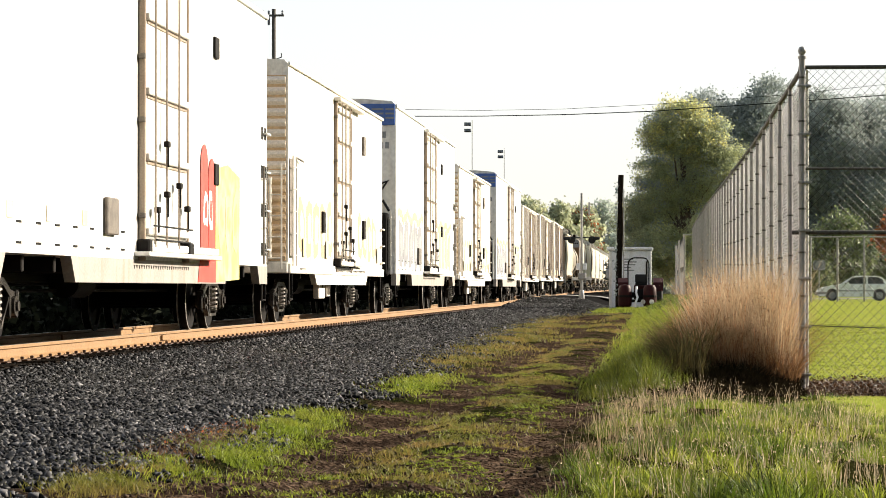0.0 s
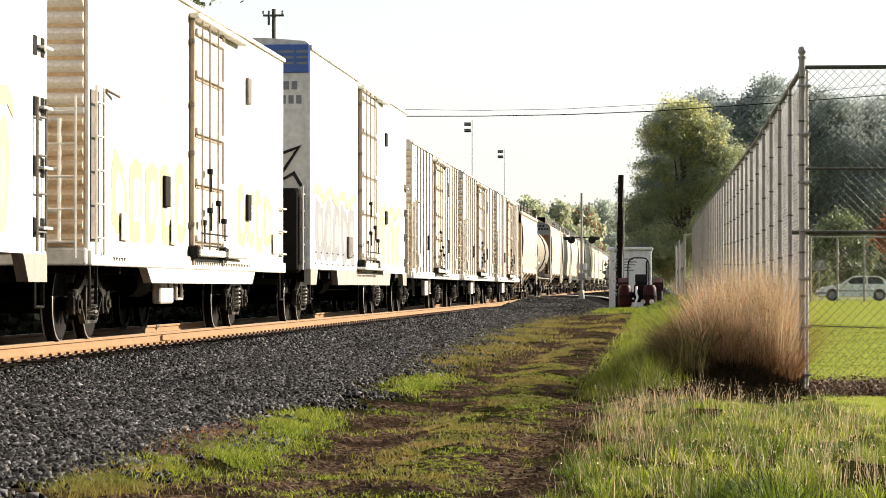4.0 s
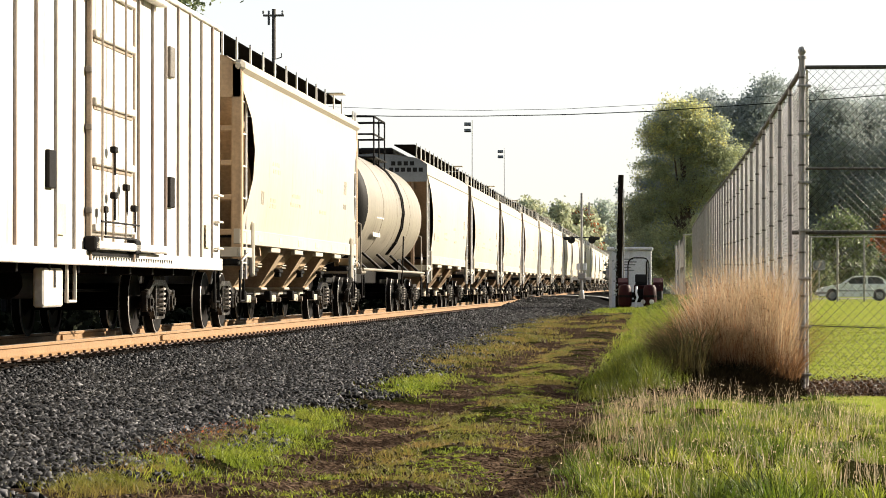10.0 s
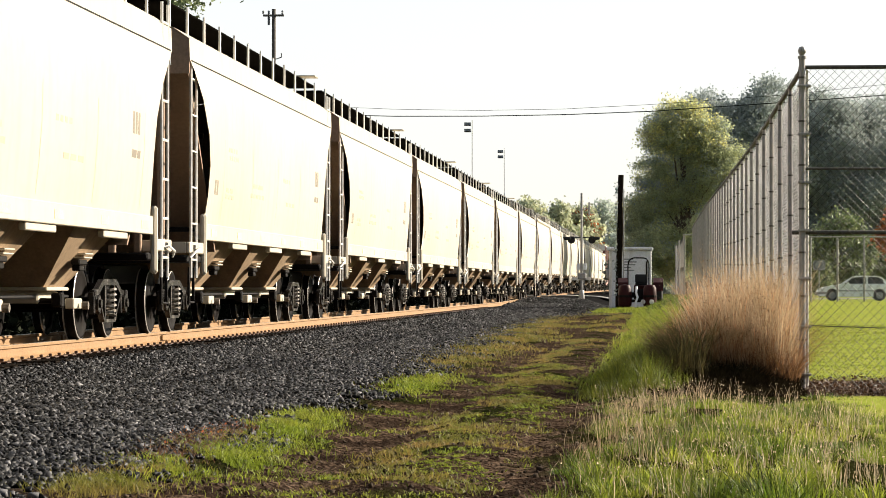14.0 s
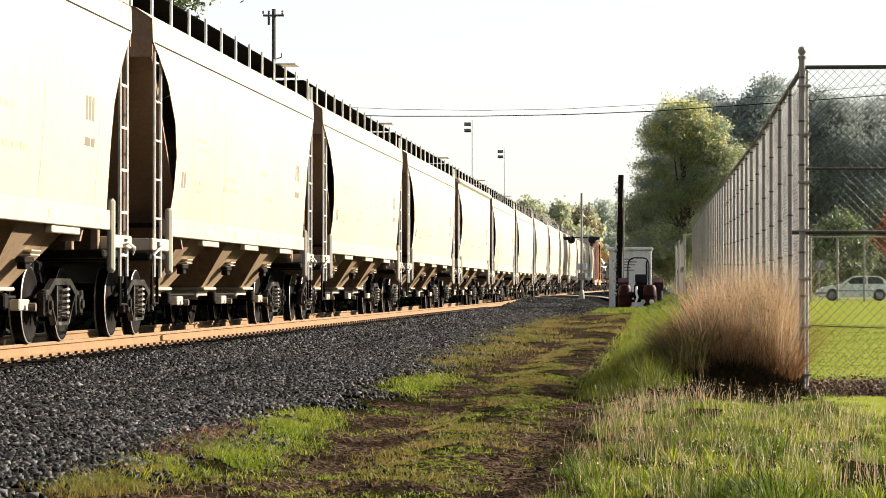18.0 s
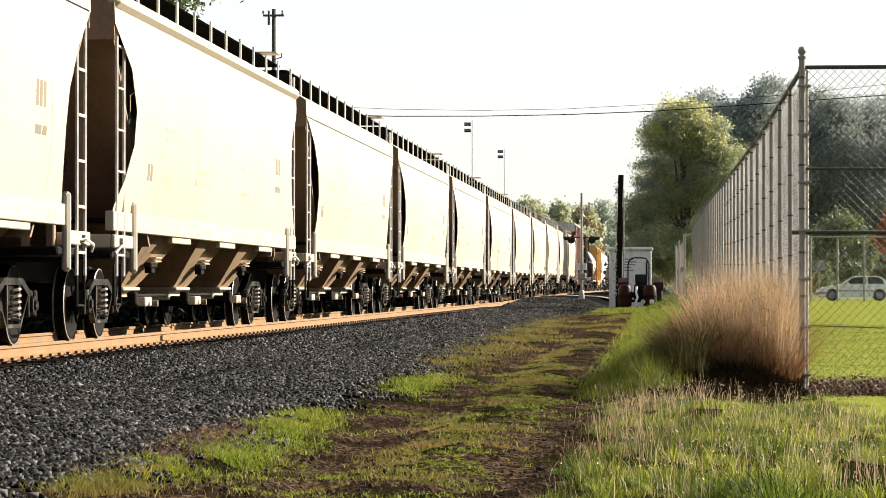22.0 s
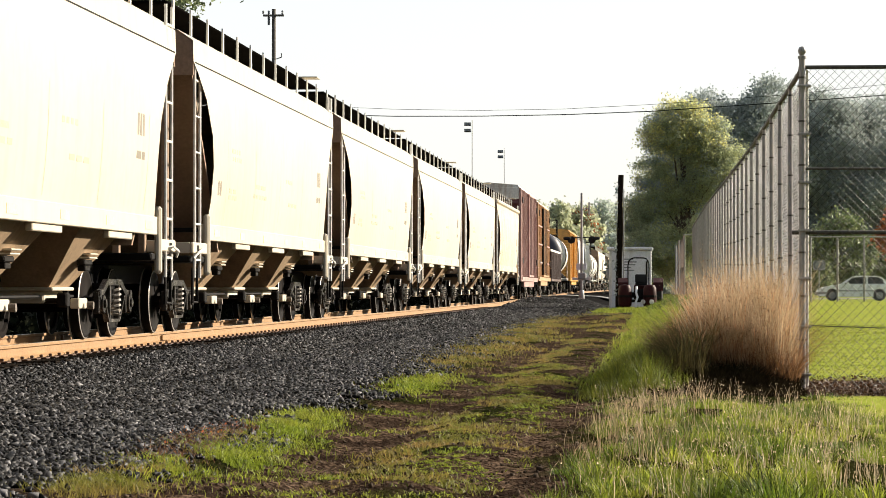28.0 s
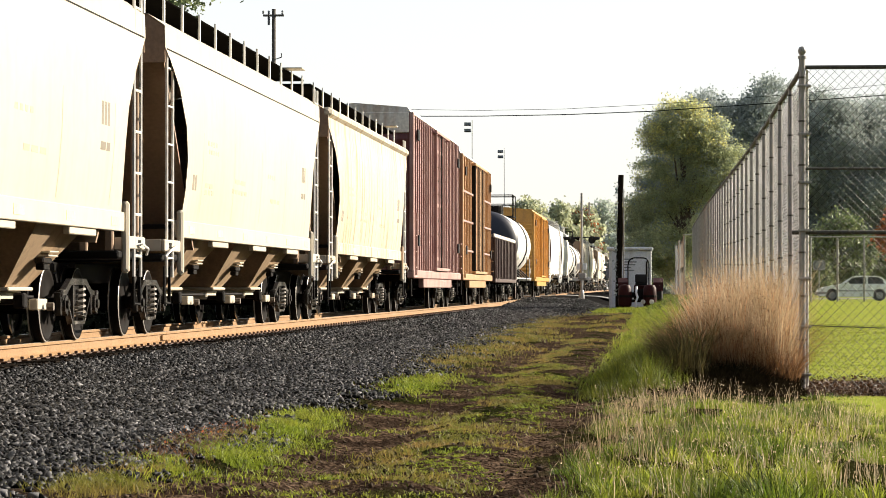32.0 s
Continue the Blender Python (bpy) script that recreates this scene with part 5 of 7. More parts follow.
LEAF_LITTER = leaf_surface("leaf_litter", (0.05, 0.025, 0.013), (0.12, 0.065, 0.033), 0.15, 0.6)
# coloured near-black for the shade below the thicket's overhang
FOOT_SHADE_WEEDS = leaf_surface("foot_shade_weeds", (0.018, 0.013, 0.007), (0.03, 0.024, 0.012), 0.1, 0.5, 0.9, 0.0)


def blades(name, x, y, h, w, material, seed, label, category, lean=0.5, drift=None):
    """Bent blades: four points a side, drawn to a tip."""
    rng = np.random.default_rng(seed)
    n = len(x)
    z = heights(x, y) - 0.01
    a = rng.uniform(0, 2 * math.pi, n)
    d = np.stack([np.cos(a), np.sin(a)], 1) * (lean * h * rng.uniform(0.2, 1.0, n))[:, None]
    if drift is not None:
        d = d + drift * h[:, None]
    b = rng.uniform(0, 2 * math.pi, n)
    side = np.stack([np.cos(b), np.sin(b)], 1) * (w * rng.uniform(0.6, 1.3, n))[:, None] * 0.5
    v = np.zeros((n, 6, 3))
    for k, (t, wide) in enumerate(((0.0, 0.8), (0.55, 1.0), (1.0, 0.12))):
        for j, s in enumerate((-1, 1)):
            v[:, 2 * k + j, 0] = x + d[:, 0] * t * t + side[:, 0] * s * wide
            v[:, 2 * k + j, 1] = y + d[:, 1] * t * t + side[:, 1] * s * wide
            v[:, 2 * k + j, 2] = z + h * t * (1 - 0.25 * lean * t)
    f = np.array([(0, 1, 3, 2), (2, 3, 5, 4)])
    q = (f[None] + 6 * np.arange(n)[:, None, None]).reshape(-1, 4)
    return tagged(new(name, array_mesh(name, v.reshape(-1, 3), q, material)), label, category, kind="stuff")


def tufts(rng, n, x0, x1, y0, y1, spread, per):
    """Blade roots gathered round tuft centres."""
    m = max(1, n // per)
    cx, cy = rng.uniform(x0, x1, m), rng.uniform(y0, y1, m)
    k = rng.integers(0, m, n)
    return cx[k] + rng.normal(0, spread, n), cy[k] + rng.normal(0, spread * 1.4, n)


def clumped(rng, n, x0, x1, y0, y1, radius, per):
    """Blade roots in round tussocks: their places, which way they hang, how high they stand."""
    m = max(1, n // per)
    cx, cy, big = rng.uniform(x0, x1, m), rng.uniform(y0, y1, m), rng.uniform(0.45, 1.3, m) ** 1.4
    k = rng.integers(0, m, n)
    r, a = rng.uniform(0, 1, n) ** 0.6, rng.uniform(0, 2 * math.pi, n)
    off = np.stack([np.cos(a), np.sin(a)], 1) * r[:, None]
    x, y = cx[k] + off[:, 0] * radius * big[k], cy[k] + off[:, 1] * radius * big[k] * 1.2
    return x, y, off * 0.75, big[k] * (1.05 - 0.6 * r * r)


def mottle(x, y, scale, seed):
    """Smooth patches between about -1 and 1."""
    return np.array([noise.noise((p * scale, q * scale * 0.45, seed)) for p, q in zip(x, y)])


def specks(name, x, y, z, size, material, seed, label, category):
    """Small scraps of leaf or seed, turned every way."""
    rng = np.random.default_rng(seed)
    n = len(x)
    quad = np.array([(-0.5, 0, 0), (0, -0.3, 0.06), (0.5, 0, 0), (0, 0.3, 0.06)])
    v = np.einsum("nij,kj->nki", rotations(n, rng), quad) * (size * rng.uniform(0.5, 1.4, n))[:, None, None] + np.stack([x, y, z], 1)[:, None]
    return tagged(new(name, array_mesh(name, v.reshape(-1, 3), np.arange(4 * n).reshape(-1, 4), material)), label, category, kind="stuff")


def on_verge(x, y):
    """Inside the verge, outside the bare patch where dark turf stands for shadow."""
    # grass also stops short of the thicket, so near-black turf reads as shade
    ok = (x > -0.62 + 0.12 * np.sin(y * 1.3) + 0.1 * np.sin(y * 0.37)) & ((x < 1.4) | (y < 30.1 + 0.3 * np.sin(4 * x))) & ((x < -0.1) | (x > 1.45) | (y < 27.6 + 0.6 * np.sin(4 * x + 1) + 0.3 * np.sin(11 * x)))
    return ok & (((x - 1.25) / 0.2) ** 2 + ((y - 16.4) / 2.1) ** 2 > 1)


def build_grass():
    rng = np.random.default_rng(21)
    # verge between the dirt track and the camera
    x, y, hang, big = clumped(rng, 95000, -0.65, 1.95, 13.5, 33.5, 0.16, 110)
    tall = mottle(x, y, 1.2, 3)
    ok = on_verge(x, y) & (tall > -0.26)
    x, y, tall, hang, big = x[ok], y[ok], tall[ok], hang[ok], big[ok]
    blades("verge_grass", x, y, rng.uniform(0.06, 0.18, len(x)) * big * np.clip(0.7 + 1.1 * tall, 0.3, 1.5) * np.interp(y, [14, 23, 27.5], [1, 0.8, 0.45]), 0.0045, GRASS, 22, "long backlit green grass on the verge", "grass", 0.4, drift=hang)
    x, y, hang, big = clumped(rng, 40000, -0.5, 1.95, 13.5, 33.0, 0.14, 170)
    ok = on_verge(x, y) & (mottle(x, y, 1.1, 8) > np.where(x > 0.45, -0.34, -0.08))
    x, y, hang, big = x[ok], y[ok], hang[ok], big[ok]
    blades("verge_grass", x, y, rng.uniform(0.06, 0.16, len(x)) * big * np.interp(y, [14, 23, 27.5], [1, 0.8, 0.45]), 0.0055, GRASS_FRESH, 23, "fresh green grass tufts on the verge", "grass", 0.5, drift=hang)
    x, y = tufts(rng, 1300, -0.45, 1.8, 14.0, 28.0, 0.16, 9)
    h = rng.uniform(0.14, 0.32, len(x))
    blades("dry_grass_stalks", x, y, h, 0.0022, GRASS_DRY, 24, "thin dry seeding grass stalks", "grass", 0.5)
    specks("seed_heads", x + rng.normal(0, 0.05, len(x)), y + rng.normal(0, 0.05, len(x)), heights(x, y) + h * 0.8, 0.014, GRASS_DRY, 25, "pale seed heads over the verge grass", "grass")
    # the drier edge towards the dirt track
    x, y = tufts(rng, 1300, -0.6, 0.3, 18.0, 27.5, 0.16, 30)
    ok = on_verge(x, y) & (mottle(x, y, 0.9, 17) > 0.5 * (x - 0.2) - 0.1)
    x, y = x[ok], y[ok]
    blades("dry_grass_stalks", x, y, rng.uniform(0.08, 0.26, len(x)), 0.0032, WEED_PINK, 26, "fine pinkish dry grass along the edge of the verge", "grass", 0.7)
    # clumps along the ballast's foot
    spots = ((-3.05, 23.0, 0.17, 1.0, 9000), (-2.98, 18.9, 0.24, 1.1, 10000), (-3.15, 16.3, 0.16, 0.6, 5500), (-2.9, 33.5, 0.16, 1.7, 4500), (-3.15, 46, 0.32, 5.0, 5500), (-3.4, 62, 0.36, 8.0, 5000), (-3.5, 80, 0.4, 9.0, 3500))
    for k, (cx, cy, sx, sy, n) in enumerate(spots):
        x, y = cx + rng.normal(0, sx, n), cy + rng.normal(0, sy, n)
        ok = mottle(x, y, 2.2, 30 + k) > -0.25
        x, y = x[ok], y[ok]
        blades("grass_clump", x, y, rng.uniform(0.02, 0.1, len(x)), 0.0012 + 0.0002 * cy, GRASS_FRESH if k in (0, 1, 3) else GRASS_STRIP, 30 + k, "clump of bright grass at the foot of the ballast", "grass", 0.9)
    x, y = -3.28 + rng.normal(0, 0.13, 3400), 20.2 + rng.normal(0, 1.1, 3400)
    blades("reddish_weeds", x, y, rng.uniform(0.03, 0.11, 3400), 0.004, WEED_RED, 41, "low reddish weeds at the edge of the ballast", "weeds", 0.9)
    x, y = -3.4 + rng.normal(0, 0.1, 70), 21.2 + rng.normal(0, 1.0, 70)
    specks("red_leaves", x, y, heights(x, y) + rng.uniform(0.02, 0.09, 70), 0.022, LEAF_RED, 40, "small red weed leaves among the stones", "weeds")
    # strip between the ruts
    x, y = tufts(rng, 60000, -2.0, -1.1, 14.0, 62.0, 0.12, 110)
    ok = mottle(x, y, 1.2, 5) > 0.0
    x, y = x[ok], y[ok]
    blades("centre_grass", x, y, rng.uniform(0.015, 0.07, len(x)), 0.007, GRASS_STRIP, 42, "low trodden grass between the wheel ruts", "grass", 1.0)
    x, y = tufts(rng, 26000, -2.7, -0.7, 14.0, 42.0, 0.1, 80)
    ok = mottle(x, y, 1.3, 11) > 0.08
    x, y = x[ok], y[ok]
    blades("centre_grass", x, y, rng.uniform(0.015, 0.055, len(x)), 0.006, GRASS_FRESH, 43, "sparse low grass on the dirt track", "grass", 1.0)
    x, y = tufts(rng, 12000, -3.3, -0.7, 52, 106, 0.2, 70)
    ok = mottle(x, y, 0.5, 21) > 0.1
    x, y = x[ok], y[ok]
    blades("centre_grass", x, y, rng.uniform(0.04, 0.12, len(x)), 0.022, GRASS_STRIP, 49, "patchy low grass on the far dirt track", "grass", 1.0)
    # low moss and clover on the crown of the dirt track
    x, y = tufts(rng, 60000, -2.1, -0.85, 14.2, 38.0, 0.16, 260)
    ok = (mottle(x, y, 1.4, 13) > -0.02) & (np.abs(x + 1.5 + 0.12 * np.sin(y)) < 0.42)
    x, y = x[ok], y[ok]
    blades("moss", x, y, rng.uniform(0.008, 0.03, len(x)), 0.008, GRASS_FRESH, 63, "low moss and clover on the crown of the dirt track", "moss", 1.2)
    # bank in front of the fence
    x, y = tufts(rng, 26000, -0.7, 0.5, 33, 108, 0.16, 40)
    blades("bank_grass", x, y, rng.uniform(0.06, 0.2, len(x)), 0.016, GRASS_FRESH, 44, "bright grass on the bank beside the fence", "grass", 0.9)
    x, y = tufts(rng, 24000, -0.75, 0.2, 29.8, 39, 0.12, 70)
    lift = np.interp(x, [-0.85, -0.5, -0.1, 0.25], [0.35, 0.75, 0.95, 0.5])
    blades("tall_green_weeds", x, y, rng.uniform(0.08, 0.6, len(x)) * lift * (0.8 + 0.6 * mottle(x, y, 1.8, 2)), 0.0048, WEED_GREEN, 45, "tall soft green weeds beside the dry thicket", "weeds", 0.6)
    k = rng.integers(0, len(x), 3500)
    specks("weed_leaves", x[k], y[k], heights(x[k], y[k]) + rng.uniform(0.05, 0.4, 3500), 0.016, GRASS_FRESH, 27, "small bright leaves of the tall weeds", "weeds")
    x, y = rng.uniform(-0.5, 1.6, 6000), rng.uniform(95, 150, 6000)
    blades("bank_grass", x, y, rng.uniform(0.08, 0.3, len(x)), 0.03, GRASS, 46, "rough grass along the far fence", "grass", 0.8)
    x, y = tufts(rng, 3500, -2.4, 0.2, 103, 118, 0.2, 60)
    blades("bank_grass", x, y, rng.uniform(0.06, 0.22, len(x)), 0.028, GRASS_FRESH, 48, "bright grass in front of the hut", "grass", 0.9)
    # mown lawn
    x, y = rng.uniform(1.75, 7.5, 30000), rng.uniform(36.2, 75, 30000)
    blades("lawn_grass", x, y, rng.uniform(0.02, 0.045, len(x)), 0.014, GRASS_FRESH, 47, "short mown lawn behind the fence", "grass", 0.8)


build_grass()


def build_thicket():
    """Dry tan weeds that hide the foot of the fence: an uneven mound, highest against the mesh."""
    rng = np.random.default_rng(51)

    def crest(x, y):
        return np.interp(x, [-0.2, 0.0, 0.2, 0.5, 0.85, 1.2, 1.5, 1.7], [0.35, 0.62, 0.9, 1.15, 1.3, 1.36, 1.36, 0.9]) * (1 + 0.4 * mottle(x, y, 2.6, 6) + 0.3 * mottle(x, y, 7.0, 16))

    def wind(n, side=0.16):
        return np.stack([rng.normal(0.0, side, n), rng.normal(-0.08, 0.14, n)], 1)

    def places(n, y0, y1, low=0.05, mode=1.1):
        return rng.triangular(low, mode, 1.53, n), y0 + (y1 - y0) * rng.uniform(0, 1, n) ** 1.3
    # upright stems, then bent ones, gathered in loose bunches
    n = 11000
    x, y = places(n, 31.9, 40.0)
    k = rng.integers(0, n // 14, n)
    bunch = wind(n // 14 + 1, 0.1)
    blades("dry_thicket", x, y, crest(x, y) * rng.uniform(0.35, 1.0, n), 0.0048, WEED_DRY, 52, "dense thicket of tan dry weeds against the fence", "weeds", 0.3, drift=bunch[k] + wind(n, 0.05))
    n = 9000
    x, y = places(n, 31.8, 37.0)
    blades("dry_thicket", x, y, crest(x, y) * rng.uniform(0.25, 0.85, n), 0.005, WEED_BROWN, 59, "tangled bent copper-brown weeds in the thicket", "weeds", 1.3, drift=wind(n, 0.25))
    n = 2400
    x, y = places(n, 31.7, 34.0, 0.3, 1.2)
    blades("dry_seed_stalks", x, y, crest(x, y) * rng.uniform(0.75, 1.2, n), 0.0042, GRASS_DRY, 53, "pale seeding stalks rising from the thicket", "weeds", 0.3, drift=wind(n))
    n = 320
    x, y = rng.uniform(0.35, 1.5, n), rng.uniform(31.7, 33.0, n)
    blades("dry_seed_stalks", x, y, crest(x, y) * rng.uniform(0.55, 1.0, n), 0.0105, GRASS_DRY, 57, "stout pale dead stems in the thicket", "weeds", 0.35, drift=wind(n, 0.2))
    # withered leaves and seed fluff caught among the stems
    n = 15000
    x, y = places(n, 31.6, 36.0)
    specks("withered_leaves", x, y, heights(x, y) + crest(x, y) * rng.uniform(0.05, 0.9, n) ** 1.2, 0.02, WEED_BROWN, 60, "withered brown leaves in the thicket", "weeds")
    n = 5000
    x, y = places(n, 31.7, 35.0, 0.1, 1.2)
    specks("seed_heads", x, y, heights(x, y) + crest(x, y) * rng.uniform(0.35, 1.05, n), 0.017, GRASS_DRY, 61, "pale seed fluff on the thicket", "weeds")
    n = 3500
    x, y = rng.uniform(1.15, 1.5, n), rng.uniform(31.5, 33.0, n)
    blades("dry_thicket", x, y, rng.uniform(0.15, 0.62, n), 0.007, WEED_BROWN, 54, "brown dead weeds round the fence post", "weeds", 0.7)
    # near-black weeds: the shade at the thicket's foot put into their colour
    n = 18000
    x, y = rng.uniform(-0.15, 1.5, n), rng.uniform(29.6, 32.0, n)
    blades("damp_weeds", x, y, rng.uniform(0.05, 0.14, n) * (1 + 3.4 * np.interp(x, [-0.2, 0.2, 1.3, 1.5], [0.6, 1.2, 0.9, 0.4]) * np.clip((y - 30.4) / 1.6, 0, 1)) * (0.8 + 0.6 * mottle(x, y, 3.0, 4)), 0.012, FOOT_SHADE_WEEDS, 56, "dead weeds with shade at the thicket foot in their colour", "weeds", 0.9)
    # soft weeds between the green and dry ones, darkened in colour for shade
    n = 9000
    x, y = rng.triangular(-0.25, 0.1, 0.55, n), rng.uniform(31.0, 37.0, n)
    blades("dark_weeds", x, y, crest(x, y) * rng.uniform(0.3, 0.95, n), 0.006, WEED_SHADE_OLIVE, 64, "olive weeds darkened for the shade at the thicket edge", "weeds", 0.6, drift=wind(n))
    # fallen leaves under the fence and on the lawn
    n = 5200
    x, y = rng.uniform(1.4, 4.5, n), 30.1 + np.abs(rng.normal(0, 2.8, n))
    specks("fallen_leaves", x, y, heights(x, y) + rng.uniform(0.0, 0.03, n), 0.04, LEAF_LITTER, 55, "brown fallen leaves along the fence", "leaves")


build_thicket()


# ---- fence ----
FENCE_X, FENCE_Y = 1.61, 32.4


def wire_mesh(name, length, height, pitch, r, place):
    """Chain-link wires: two families of slanting wires, woven; place maps (along, up, out) to the world."""
    segs = []
    k = -height
    while k < length:
        for flip in (0, 1):
            a0, a1 = max(k, 0), min(k + height, length)
            if a1 > a0:
                u0, u1 = a0 - k, a1 - k
                if flip:
                    u0, u1 = height - u0, height - u1
                m = max(1, int((a1 - a0) / 1.2))
                for j in range(m):
                    segs.append((a0 + (a1 - a0) * j / m, u0 + (u1 - u0) * j / m, a0 + (a1 - a0) * (j + 1) / m, u0 + (u1 - u0) * (j + 1) / m, r if flip else -r))
        k += pitch
    v, q = [], []
    for a0, u0, a1, u1, o in segs:
        n = len(v)
        for a, u in ((a0, u0), (a1, u1)):
            v += [place(a - r, u, o), place(a + r * 0.5, u + r, o + r), place(a + r * 0.5, u - r, o - r)]
        q += [(n, n + 1, n + 4, n + 3), (n + 1, n + 2, n + 5, n + 4), (n + 2, n, n + 3, n + 5)]
    return array_mesh(name, np.array(v), np.array(q), GALV)


def woven_mesh(length, half=0.044, r=0.0011, sway=0.022):
    """Chain link as it is woven: upright zigzag wires that hook round their neighbours."""
    rows = int(3.6 / half)
    cols = int(length / half)
    j, i = np.meshgrid(np.arange(rows + 1), np.arange(cols))
    y = (i + (i + j) % 2) * half
    # each hook turns out of the plane, to one side or the other
    out = np.where((i + j) % 2 == 0, sway, -sway)
    lift = np.interp(FENCE_Y + y, [0, 50, 62, 100, 146, 300], [0, 0, 0.1, 0.45, 0.6, 0.7])
    p = np.stack([FENCE_X + 0.05 + out, FENCE_Y + y, -0.46 + j * half + lift], 2)
    tri = np.array([(-r, 0, r), (r, 0, r), (0, 0, -1.3 * r)])
    v = (p[:, :, None, :] + tri[None, None]).reshape(-1, 3)
    base = (np.arange(cols)[:, None] * (rows + 1) + np.arange(rows)[None]).ravel() * 3
    q = np.concatenate([np.stack([base + k, base + (k + 1) % 3, base + 3 + (k + 1) % 3, base + 3 + k], 1) for k in range(3)])
    return array_mesh("chain_link_mesh", v, q, MESH_ZINC)


def build_fence():
    t = thing("chain_link_fence", "tall galvanised chain-link fence beside the dirt track", "fence")
    top = lambda y: 3.157 + rise(y)
    n = 38
    for i in range(n):
        y = FENCE_Y + 3.0 * i
        r = 0.037 if i == 0 else 0.028
        p = part("fence_post", Shape().tube((FENCE_X, y, ground_z(FENCE_X, y) - 0.2), (FENCE_X, y, top(y) + (0.12 if i == 0 else 0.02)), r, 12), POST_STEEL, t, "grey galvanised post", True)
        if i == 0:
            z = top(y) + 0.12
            part("post_cap", Shape().lathe([(0, 0.05), (0.03, 0.05), (0.035, 0.03), (0.05, 0.03), (0.07, 0.045), (0.1, 0.048), (0.13, 0.035), (0.145, 0.0)], (FENCE_X, y, z), (0, 0, 1), 12), GALV, p, "ball-topped post cap", True)
        if i < 14:
            for k in range(7):
                z = 3.05 - 0.5 * k + rise(y)
                part("tie_band", Shape().tube((FENCE_X, y, z), (FENCE_X, y, z + 0.022), r + 0.007, 10), DULL_STEEL, p)
        if i < n - 1:
            part("top_rail", Shape().tube((FENCE_X, y, top(y)), (FENCE_X, y + 3.0, top(y + 3.0)), 0.03, 8), DULL_STEEL, t)
    # twisted wire ends along the top edge
    knots = Shape()
    rnd = random.Random(8)
    for k in range(420):
        y = FENCE_Y + 0.12 * k + rnd.uniform(-0.03, 0.03)
        z = top(y)
        knots.tube((FENCE_X + rnd.uniform(-0.03, 0.05), y, z - 0.01), (FENCE_X + rnd.uniform(-0.05, 0.07), y + rnd.uniform(-0.04, 0.04), z + rnd.uniform(0.03, 0.075)), 0.006, 4, 0.003)
    tagged(part("wire_ends", knots, DULL_STEEL, t, "twisted wire ends along the top"), kind="stuff")
    run = 3.0 * (n - 1)
    near = 54.0
    tagged(part("chain_link_mesh", woven_mesh(near), None, t, "woven galvanised wire"), kind="stuff")
    me = wire_mesh("chain_link_mesh", run - near, 3.6, 0.17, 0.004, lambda a, u, o: (FENCE_X + 0.05 + o, FENCE_Y + near + a, -0.46 + u + rise(FENCE_Y + near + a)))
    tagged(part("chain_link_mesh", me, None, t, "woven galvanised wire"), kind="stuff")
    for k in (0.9, 2.1):
        part("tension_wire", Shape().path([(FENCE_X + 0.05, FENCE_Y + 3 * j, k + rise(FENCE_Y + 3 * j)) for j in range(0, n, 2)], 0.004, 4), GALV, t)
    # the run that faces along the track
    t = thing("chain_link_fence", "chain-link fence panel with dark rails in front of the lawn", "fence")
    for z, r in ((3.18, 0.024), (2.02, 0.014), (1.29, 0.024)):
        part("cross_rail", Shape().tube((FENCE_X - (0.12 if z < 1.5 else 0), FENCE_Y + 0.03, z), (5.8, FENCE_Y + 0.03, z), r, 10), DULL_STEEL, t, "dull dark steel rail", True)
    part("gate_post", Shape().tube((FENCE_X + 0.06, FENCE_Y + 0.04, -0.7), (FENCE_X + 0.06, FENCE_Y + 0.04, 3.15), 0.014, 8), WHITE, t, "pale tension bar beside the post")
    part("gate_post", Shape().tube((5.8, FENCE_Y + 0.03, -0.7), (5.8, FENCE_Y + 0.03, 3.3), 0.045, 10), GALV, t)
    part("tension_wire", Shape().path([(FENCE_X, FENCE_Y - 0.01, 0.23), (2.05, FENCE_Y - 0.01, 0.215), (2.5, FENCE_Y, 0.2), (3.6, FENCE_Y, 0.21), (5.8, FENCE_Y, 0.23)], 0.006, 5), DULL_STEEL, t, "sagging bottom wire")
    me = wire_mesh("chain_link_mesh", 4.15, 3.75, 0.098, 0.0028, lambda a, u, o: (FENCE_X + 0.04 + a, FENCE_Y + o, -0.56 + u))
    me.materials[0] = PANEL_WIRE
    tagged(part("chain_link_mesh", me, None, t, "woven wire"), kind="stuff")
    for k in range(7):
        z = 2.95 - 0.55 * k
        part("tie_band", Shape().cbox(FENCE_X - 0.05, FENCE_Y - 0.055, z, FENCE_X + 0.1, FENCE_Y + 0.06, z + 0.03, 0.006), GALV, t)
    # far corner of the field
    t = thing("chain_link_fence", "distant chain-link fence corner at the end of the field", "fence")
    for x, y in ((1.2, 146), (1.05, 165), (0.98, 185), (0.9, 205), (0.85, 225), (0.8, 245)):
        part("fence_post", Shape().tube((x, y, ground_z(x, y) - 0.1), (x, y, 3.45), 0.05, 8), GALV, t)
    me = wire_mesh("chain_link_mesh", 100, 3.2, 0.22, 0.008, lambda a, u, o: (1.2 - 0.004 * a + o, 146 + a, 0.2 + u))
    tagged(part("chain_link_mesh", me, None, t), kind="stuff")
    part("cross_rail", Shape().tube((1.2, 146, 3.4), (1.61, 146, 3.4), 0.03, 8), GALV, t)
    part("cross_rail", Shape().tube((1.2, 146, 1.0), (1.61, 146, 1.0), 0.03, 8), GALV, t)
    # fence on the far side of the lawn
    t = thing("chain_link_fence", "far chain-link fence along the road", "fence")
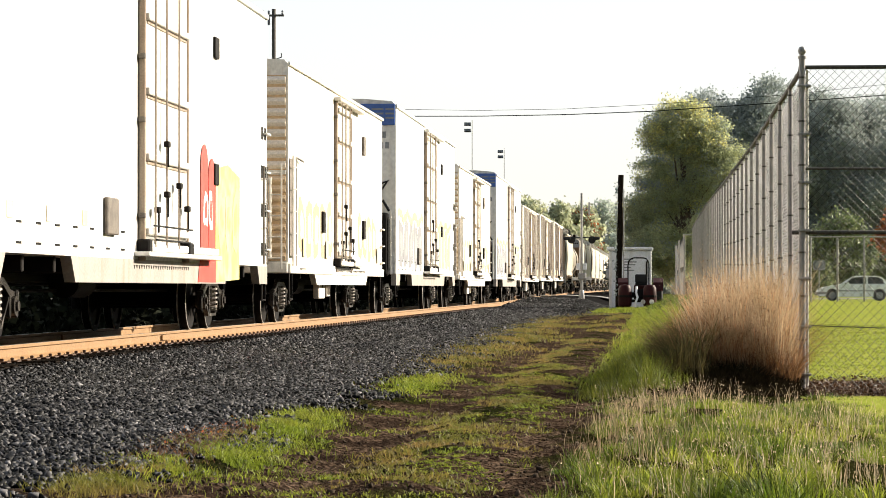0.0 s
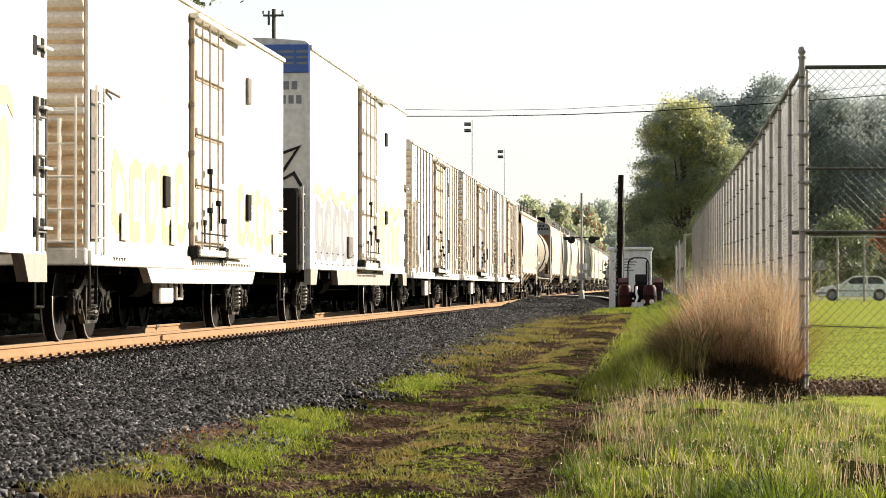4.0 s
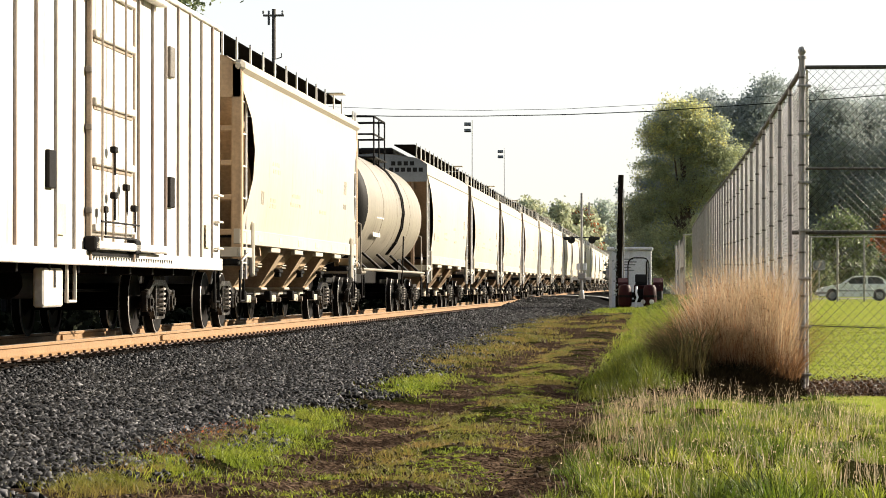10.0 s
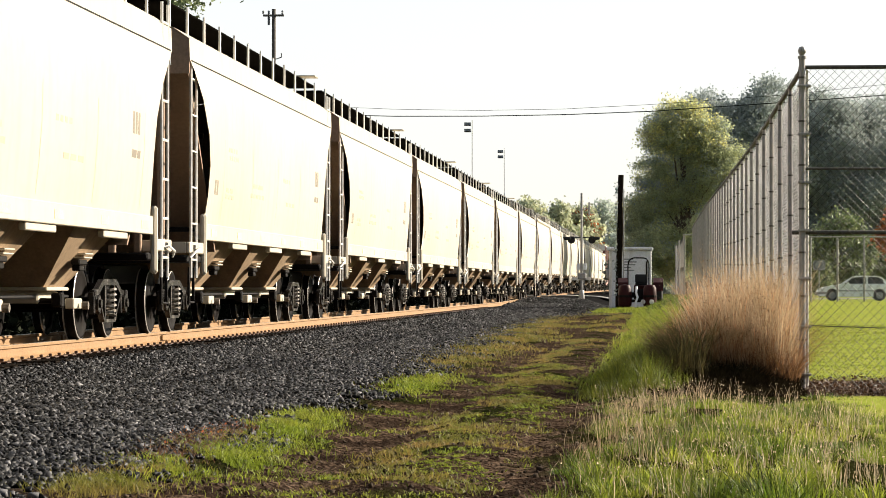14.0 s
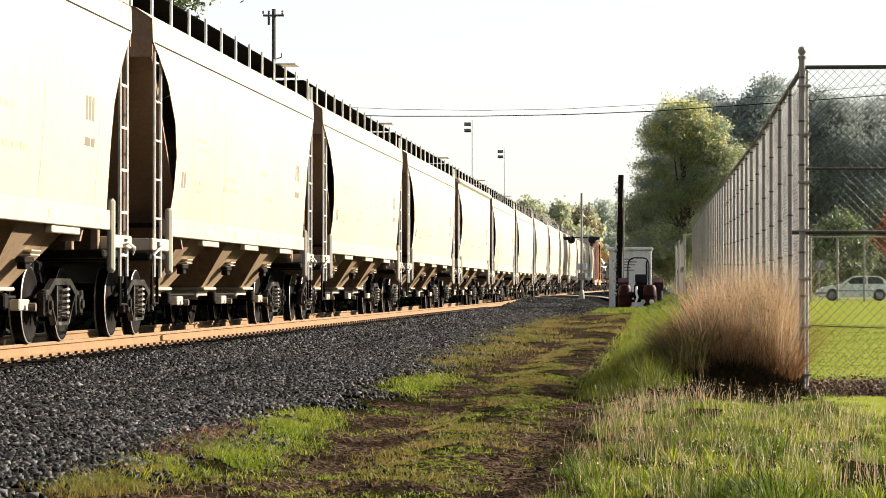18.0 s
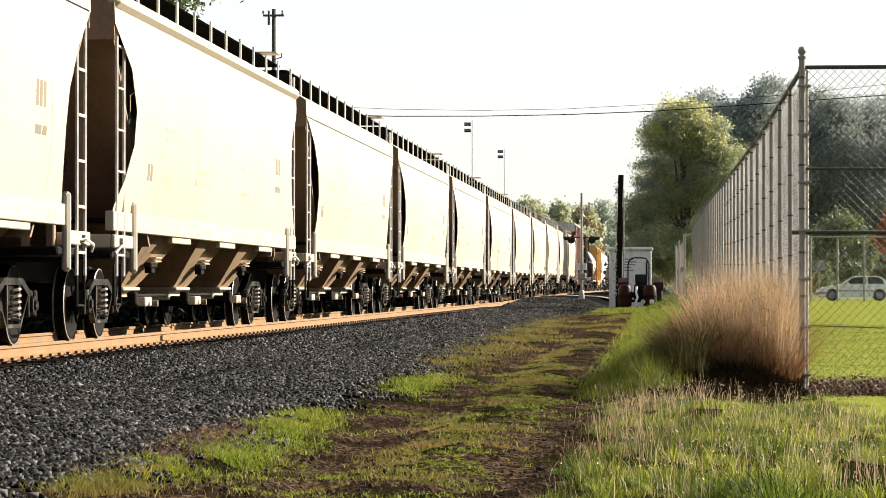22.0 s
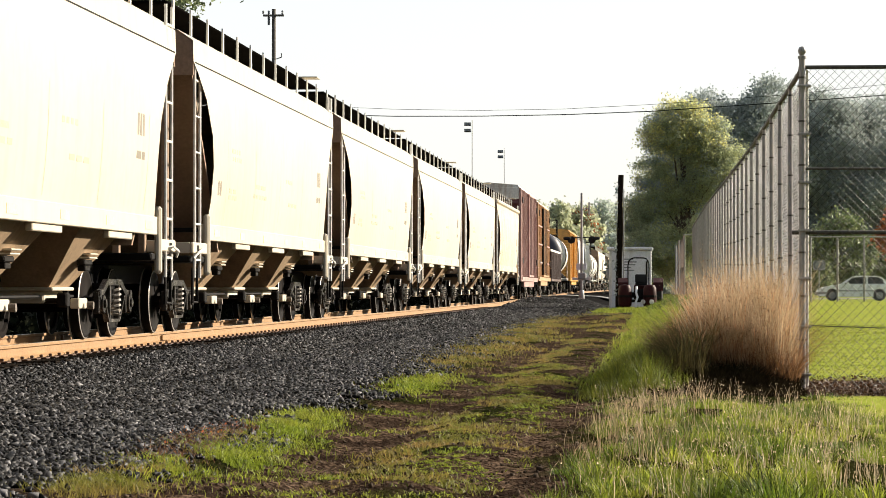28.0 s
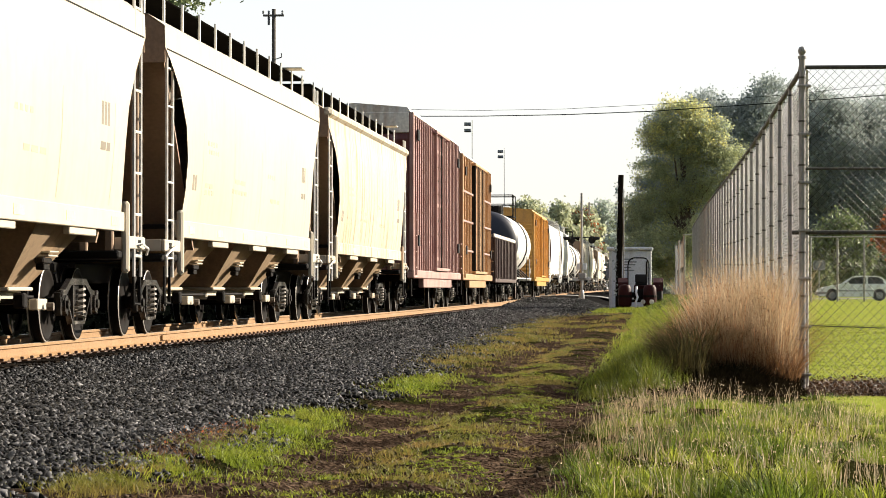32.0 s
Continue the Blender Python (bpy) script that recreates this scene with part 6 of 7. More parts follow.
    for k in range(12):
        x = 8.0 + 1.42 * k
        part("fence_post", Shape().tube((x, 152, ground_z(x, 152) - 0.1), (x, 152, 3.4), 0.055, 8), GALV, t)
    part("top_rail", Shape().tube((7.6, 152, 3.38), (24, 152, 3.38), 0.035, 8), GALV, t)
    me = wire_mesh("chain_link_mesh", 16, 3.3, 0.2, 0.002, lambda a, u, o: (8.0 + a, 152 + o, 0.0 + u))
    tagged(part("chain_link_mesh", me, None, t), kind="stuff")


MESH_ZINC = surface("mesh_wire_zinc", (0.6, 0.59, 0.59), 0.45, 0.2, second=(0.36, 0.34, 0.33), size=0.6, grain=0.2)
POST_STEEL = surface("fence_post_zinc", (0.27, 0.255, 0.25), 0.55, 0.15, second=(0.17, 0.155, 0.145), size=0.5, grain=0.2, stretch=(1, 1, 0.3))
PANEL_WIRE = surface("dull_wire", (0.075, 0.075, 0.07), 0.6, 0.2, second=(0.12, 0.11, 0.1), size=0.3)
DULL_STEEL = surface("weathered_steel", (0.06, 0.055, 0.05), 0.65, 0.2, second=(0.09, 0.078, 0.065), size=0.4)
build_fence()


# ---- trees ----
BARK = surface("bark", (0.07, 0.05, 0.036), 0.9, second=(0.12, 0.09, 0.07), size=0.4, stretch=(1, 1, 0.25), bump=0.6)
# maple green is lightened and greyed to carry some distance haze
LEAF_MAPLE = leaf_surface("maple_leaves", (0.33, 0.37, 0.23), (0.45, 0.45, 0.23), 0.6, 0.3)
LEAF_YELLOW = leaf_surface("yellow_leaves", (0.53, 0.52, 0.22), (0.6, 0.54, 0.2), 0.6, 0.3)
# distance haze is put into these greyed, lightened leaf colours
LEAF_HAZY_DARK = leaf_surface("haze_grey_leaves", (0.29, 0.33, 0.315), (0.37, 0.4, 0.365), 0.45, 0.22, 0.8, 0.05)
# a darker copy: the shade below the crowns put into the leaves
LEAF_UNDER_SHADE = leaf_surface("undergrowth_shade_leaves", (0.13, 0.155, 0.145), (0.17, 0.195, 0.175), 0.3, 0.3, 0.8, 0.05)
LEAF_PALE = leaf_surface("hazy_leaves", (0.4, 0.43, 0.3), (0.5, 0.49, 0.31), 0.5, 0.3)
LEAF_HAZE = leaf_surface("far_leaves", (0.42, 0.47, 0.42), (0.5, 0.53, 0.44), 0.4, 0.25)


def tree(x, y, h, lobes, leaves, leaf, material, seed, label, clump=0.55, extra=None, stray=0.08):
    """A tapered trunk with limbs, and a crown of leaf clumps gathered in uneven lobes (x, y, z, radius, height share)."""
    rng = np.random.default_rng(seed)
    z0 = ground_z(x, y)
    t = thing("tree", label, "tree", pose(x, y, z0))
    r = h * 0.022
    s = Shape().tube((0, 0, -0.3), (0.1, 0, h * 0.35), r, 10, r * 0.75).tube((0.1, 0, h * 0.34), (-0.1, 0.1, h * 0.7), r * 0.75, 8, r * 0.3)
    part("trunk", s, BARK, t, "brown tapered trunk")
    pts, sizes = [], []
    for lx, ly, lz, lr, lh in lobes:
        part("limb", Shape().tube((0, 0, h * rng.uniform(0.25, 0.45)), (lx * 0.8, ly * 0.8, lz), r * 0.4, 6, r * 0.1), BARK, t)
        n = int(26 * lr * lr) + 6
        d = rng.normal(size=(n, 3))
        d /= np.linalg.norm(d, axis=1)[:, None]
        rad = rng.uniform(0.35, 1.08, n) ** 0.6
        pts.append(np.array([lx, ly, lz]) + d * rad[:, None] * np.array([lr, lr, lr * lh]))
        sizes.append(np.full(n, clump * rng.uniform(0.7, 1.3)))
    c, cs = np.concatenate(pts), np.concatenate(sizes)
    k = rng.integers(0, len(c), leaves)
    spread = rng.normal(size=(leaves, 3))
    spread *= np.where(rng.uniform(0, 1, leaves) < stray, 1.0, rng.uniform(0, 1, leaves) ** 0.4 * 1.3 / np.linalg.norm(spread, axis=1))[:, None]
    p = c[k] + spread * cs[k][:, None] * np.array([1, 1, 0.7])
    quad = np.array([(-0.5, 0, 0), (0, -0.32, 0.08), (0.55, 0, 0), (0, 0.32, 0.08)])
    v = np.einsum("nij,kj->nki", rotations(leaves, rng), quad) * (leaf * rng.uniform(0.6, 1.3, leaves))[:, None, None] + p[:, None]
    q = np.arange(leaves * 4).reshape(-1, 4)
    me = array_mesh("crown", v.reshape(-1, 3), q, material)
    if extra:
        me.materials.append(extra[0])
        near = (rng.uniform(0, 1, len(c)) < extra[1]).astype(np.int32)
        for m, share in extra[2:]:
            # this colour gathers towards the crown's top and left side
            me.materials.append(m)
            upper_left = (c[:, 2] / h - 0.55) * 1.6 - c[:, 0] / h * 0.8 + rng.normal(0, 0.3, len(c)) > 1 - 2 * share
            near[upper_left] = len(me.materials) - 1
        me.polygons.foreach_set("material_index", near[k])
    tagged(part("crown", me, None, t, "crown of many small leaves"), kind="stuff")
    return t


def lobe_set(seed, n, width, z0, z1, r0, r1, depth=0.7):
    rnd = random.Random(seed)
    out = []
    for i in range(n):
        f = (i + 0.5) / n
        z = z0 + (z1 - z0) * f
        w = width * math.sin(math.pi * min(0.97, 0.25 + 0.72 * f)) ** 0.7
        out.append((rnd.uniform(-w, w), rnd.uniform(-w, w) * depth, z, rnd.uniform(r0, r1), rnd.uniform(0.7, 1.0)))
    return out


def build_trees():
    def at(px, d):
        return (px - 1170) * d / 4985
    tree(at(1212, 200), 200, 14.0, lobe_set(1, 16, 2.9, 1.8, 12.4, 1.4, 2.2) + [(0, 0, 12.3, 1.6, 0.9), (1.6, 0, 11.6, 1.5, 0.9), (-2.7, 0, 6, 1.4, 0.9), (-2.4, 0, 8.6, 1.4, 0.9), (3.2, 0, 6.5, 1.5, 1.0), (3.2, 0, 9.2, 1.5, 1.0), (-2.2, 0, 3.4, 1.5, 1.0)], 150000, 0.15, LEAF_MAPLE, 61, "broad maple tree, yellower towards the top and left", extra=(LEAF_HAZY_DARK, 0.12, (LEAF_YELLOW, 0.2)))
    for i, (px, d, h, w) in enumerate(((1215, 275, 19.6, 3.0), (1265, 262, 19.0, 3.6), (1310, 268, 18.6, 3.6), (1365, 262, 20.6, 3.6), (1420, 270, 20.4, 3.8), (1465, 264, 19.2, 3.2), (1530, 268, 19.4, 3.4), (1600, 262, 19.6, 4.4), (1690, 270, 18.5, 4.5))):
        tree(at(px, d), d, h, lobe_set(70 + i, 15, w, 2.0, h - 1.6, 1.7, 2.8), 42000, 0.26, LEAF_HAZY_DARK, 80 + i, "tall dark tree with distance haze in its leaf colour", 0.75, stray=0.06)
    for i, (px, d, h, w) in enumerate(((1395, 215, 5.5, 2.6), (1470, 220, 6.5, 3.0), (1535, 225, 5.2, 2.4))):
        tree(at(px, d), d, h, lobe_set(95 + i, 8, w, 0.9, h - 1.0, 0.9, 1.5), 7000, 0.3, LEAF_GREEN, 100 + i, "low green tree at the edge of the wood")
    tree(at(1572, 205), 205, 6.4, lobe_set(111, 7, 1.1, 3.4, 5.8, 0.6, 1.0), 4000, 0.22, LEAF_RED, 112, "small tree with red autumn leaves")
    # the row beyond the crossing, with haze put into the leaf colours
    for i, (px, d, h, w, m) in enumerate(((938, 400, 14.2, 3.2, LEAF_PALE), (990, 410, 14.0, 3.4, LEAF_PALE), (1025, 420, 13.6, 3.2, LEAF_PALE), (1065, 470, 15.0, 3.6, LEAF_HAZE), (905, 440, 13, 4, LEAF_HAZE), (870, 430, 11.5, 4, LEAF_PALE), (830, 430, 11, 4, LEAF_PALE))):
        tree(at(px, d), d, h, lobe_set(120 + i, 11, w, 3.0, h - 1.2, 1.3, 2.3), 7500, 0.55, m, 130 + i, "distant tree with haze put into its pale leaf colour", 0.7, extra=(LEAF_RED, 0.12) if i == 2 else None)
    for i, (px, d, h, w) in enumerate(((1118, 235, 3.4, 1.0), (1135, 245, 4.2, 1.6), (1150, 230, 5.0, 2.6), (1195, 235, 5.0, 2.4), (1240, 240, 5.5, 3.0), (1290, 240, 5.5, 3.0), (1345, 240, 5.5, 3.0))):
        tree(at(px, d), d, h, lobe_set(140 + i, 7, w, 0.6, h - 0.8, 0.9, 1.6), 6000, 0.35, LEAF_UNDER_SHADE, 150 + i, "undergrowth with the shade below the trees in its leaf colour")
    # a tree behind the train, of which low twigs show
    tree(at(345, 104) - 3.5, 104, 17.0, lobe_set(161, 12, 3.6, 11.4, 16.0, 1.0, 1.7), 16000, 0.2, LEAF_GREEN, 162, "tall leafy tree behind the track", 0.5)


build_trees()


def build_hedge():
    """Scrub on the far side of the track, near-black for shade under cars."""
    rng = np.random.default_rng(181)
    n = 110000
    y = 10 + 410 * rng.uniform(0, 1, n) ** 1.5
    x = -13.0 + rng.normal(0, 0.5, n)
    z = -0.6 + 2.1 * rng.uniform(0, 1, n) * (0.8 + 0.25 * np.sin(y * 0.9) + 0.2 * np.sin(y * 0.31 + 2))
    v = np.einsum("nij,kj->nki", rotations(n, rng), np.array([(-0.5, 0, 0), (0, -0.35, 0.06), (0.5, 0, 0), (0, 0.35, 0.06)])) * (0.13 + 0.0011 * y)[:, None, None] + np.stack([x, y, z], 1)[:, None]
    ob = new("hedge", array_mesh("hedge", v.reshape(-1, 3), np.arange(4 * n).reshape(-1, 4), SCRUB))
    tagged(ob, "scrub hedge beyond the track with shade put into its leaves", "hedge", kind="stuff")


build_hedge()


def build_blocking_woods():
    """Unseen woods added behind the camera and both sides to block sky light."""
    rng = np.random.default_rng(191)
    n = 52000
    k = rng.integers(0, 3, n)
    a = rng.uniform(0, 1, n)
    deep = rng.uniform(0, 7, n)
    x = np.where(k == 0, 48 + deep, np.where(k == 1, -46 - deep, -50 + 104 * a))
    y = np.where(k == 0, -50 + 200 * a, np.where(k == 1, -50 + 330 * a, -48 - deep))
    top = 18.5 + 2.0 * np.sin(0.21 * (x + y)) + 1.3 * np.sin(0.53 * (x - y) + 1)
    z = -0.6 + top * rng.uniform(0, 1, n)
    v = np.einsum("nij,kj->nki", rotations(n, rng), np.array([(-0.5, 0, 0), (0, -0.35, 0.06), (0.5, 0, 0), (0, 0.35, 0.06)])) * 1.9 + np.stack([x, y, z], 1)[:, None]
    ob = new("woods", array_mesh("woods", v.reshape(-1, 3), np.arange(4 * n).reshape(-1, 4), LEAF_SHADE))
    tagged(ob, "unseen dark woods added to block low sky light", "woods", kind="stuff")


build_blocking_woods()


# ---- poles and wires ----
# timber greyed in its base colour for the haze in between
POLE_GREY = surface("haze_grey_pole_timber", (0.1, 0.09, 0.08), 0.9, second=(0.16, 0.145, 0.13), size=0.5, stretch=(1, 1, 0.2), bump=0.3)
PALE_STEEL = surface("pale_pole_steel", (0.6, 0.6, 0.6), 0.5, second=(0.5, 0.5, 0.5), size=0.6)
LAMP_GREY = surface("grey_lamp_housing", (0.16, 0.16, 0.17), 0.6, size=0.4)

def build_poles():
    def spot(px, py, d):
        return (px - 1170) * d / 4985, d, 0.655 + (510 - py) * d / 4985
    x, y, z = spot(481, 12, 110)
    t = thing("utility_pole", "brown timber utility pole with a crossarm and insulators", "pole", pose(x, y, 0))
    part("pole", Shape().tube((0, 0, -0.8), (0, 0, z), 0.1, 10, 0.075), POLE_GREY, t)
    part("crossarm", Shape().cbox(-0.42, -0.05, z - 0.29, 0.4, 0.05, z - 0.21, 0.01), POLE_GREY, t)
    for k in (-0.42, -0.2, 0.34):
        part("insulator", Shape().lathe([(0, 0.02), (0.02, 0.05), (0.06, 0.03), (0.1, 0.055), (0.15, 0.02)], (k, 0, z - 0.2), (0, 0, 1), 8), GREY_PAINT, t, "grey porcelain insulator", True)
    part("cutout", Shape().tube((-0.2, 0, z - 0.62), (-0.2, 0, z - 0.3), 0.05, 8), LAMP_GREY, t)
    part("cable_bracket", Shape().path([(0, 0, z - 2.0), (0.3, 0, z - 1.9), (0.3, 0, z - 1.75)], 0.02), DARK_STEEL, t)
    for px, py, d in ((836, 212, 222), (893, 262, 266)):
        x, y, z = spot(px, py, d)
        t = thing("floodlight_pole", "slender steel floodlight pole with two lamp heads", "street lamp", pose(x, y, 0), group="floodlight poles")
        part("pole", Shape().tube((0, 0, -0.6), (0, 0, z), 0.05, 8, 0.035), PALE_STEEL, t)
        for k in (0.25, 0.75):
            h = part("lamp_head", Shape().side([(-0.2, z - k - 0.16), (0.2, z - k - 0.2), (0.24, z - k), (-0.2, z - k + 0.06)], -0.62, -0.1), LAMP_GREY, t, "dark grey floodlight housing")
            part("lamp_glass", Shape().cbox(-0.6, -0.23, z - k - 0.13, -0.12, -0.202, z - k + 0.03, 0.01), GREY_PAINT, h)
    # wires over the track
    for name, pts, r in (("upper", ((560, 186), (700, 192), (850, 195), (1000, 193), (1150, 186), (1390, 170), (1568, 152), (1800, 125)), 0.007), ("lower", ((560, 201), (700, 204.5), (850, 205), (1000, 203), (1150, 198), (1390, 183), (1568, 171), (1800, 150)), 0.016)):
        single("overhead_wire", Shape().path([spot(px, py, 96) for px, py in pts], r, 5), BLACK_PAINT, "sagging black overhead wire above the lane", "wire", group="overhead wires")
    # the bare dark post by the hut
    x, y, z = spot(1097, 310, 118)
    g = ground_z(x, y)
    t = thing("timber_post", "dark weathered timber post with ivy and a pale conduit", "post", pose(x, y, g))
    rings = []
    rnd = random.Random(5)
    for i in range(15):
        f = i / 14
        rr = 0.15 - 0.035 * f
        cx = -0.05 + 0.1 * f
        rings.append([(cx + rr * math.cos(a) * rnd.uniform(0.8, 1.1), rr * math.sin(a), -0.2 + f * (z - g + 0.2)) for a in [2 * math.pi * k / 9 for k in range(9)]])
    part("post", Shape().skin(rings), TIMBER, t, "cracked dark timber")
    part("conduit", Shape().tube((0.17, -0.05, 0.0), (0.18, -0.05, z - g - 0.6), 0.025, 6), GALV, t, "pale conduit up the side")
    rng = np.random.default_rng(171)
    n = 260
    p = np.stack([rng.normal(-0.13, 0.05, n), rng.normal(-0.05, 0.08, n), rng.uniform(0.6, z - g - 0.3, n)], 1)
    v = np.einsum("nij,kj->nki", rotations(n, rng), np.array([(-0.5, 0, 0), (0, -0.3, 0), (0.5, 0, 0), (0, 0.3, 0)])) * 0.12 + p[:, None]
    tagged(part("ivy", array_mesh("ivy", v.reshape(-1, 3), np.arange(4 * n).reshape(-1, 4), LEAF_HAZY_DARK), None, t, "ragged climbing ivy"), kind="stuff")


build_poles()


# ---- by the crossing ----
SHED_WHITE = surface("hut_paint", (0.74, 0.75, 0.78), 0.55, second=(0.62, 0.63, 0.65), size=0.9, stain=(0.3, 0.27, 0.22), stain_amount=0.3)
RED_PAINT = surface("tractor_red", (0.035, 0.004, 0.004), 0.5, second=(0.02, 0.004, 0.004), size=0.25, spec=0.15)
RUBBER = surface("rubber", (0.025, 0.024, 0.024), 0.85, size=0.3)


def build_hut():
    y0 = 121.5
    x0, x1 = -2.22, -0.42
    g = ground_z(-1.3, y0 + 0.7)
    t = thing("equipment_hut", "small white metal signal equipment hut with a flat roof", "hut", pose(0, y0, g))
    h = 2.42 - g
    part("walls", Shape().cbox(x0, 0.0, -0.1, x1, 1.9, h - 0.14, 0.02), SHED_WHITE, t)
    part("roof", Shape().cbox(x0 - 0.12, -0.14, h - 0.14, x1 + 0.08, 2.04, h, 0.03), SHED_WHITE, t, "overhanging flat white roof")
    d = part("door", Shape().cbox(x0 + 0.5, -0.03, 0.05, x1 - 0.15, -0.002, h - 0.3, 0.01), SHED_WHITE, t, "flush white door")
    part("door_handle", Shape().tube((x1 - 0.3, -0.07, 1.1), (x1 - 0.3, -0.07, 1.3), 0.02, 6), DARK_STEEL, d)
    for k, w in enumerate((0.4, 0.55, 0.5, 0.3, 0.45)):
        part("lettering", Shape().box(x0 + 0.62, -0.036, h - 0.55 - 0.12 * k, x0 + 0.62 + w, -0.031, h - 0.5 - 0.12 * k), GREY_PAINT, t)
    part("corner_trim", Shape().cbox(x0 - 0.015, -0.02, -0.1, x0 + 0.1, 0.1, h - 0.15, 0.01), WHITE, t)
    part("meter_box", Shape().cbox(x0 - 0.15, 0.5, 1.3, x0 - 0.002, 0.8, 1.7, 0.02), GREY_PAINT, t)


build_hut()


def build_tractor():
    x, y = -0.82, 116.5
    t = thing("tractor", "dark red tractor with a roll bar parked by the hut", "tractor", pose(x, y, ground_z(x, y)))
    part("hood", Shape().cbox(-0.3, 0.5, 0.55, 0.3, 2.2, 1.1, 0.12), RED_PAINT, t, "dull red engine hood")
    part("rear_axle", Shape().tube((-0.7, 0.2, 0.6), (0.7, 0.2, 0.6), 0.12, 10).cbox(-0.3, -0.1, 0.4, 0.3, 0.7, 0.85, 0.05), DARK_STEEL, t)
    for sx in (-0.72, 0.72):
        w = part("rear_wheel", Shape().lathe([(-0.17, 0.3), (-0.17, 0.52), (-0.12, 0.6), (0.12, 0.6), (0.17, 0.52), (0.17, 0.3)], (0, 0, 0), (1, 0, 0), 24), RUBBER, t, "black lugged tyre", True, at=pose(sx, 0.2, 0.6))
        part("wheel_rim", Shape().lathe([(-0.1, 0.0), (-0.1, 0.2), (-0.15, 0.3), (0.15, 0.3), (0.1, 0.2), (0.1, 0.0)], (0, 0, 0), (1, 0, 0), 20), RED_PAINT, w)
        part("fender", Shape().side([(-0.5, 0.75), (-0.4, 1.12), (0.0, 1.3), (0.5, 1.26), (0.8, 1.0), (0.75, 0.96), (0.45, 1.2), (0.0, 1.24), (-0.34, 1.08), (-0.44, 0.75)], sx - 0.22, sx + 0.18), RED_PAINT, t, "dull red mudguard")
        part("front_wheel", Shape().lathe([(-0.09, 0.15), (-0.09, 0.3), (0.09, 0.3), (0.09, 0.15)], (0, 0, 0), (1, 0, 0), 18), RUBBER, t, "", True, at=pose(sx * 0.8, 1.95, 0.32))
        part("tail_lamp", Shape().lathe([(0, 0.0), (0.01, 0.09), (0.05, 0.1), (0.06, 0.0)], (0.26 + sx * 0.25, -0.9, 0.32), (0, 1, 0), 10), WHITE, t, "round pale lamp")
    for sx in (0.36, -0.66):
        drum = part("implement_drum", Shape().lathe([(-0.02, 0.0), (0.0, 0.22), (0.05, 0.27), (0.4, 0.29), (0.75, 0.27), (0.88, 0.2), (0.92, 0.0)], (sx, -0.55, 0.12), (0, 0, 1), 18), RED_PAINT, t, "dark red rounded implement housing", True)
        part("drum_band", Shape().lathe([(0.0, 0.295), (0.05, 0.3), (0.1, 0.295)], (sx, -0.55, 0.5), (0, 0, 1), 18), DARK_STEEL, drum)
    part("implement_frame", Shape().cbox(-1.0, -0.5, 0.3, 0.9, -0.36, 0.42, 0.03), DARK_STEEL, t)
    part("seat", Shape().cbox(-0.25, -0.05, 1.0, 0.25, 0.35, 1.12, 0.04).cbox(-0.25, -0.15, 1.1, 0.25, -0.05, 1.45, 0.04), BLACK_PAINT, t, "black seat")
    part("steering_wheel", Shape().lathe([(0, 0.17), (0.02, 0.19), (0.04, 0.17)], (0, 0.75, 1.35), (0, -0.4, 1), 16), BLACK_PAINT, t)
    part("roll_bar", Shape().path([(-0.54, -0.1, 0.9), (-0.54, -0.1, 1.85), (-0.5, -0.1, 2.0), (-0.4, -0.1, 2.1), (-0.28, -0.1, 2.13), (0.08, -0.1, 2.13), (0.2, -0.1, 2.1), (0.28, -0.1, 2.0), (0.32, -0.1, 1.85), (0.32, -0.1, 0.9)], 0.028, 8), DARK_STEEL, t, "dark arched roll bar")
    part("exhaust", Shape().tube((0.22, 1.2, 1.1), (0.22, 1.2, 2.0), 0.04, 8), DARK_STEEL, t)
    part("drawbar", Shape().path([(-0.22, -0.95, 0.0), (-0.2, -0.95, 0.35), (-0.14, -0.9, 0.5), (-0.2, -0.85, 0.7), (-0.18, -0.7, 0.95)], 0.045, 6), SHED_WHITE, t, "pale upright hitch arm")


build_tractor()


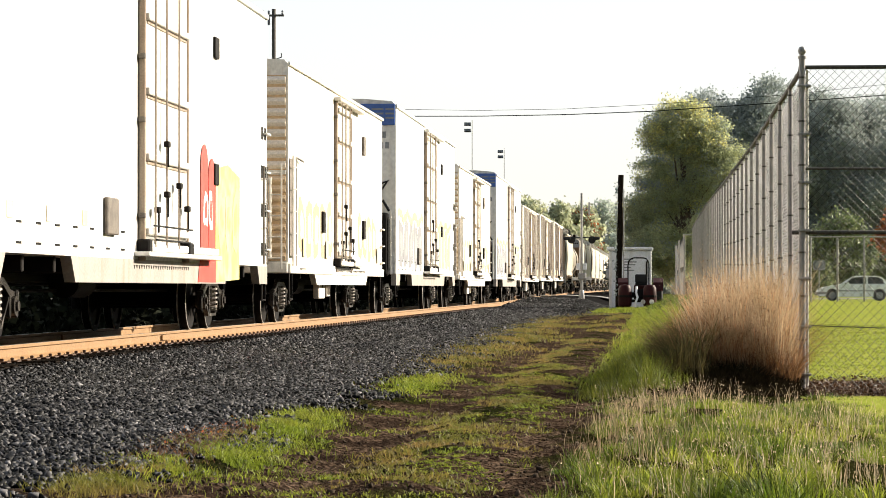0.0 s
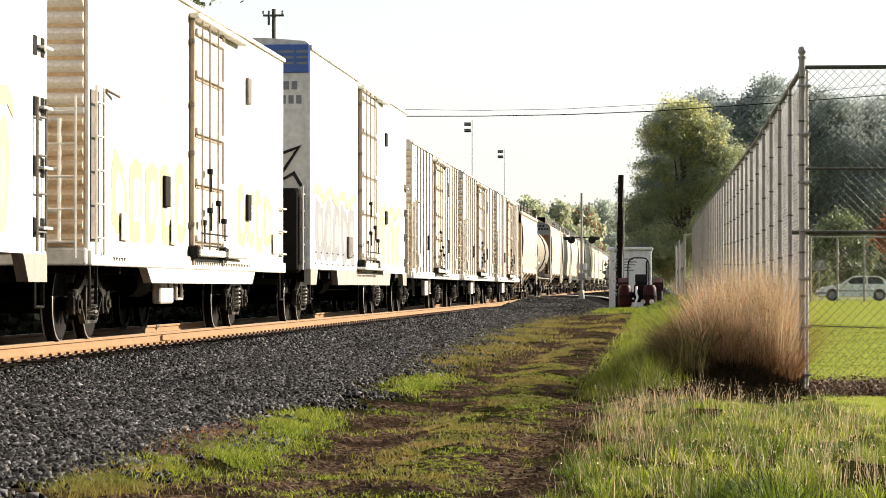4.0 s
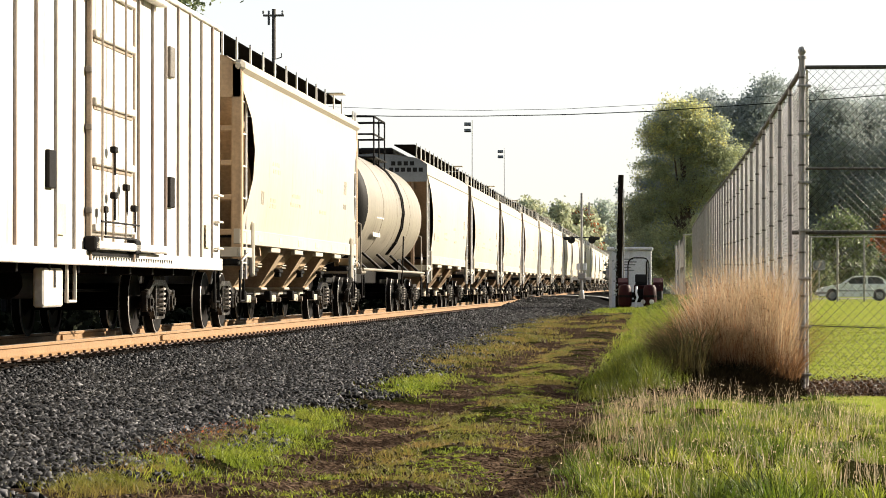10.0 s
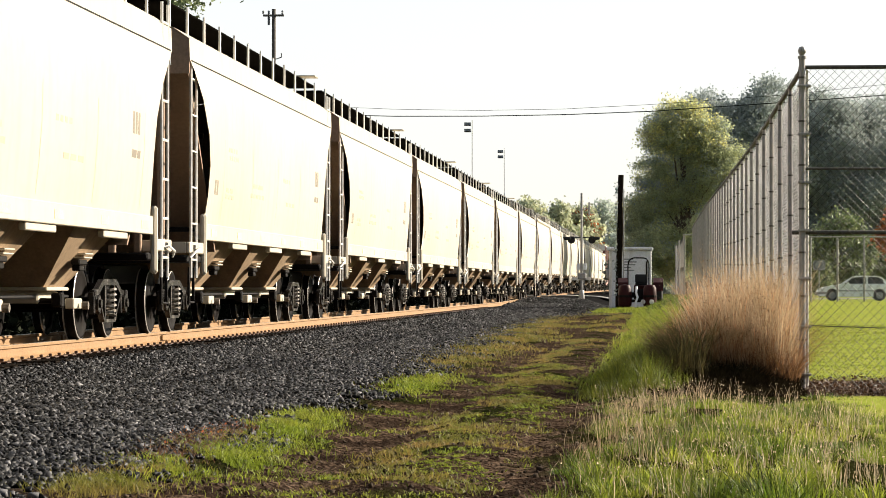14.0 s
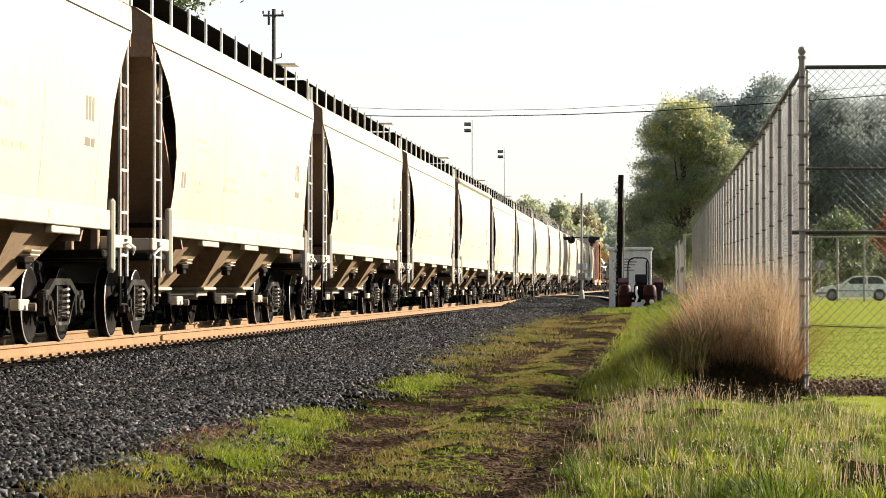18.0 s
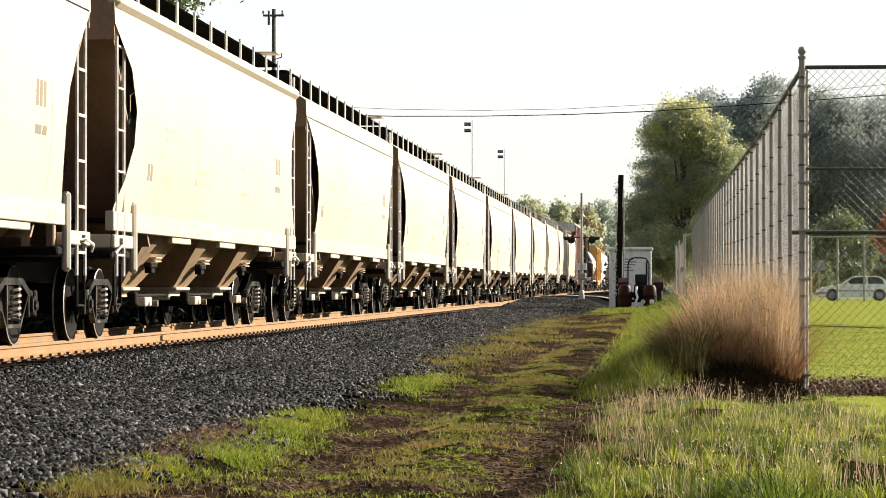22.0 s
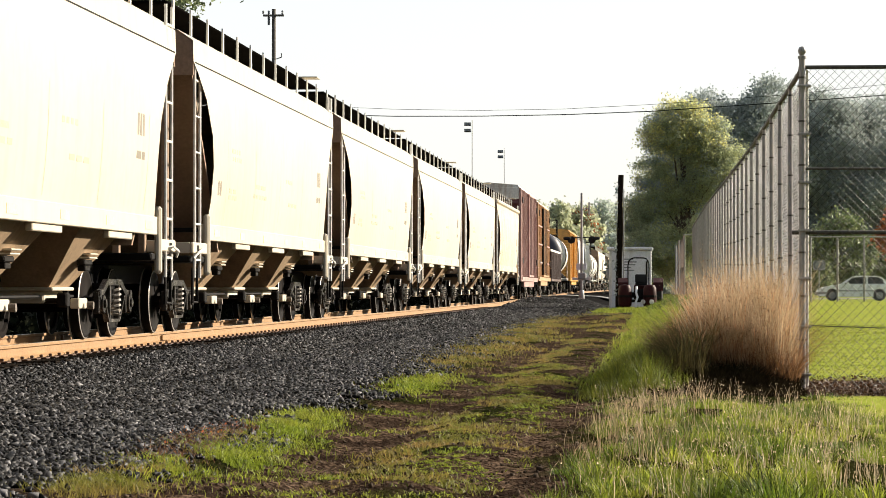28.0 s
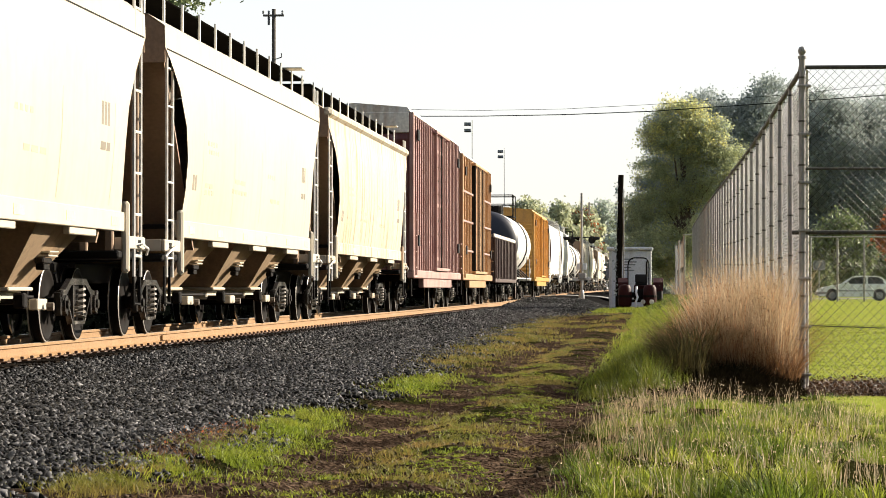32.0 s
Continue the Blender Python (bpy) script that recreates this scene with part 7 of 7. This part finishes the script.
def build_signal():
    d = 150.0
    x = (1030 - 1170) * d / 4985
    g = 0.2
    t = thing("crossing_signal", "grey level crossing signal mast with black hooded lamps", "signal", pose(x, d, g))
    top = 0.655 + (510 - 342) * d / 4985 - g
    part("mast", Shape().tube((0, 0, -0.4), (0, 0, top), 0.085, 10, 0.06), GALV, t, "grey steel mast", True)
    part("mast_base", Shape().lathe([(-0.3, 0.16), (0.0, 0.16), (0.3, 0.12), (0.35, 0.09)], (0, 0, 0), (0, 0, 1), 12), GALV, t, "", True)
    zl = 0.655 + (510 - 425) * d / 4985 - g
    part("lamp_arm", Shape().tube((-0.75, 0, zl + 0.12), (0.7, 0, zl + 0.12), 0.03, 8), BLACK_PAINT, t)
    for sx in (-0.55, 0.55):
        a = part("signal_lamp", Shape().tube((sx, 0, zl), (sx, 0.08, zl), 0.2, 16), BLACK_PAINT, t, "round black lamp with a long hood")
        part("lamp_hood", Shape().cbox(sx - 0.42 if sx < 0 else sx, -0.16, zl, sx if sx < 0 else sx + 0.42, 0.16, zl + 0.17, 0.05), BLACK_PAINT, a)
    part("sign_board", Shape().cbox(-0.28, -0.03, zl - 1.6, 0.28, 0.03, zl - 1.25, 0.02), SHED_WHITE, t, "pale grey sign back")
    part("gate_arm_mechanism", Shape().cbox(-0.2, -0.2, zl - 2.1, 0.24, 0.2, zl - 1.75, 0.04), GALV, t, "grey barrier mechanism box")
    part("counterweight", Shape().cbox(-0.5, -0.1, zl - 2.15, 0.5, -0.05, zl - 2.0, 0.01), WHITE, t)
    part("mast_bracket", Shape().tube((-0.1, 0, top - 0.9), (0.4, 0, top - 0.8), 0.03, 6).tube((0.4, 0, top - 1.2), (0.4, 0, top - 0.5), 0.05, 8), GALV, t)


build_signal()


def build_road():
    ys = (174.0, 186.0)
    v, f = [], []
    xs = [x for x in range(-60, 81, 2)]
    for x in xs:
        z = max(ground_z(x, 174), ground_z(x, 180), ground_z(x, 186)) + 0.03
        if -10.5 < x < -6:
            z = track_rise(180) - 0.01
        for y in ys:
            v.append((x, y, z))
    for i in range(len(xs) - 1):
        f.append((2 * i, 2 * i + 2, 2 * i + 3, 2 * i + 1))
    s = Shape().add(v, f)
    single("road", s, ASPHALT, "worn pale grey asphalt road crossing the track", "road", kind="structure")


ASPHALT = surface("asphalt", (0.16, 0.155, 0.15), 0.85, second=(0.22, 0.21, 0.2), size=1.2, grain=0.25, bump=0.2)
CAR_WHITE = surface("car_paint", (0.84, 0.87, 0.92), 0.3, second=(0.78, 0.81, 0.86), size=1.5, grain=0.03)
GLASS_DARK = surface("dark_window_glass", (0.02, 0.025, 0.03), 0.08, size=1.0, grain=0.02)
build_road()


def build_car():
    x, y = (1444 - 1170) * 159 / 4985, 159.0
    t = thing("car", "white compact hatchback parked by the road beyond the lawn", "car", pose(x, y, ground_z(x + 2, y)))
    L = 4.25
    low = [(0.05, 0.28), (0.62, 0.22), (3.6, 0.22), (4.2, 0.3), (4.25, 0.72), (4.15, 0.88), (3.9, 0.9), (1.45, 0.92), (0.75, 0.84), (0.12, 0.7), (0.0, 0.5)]
    cabin = [(1.25, 0.9), (1.95, 1.34), (2.2, 1.4), (3.2, 1.4), (3.55, 1.34), (4.1, 0.9)]

    def slab(outline, y0, y1, inset):
        n = len(outline)
        v = [(a, y0 + inset, b) for a, b in outline] + [(a, y1 - inset, b) for a, b in outline]
        return Shape().add(v, [tuple(range(n)), tuple(range(2 * n - 1, n - 1, -1))] + [((i + 1) % n, i, n + i, n + (i + 1) % n) for i in range(n)])
    part("body", slab(low, 0, 1.64, 0), CAR_WHITE, t, "white painted lower body")
    part("cabin", slab(cabin, 0, 1.64, 0.12), CAR_WHITE, t, "white roof and pillars")
    for a in ([(1.5, 0.95), (2.02, 1.3), (2.72, 1.33), (2.72, 0.95)], [(2.82, 0.95), (2.82, 1.33), (3.3, 1.33), (3.62, 1.2), (3.72, 0.95)]):
        n = len(a)
        part("side_window", Shape().add([(p, 0.112, q) for p, q in a] + [(p, 0.118, q) for p, q in a], [tuple(range(n - 1, -1, -1)), tuple(range(n, 2 * n))]), GLASS_DARK, t, "dark side glass")
    part("windscreen", Shape().add([(1.3, 0.2, 0.95), (1.93, 0.2, 1.345), (1.93, 1.44, 1.345), (1.3, 1.44, 0.95)], [(0, 1, 2, 3)]), GLASS_DARK, t)
    for wx in (0.82, 3.45):
        w = part("wheel", Shape().lathe([(-0.1, 0.2), (-0.1, 0.28), (-0.07, 0.3), (0.1, 0.3), (0.1, 0.2)], (0, 0, 0), (0, 1, 0), 20), RUBBER, t, "black tyre", True, at=pose(wx, 0.08, 0.3))
        part("hubcap", Shape().lathe([(-0.105, 0.0), (-0.11, 0.1), (-0.1, 0.2)], (0, 0, 0), (0, 1, 0), 16), GREY_PAINT, w, "grey hubcap")
        part("wheel_arch", Shape().tube((wx, -0.004, 0.33), (wx, 0.1, 0.33), 0.35, 18), RUBBER, t)
        part("wheel", Shape().lathe([(-0.1, 0.2), (-0.1, 0.28), (0.1, 0.28), (0.1, 0.2)], (0, 0, 0), (0, 1, 0), 16), RUBBER, t, "", True, at=pose(wx, 1.52, 0.3))
    part("bumper", Shape().cbox(-0.06, -0.01, 0.34, 0.6, 1.65, 0.5, 0.03), GREY_PAINT, t)
    part("bumper", Shape().cbox(3.9, -0.01, 0.36, 4.31, 1.65, 0.52, 0.03), GREY_PAINT, t)
    part("side_moulding", Shape().cbox(1.15, -0.02, 0.52, 3.1, -0.002, 0.58, 0.005), GREY_PAINT, t)
    part("headlamp", Shape().cbox(0.02, 0.02, 0.58, 0.2, 0.35, 0.7, 0.02), GREY_PAINT, t)
    part("door_mirror", Shape().cbox(1.6, -0.14, 0.92, 1.75, 0.1, 1.05, 0.02), CAR_WHITE, t)


build_car()


def build_sign():
    d = 165.0
    x = (1447 - 1170) * d / 4985
    t = thing("road_sign", "pale rounded road sign seen from behind on a thin post", "sign", pose(x, d, ground_z(x, d)))
    part("post", Shape().tube((0, 0, -0.1), (0, 0, 2.4), 0.035, 8), GALV, t)
    part("sign_plate", Shape().cbox(-0.36, -0.02, 1.75, 0.36, 0.02, 2.35, 0.1), GREY_PAINT, t, "grey back of a sign plate")


build_sign()


# ---- what moves ----
def travelled(t):
    """Metres that the train has gone after t seconds; it slows a little."""
    u = t / 32
    return 1.006 * t * (15.204 - 0.6407 * u - 0.0643 * u * u + 0.3163 * u ** 3 - 0.1001 * u ** 4)


def motions():
    for car, s in TRAIN:
        y0 = 1.006 * s - 0.511
        walk(car, [(float(t), pose(TRACK_X, y0 - travelled(t), track_rise(y0 + 8 - travelled(t)))) for t in range(33)])
    # every wheelset rolls with the train; those alike share one turning
    lead = {}
    for ob in scene.objects:
        if ob.name.split(".")[0] == "wheelset":
            side = 1 if ob.location.y > 0 else -1
            if side not in lead:
                lead[side] = ob
                walk(ob, [(k / FPS, pose(0, side * 0.89, 0.457, math.degrees(travelled(k / FPS) / 0.457))) for k in range(32 * FPS + 1)])
            else:
                ob.rotation_mode = "QUATERNION"
                act = lead[side].animation_data
                ob.animation_data_create().action = act.action
                ob.animation_data.action_slot = act.action_slot


motions()
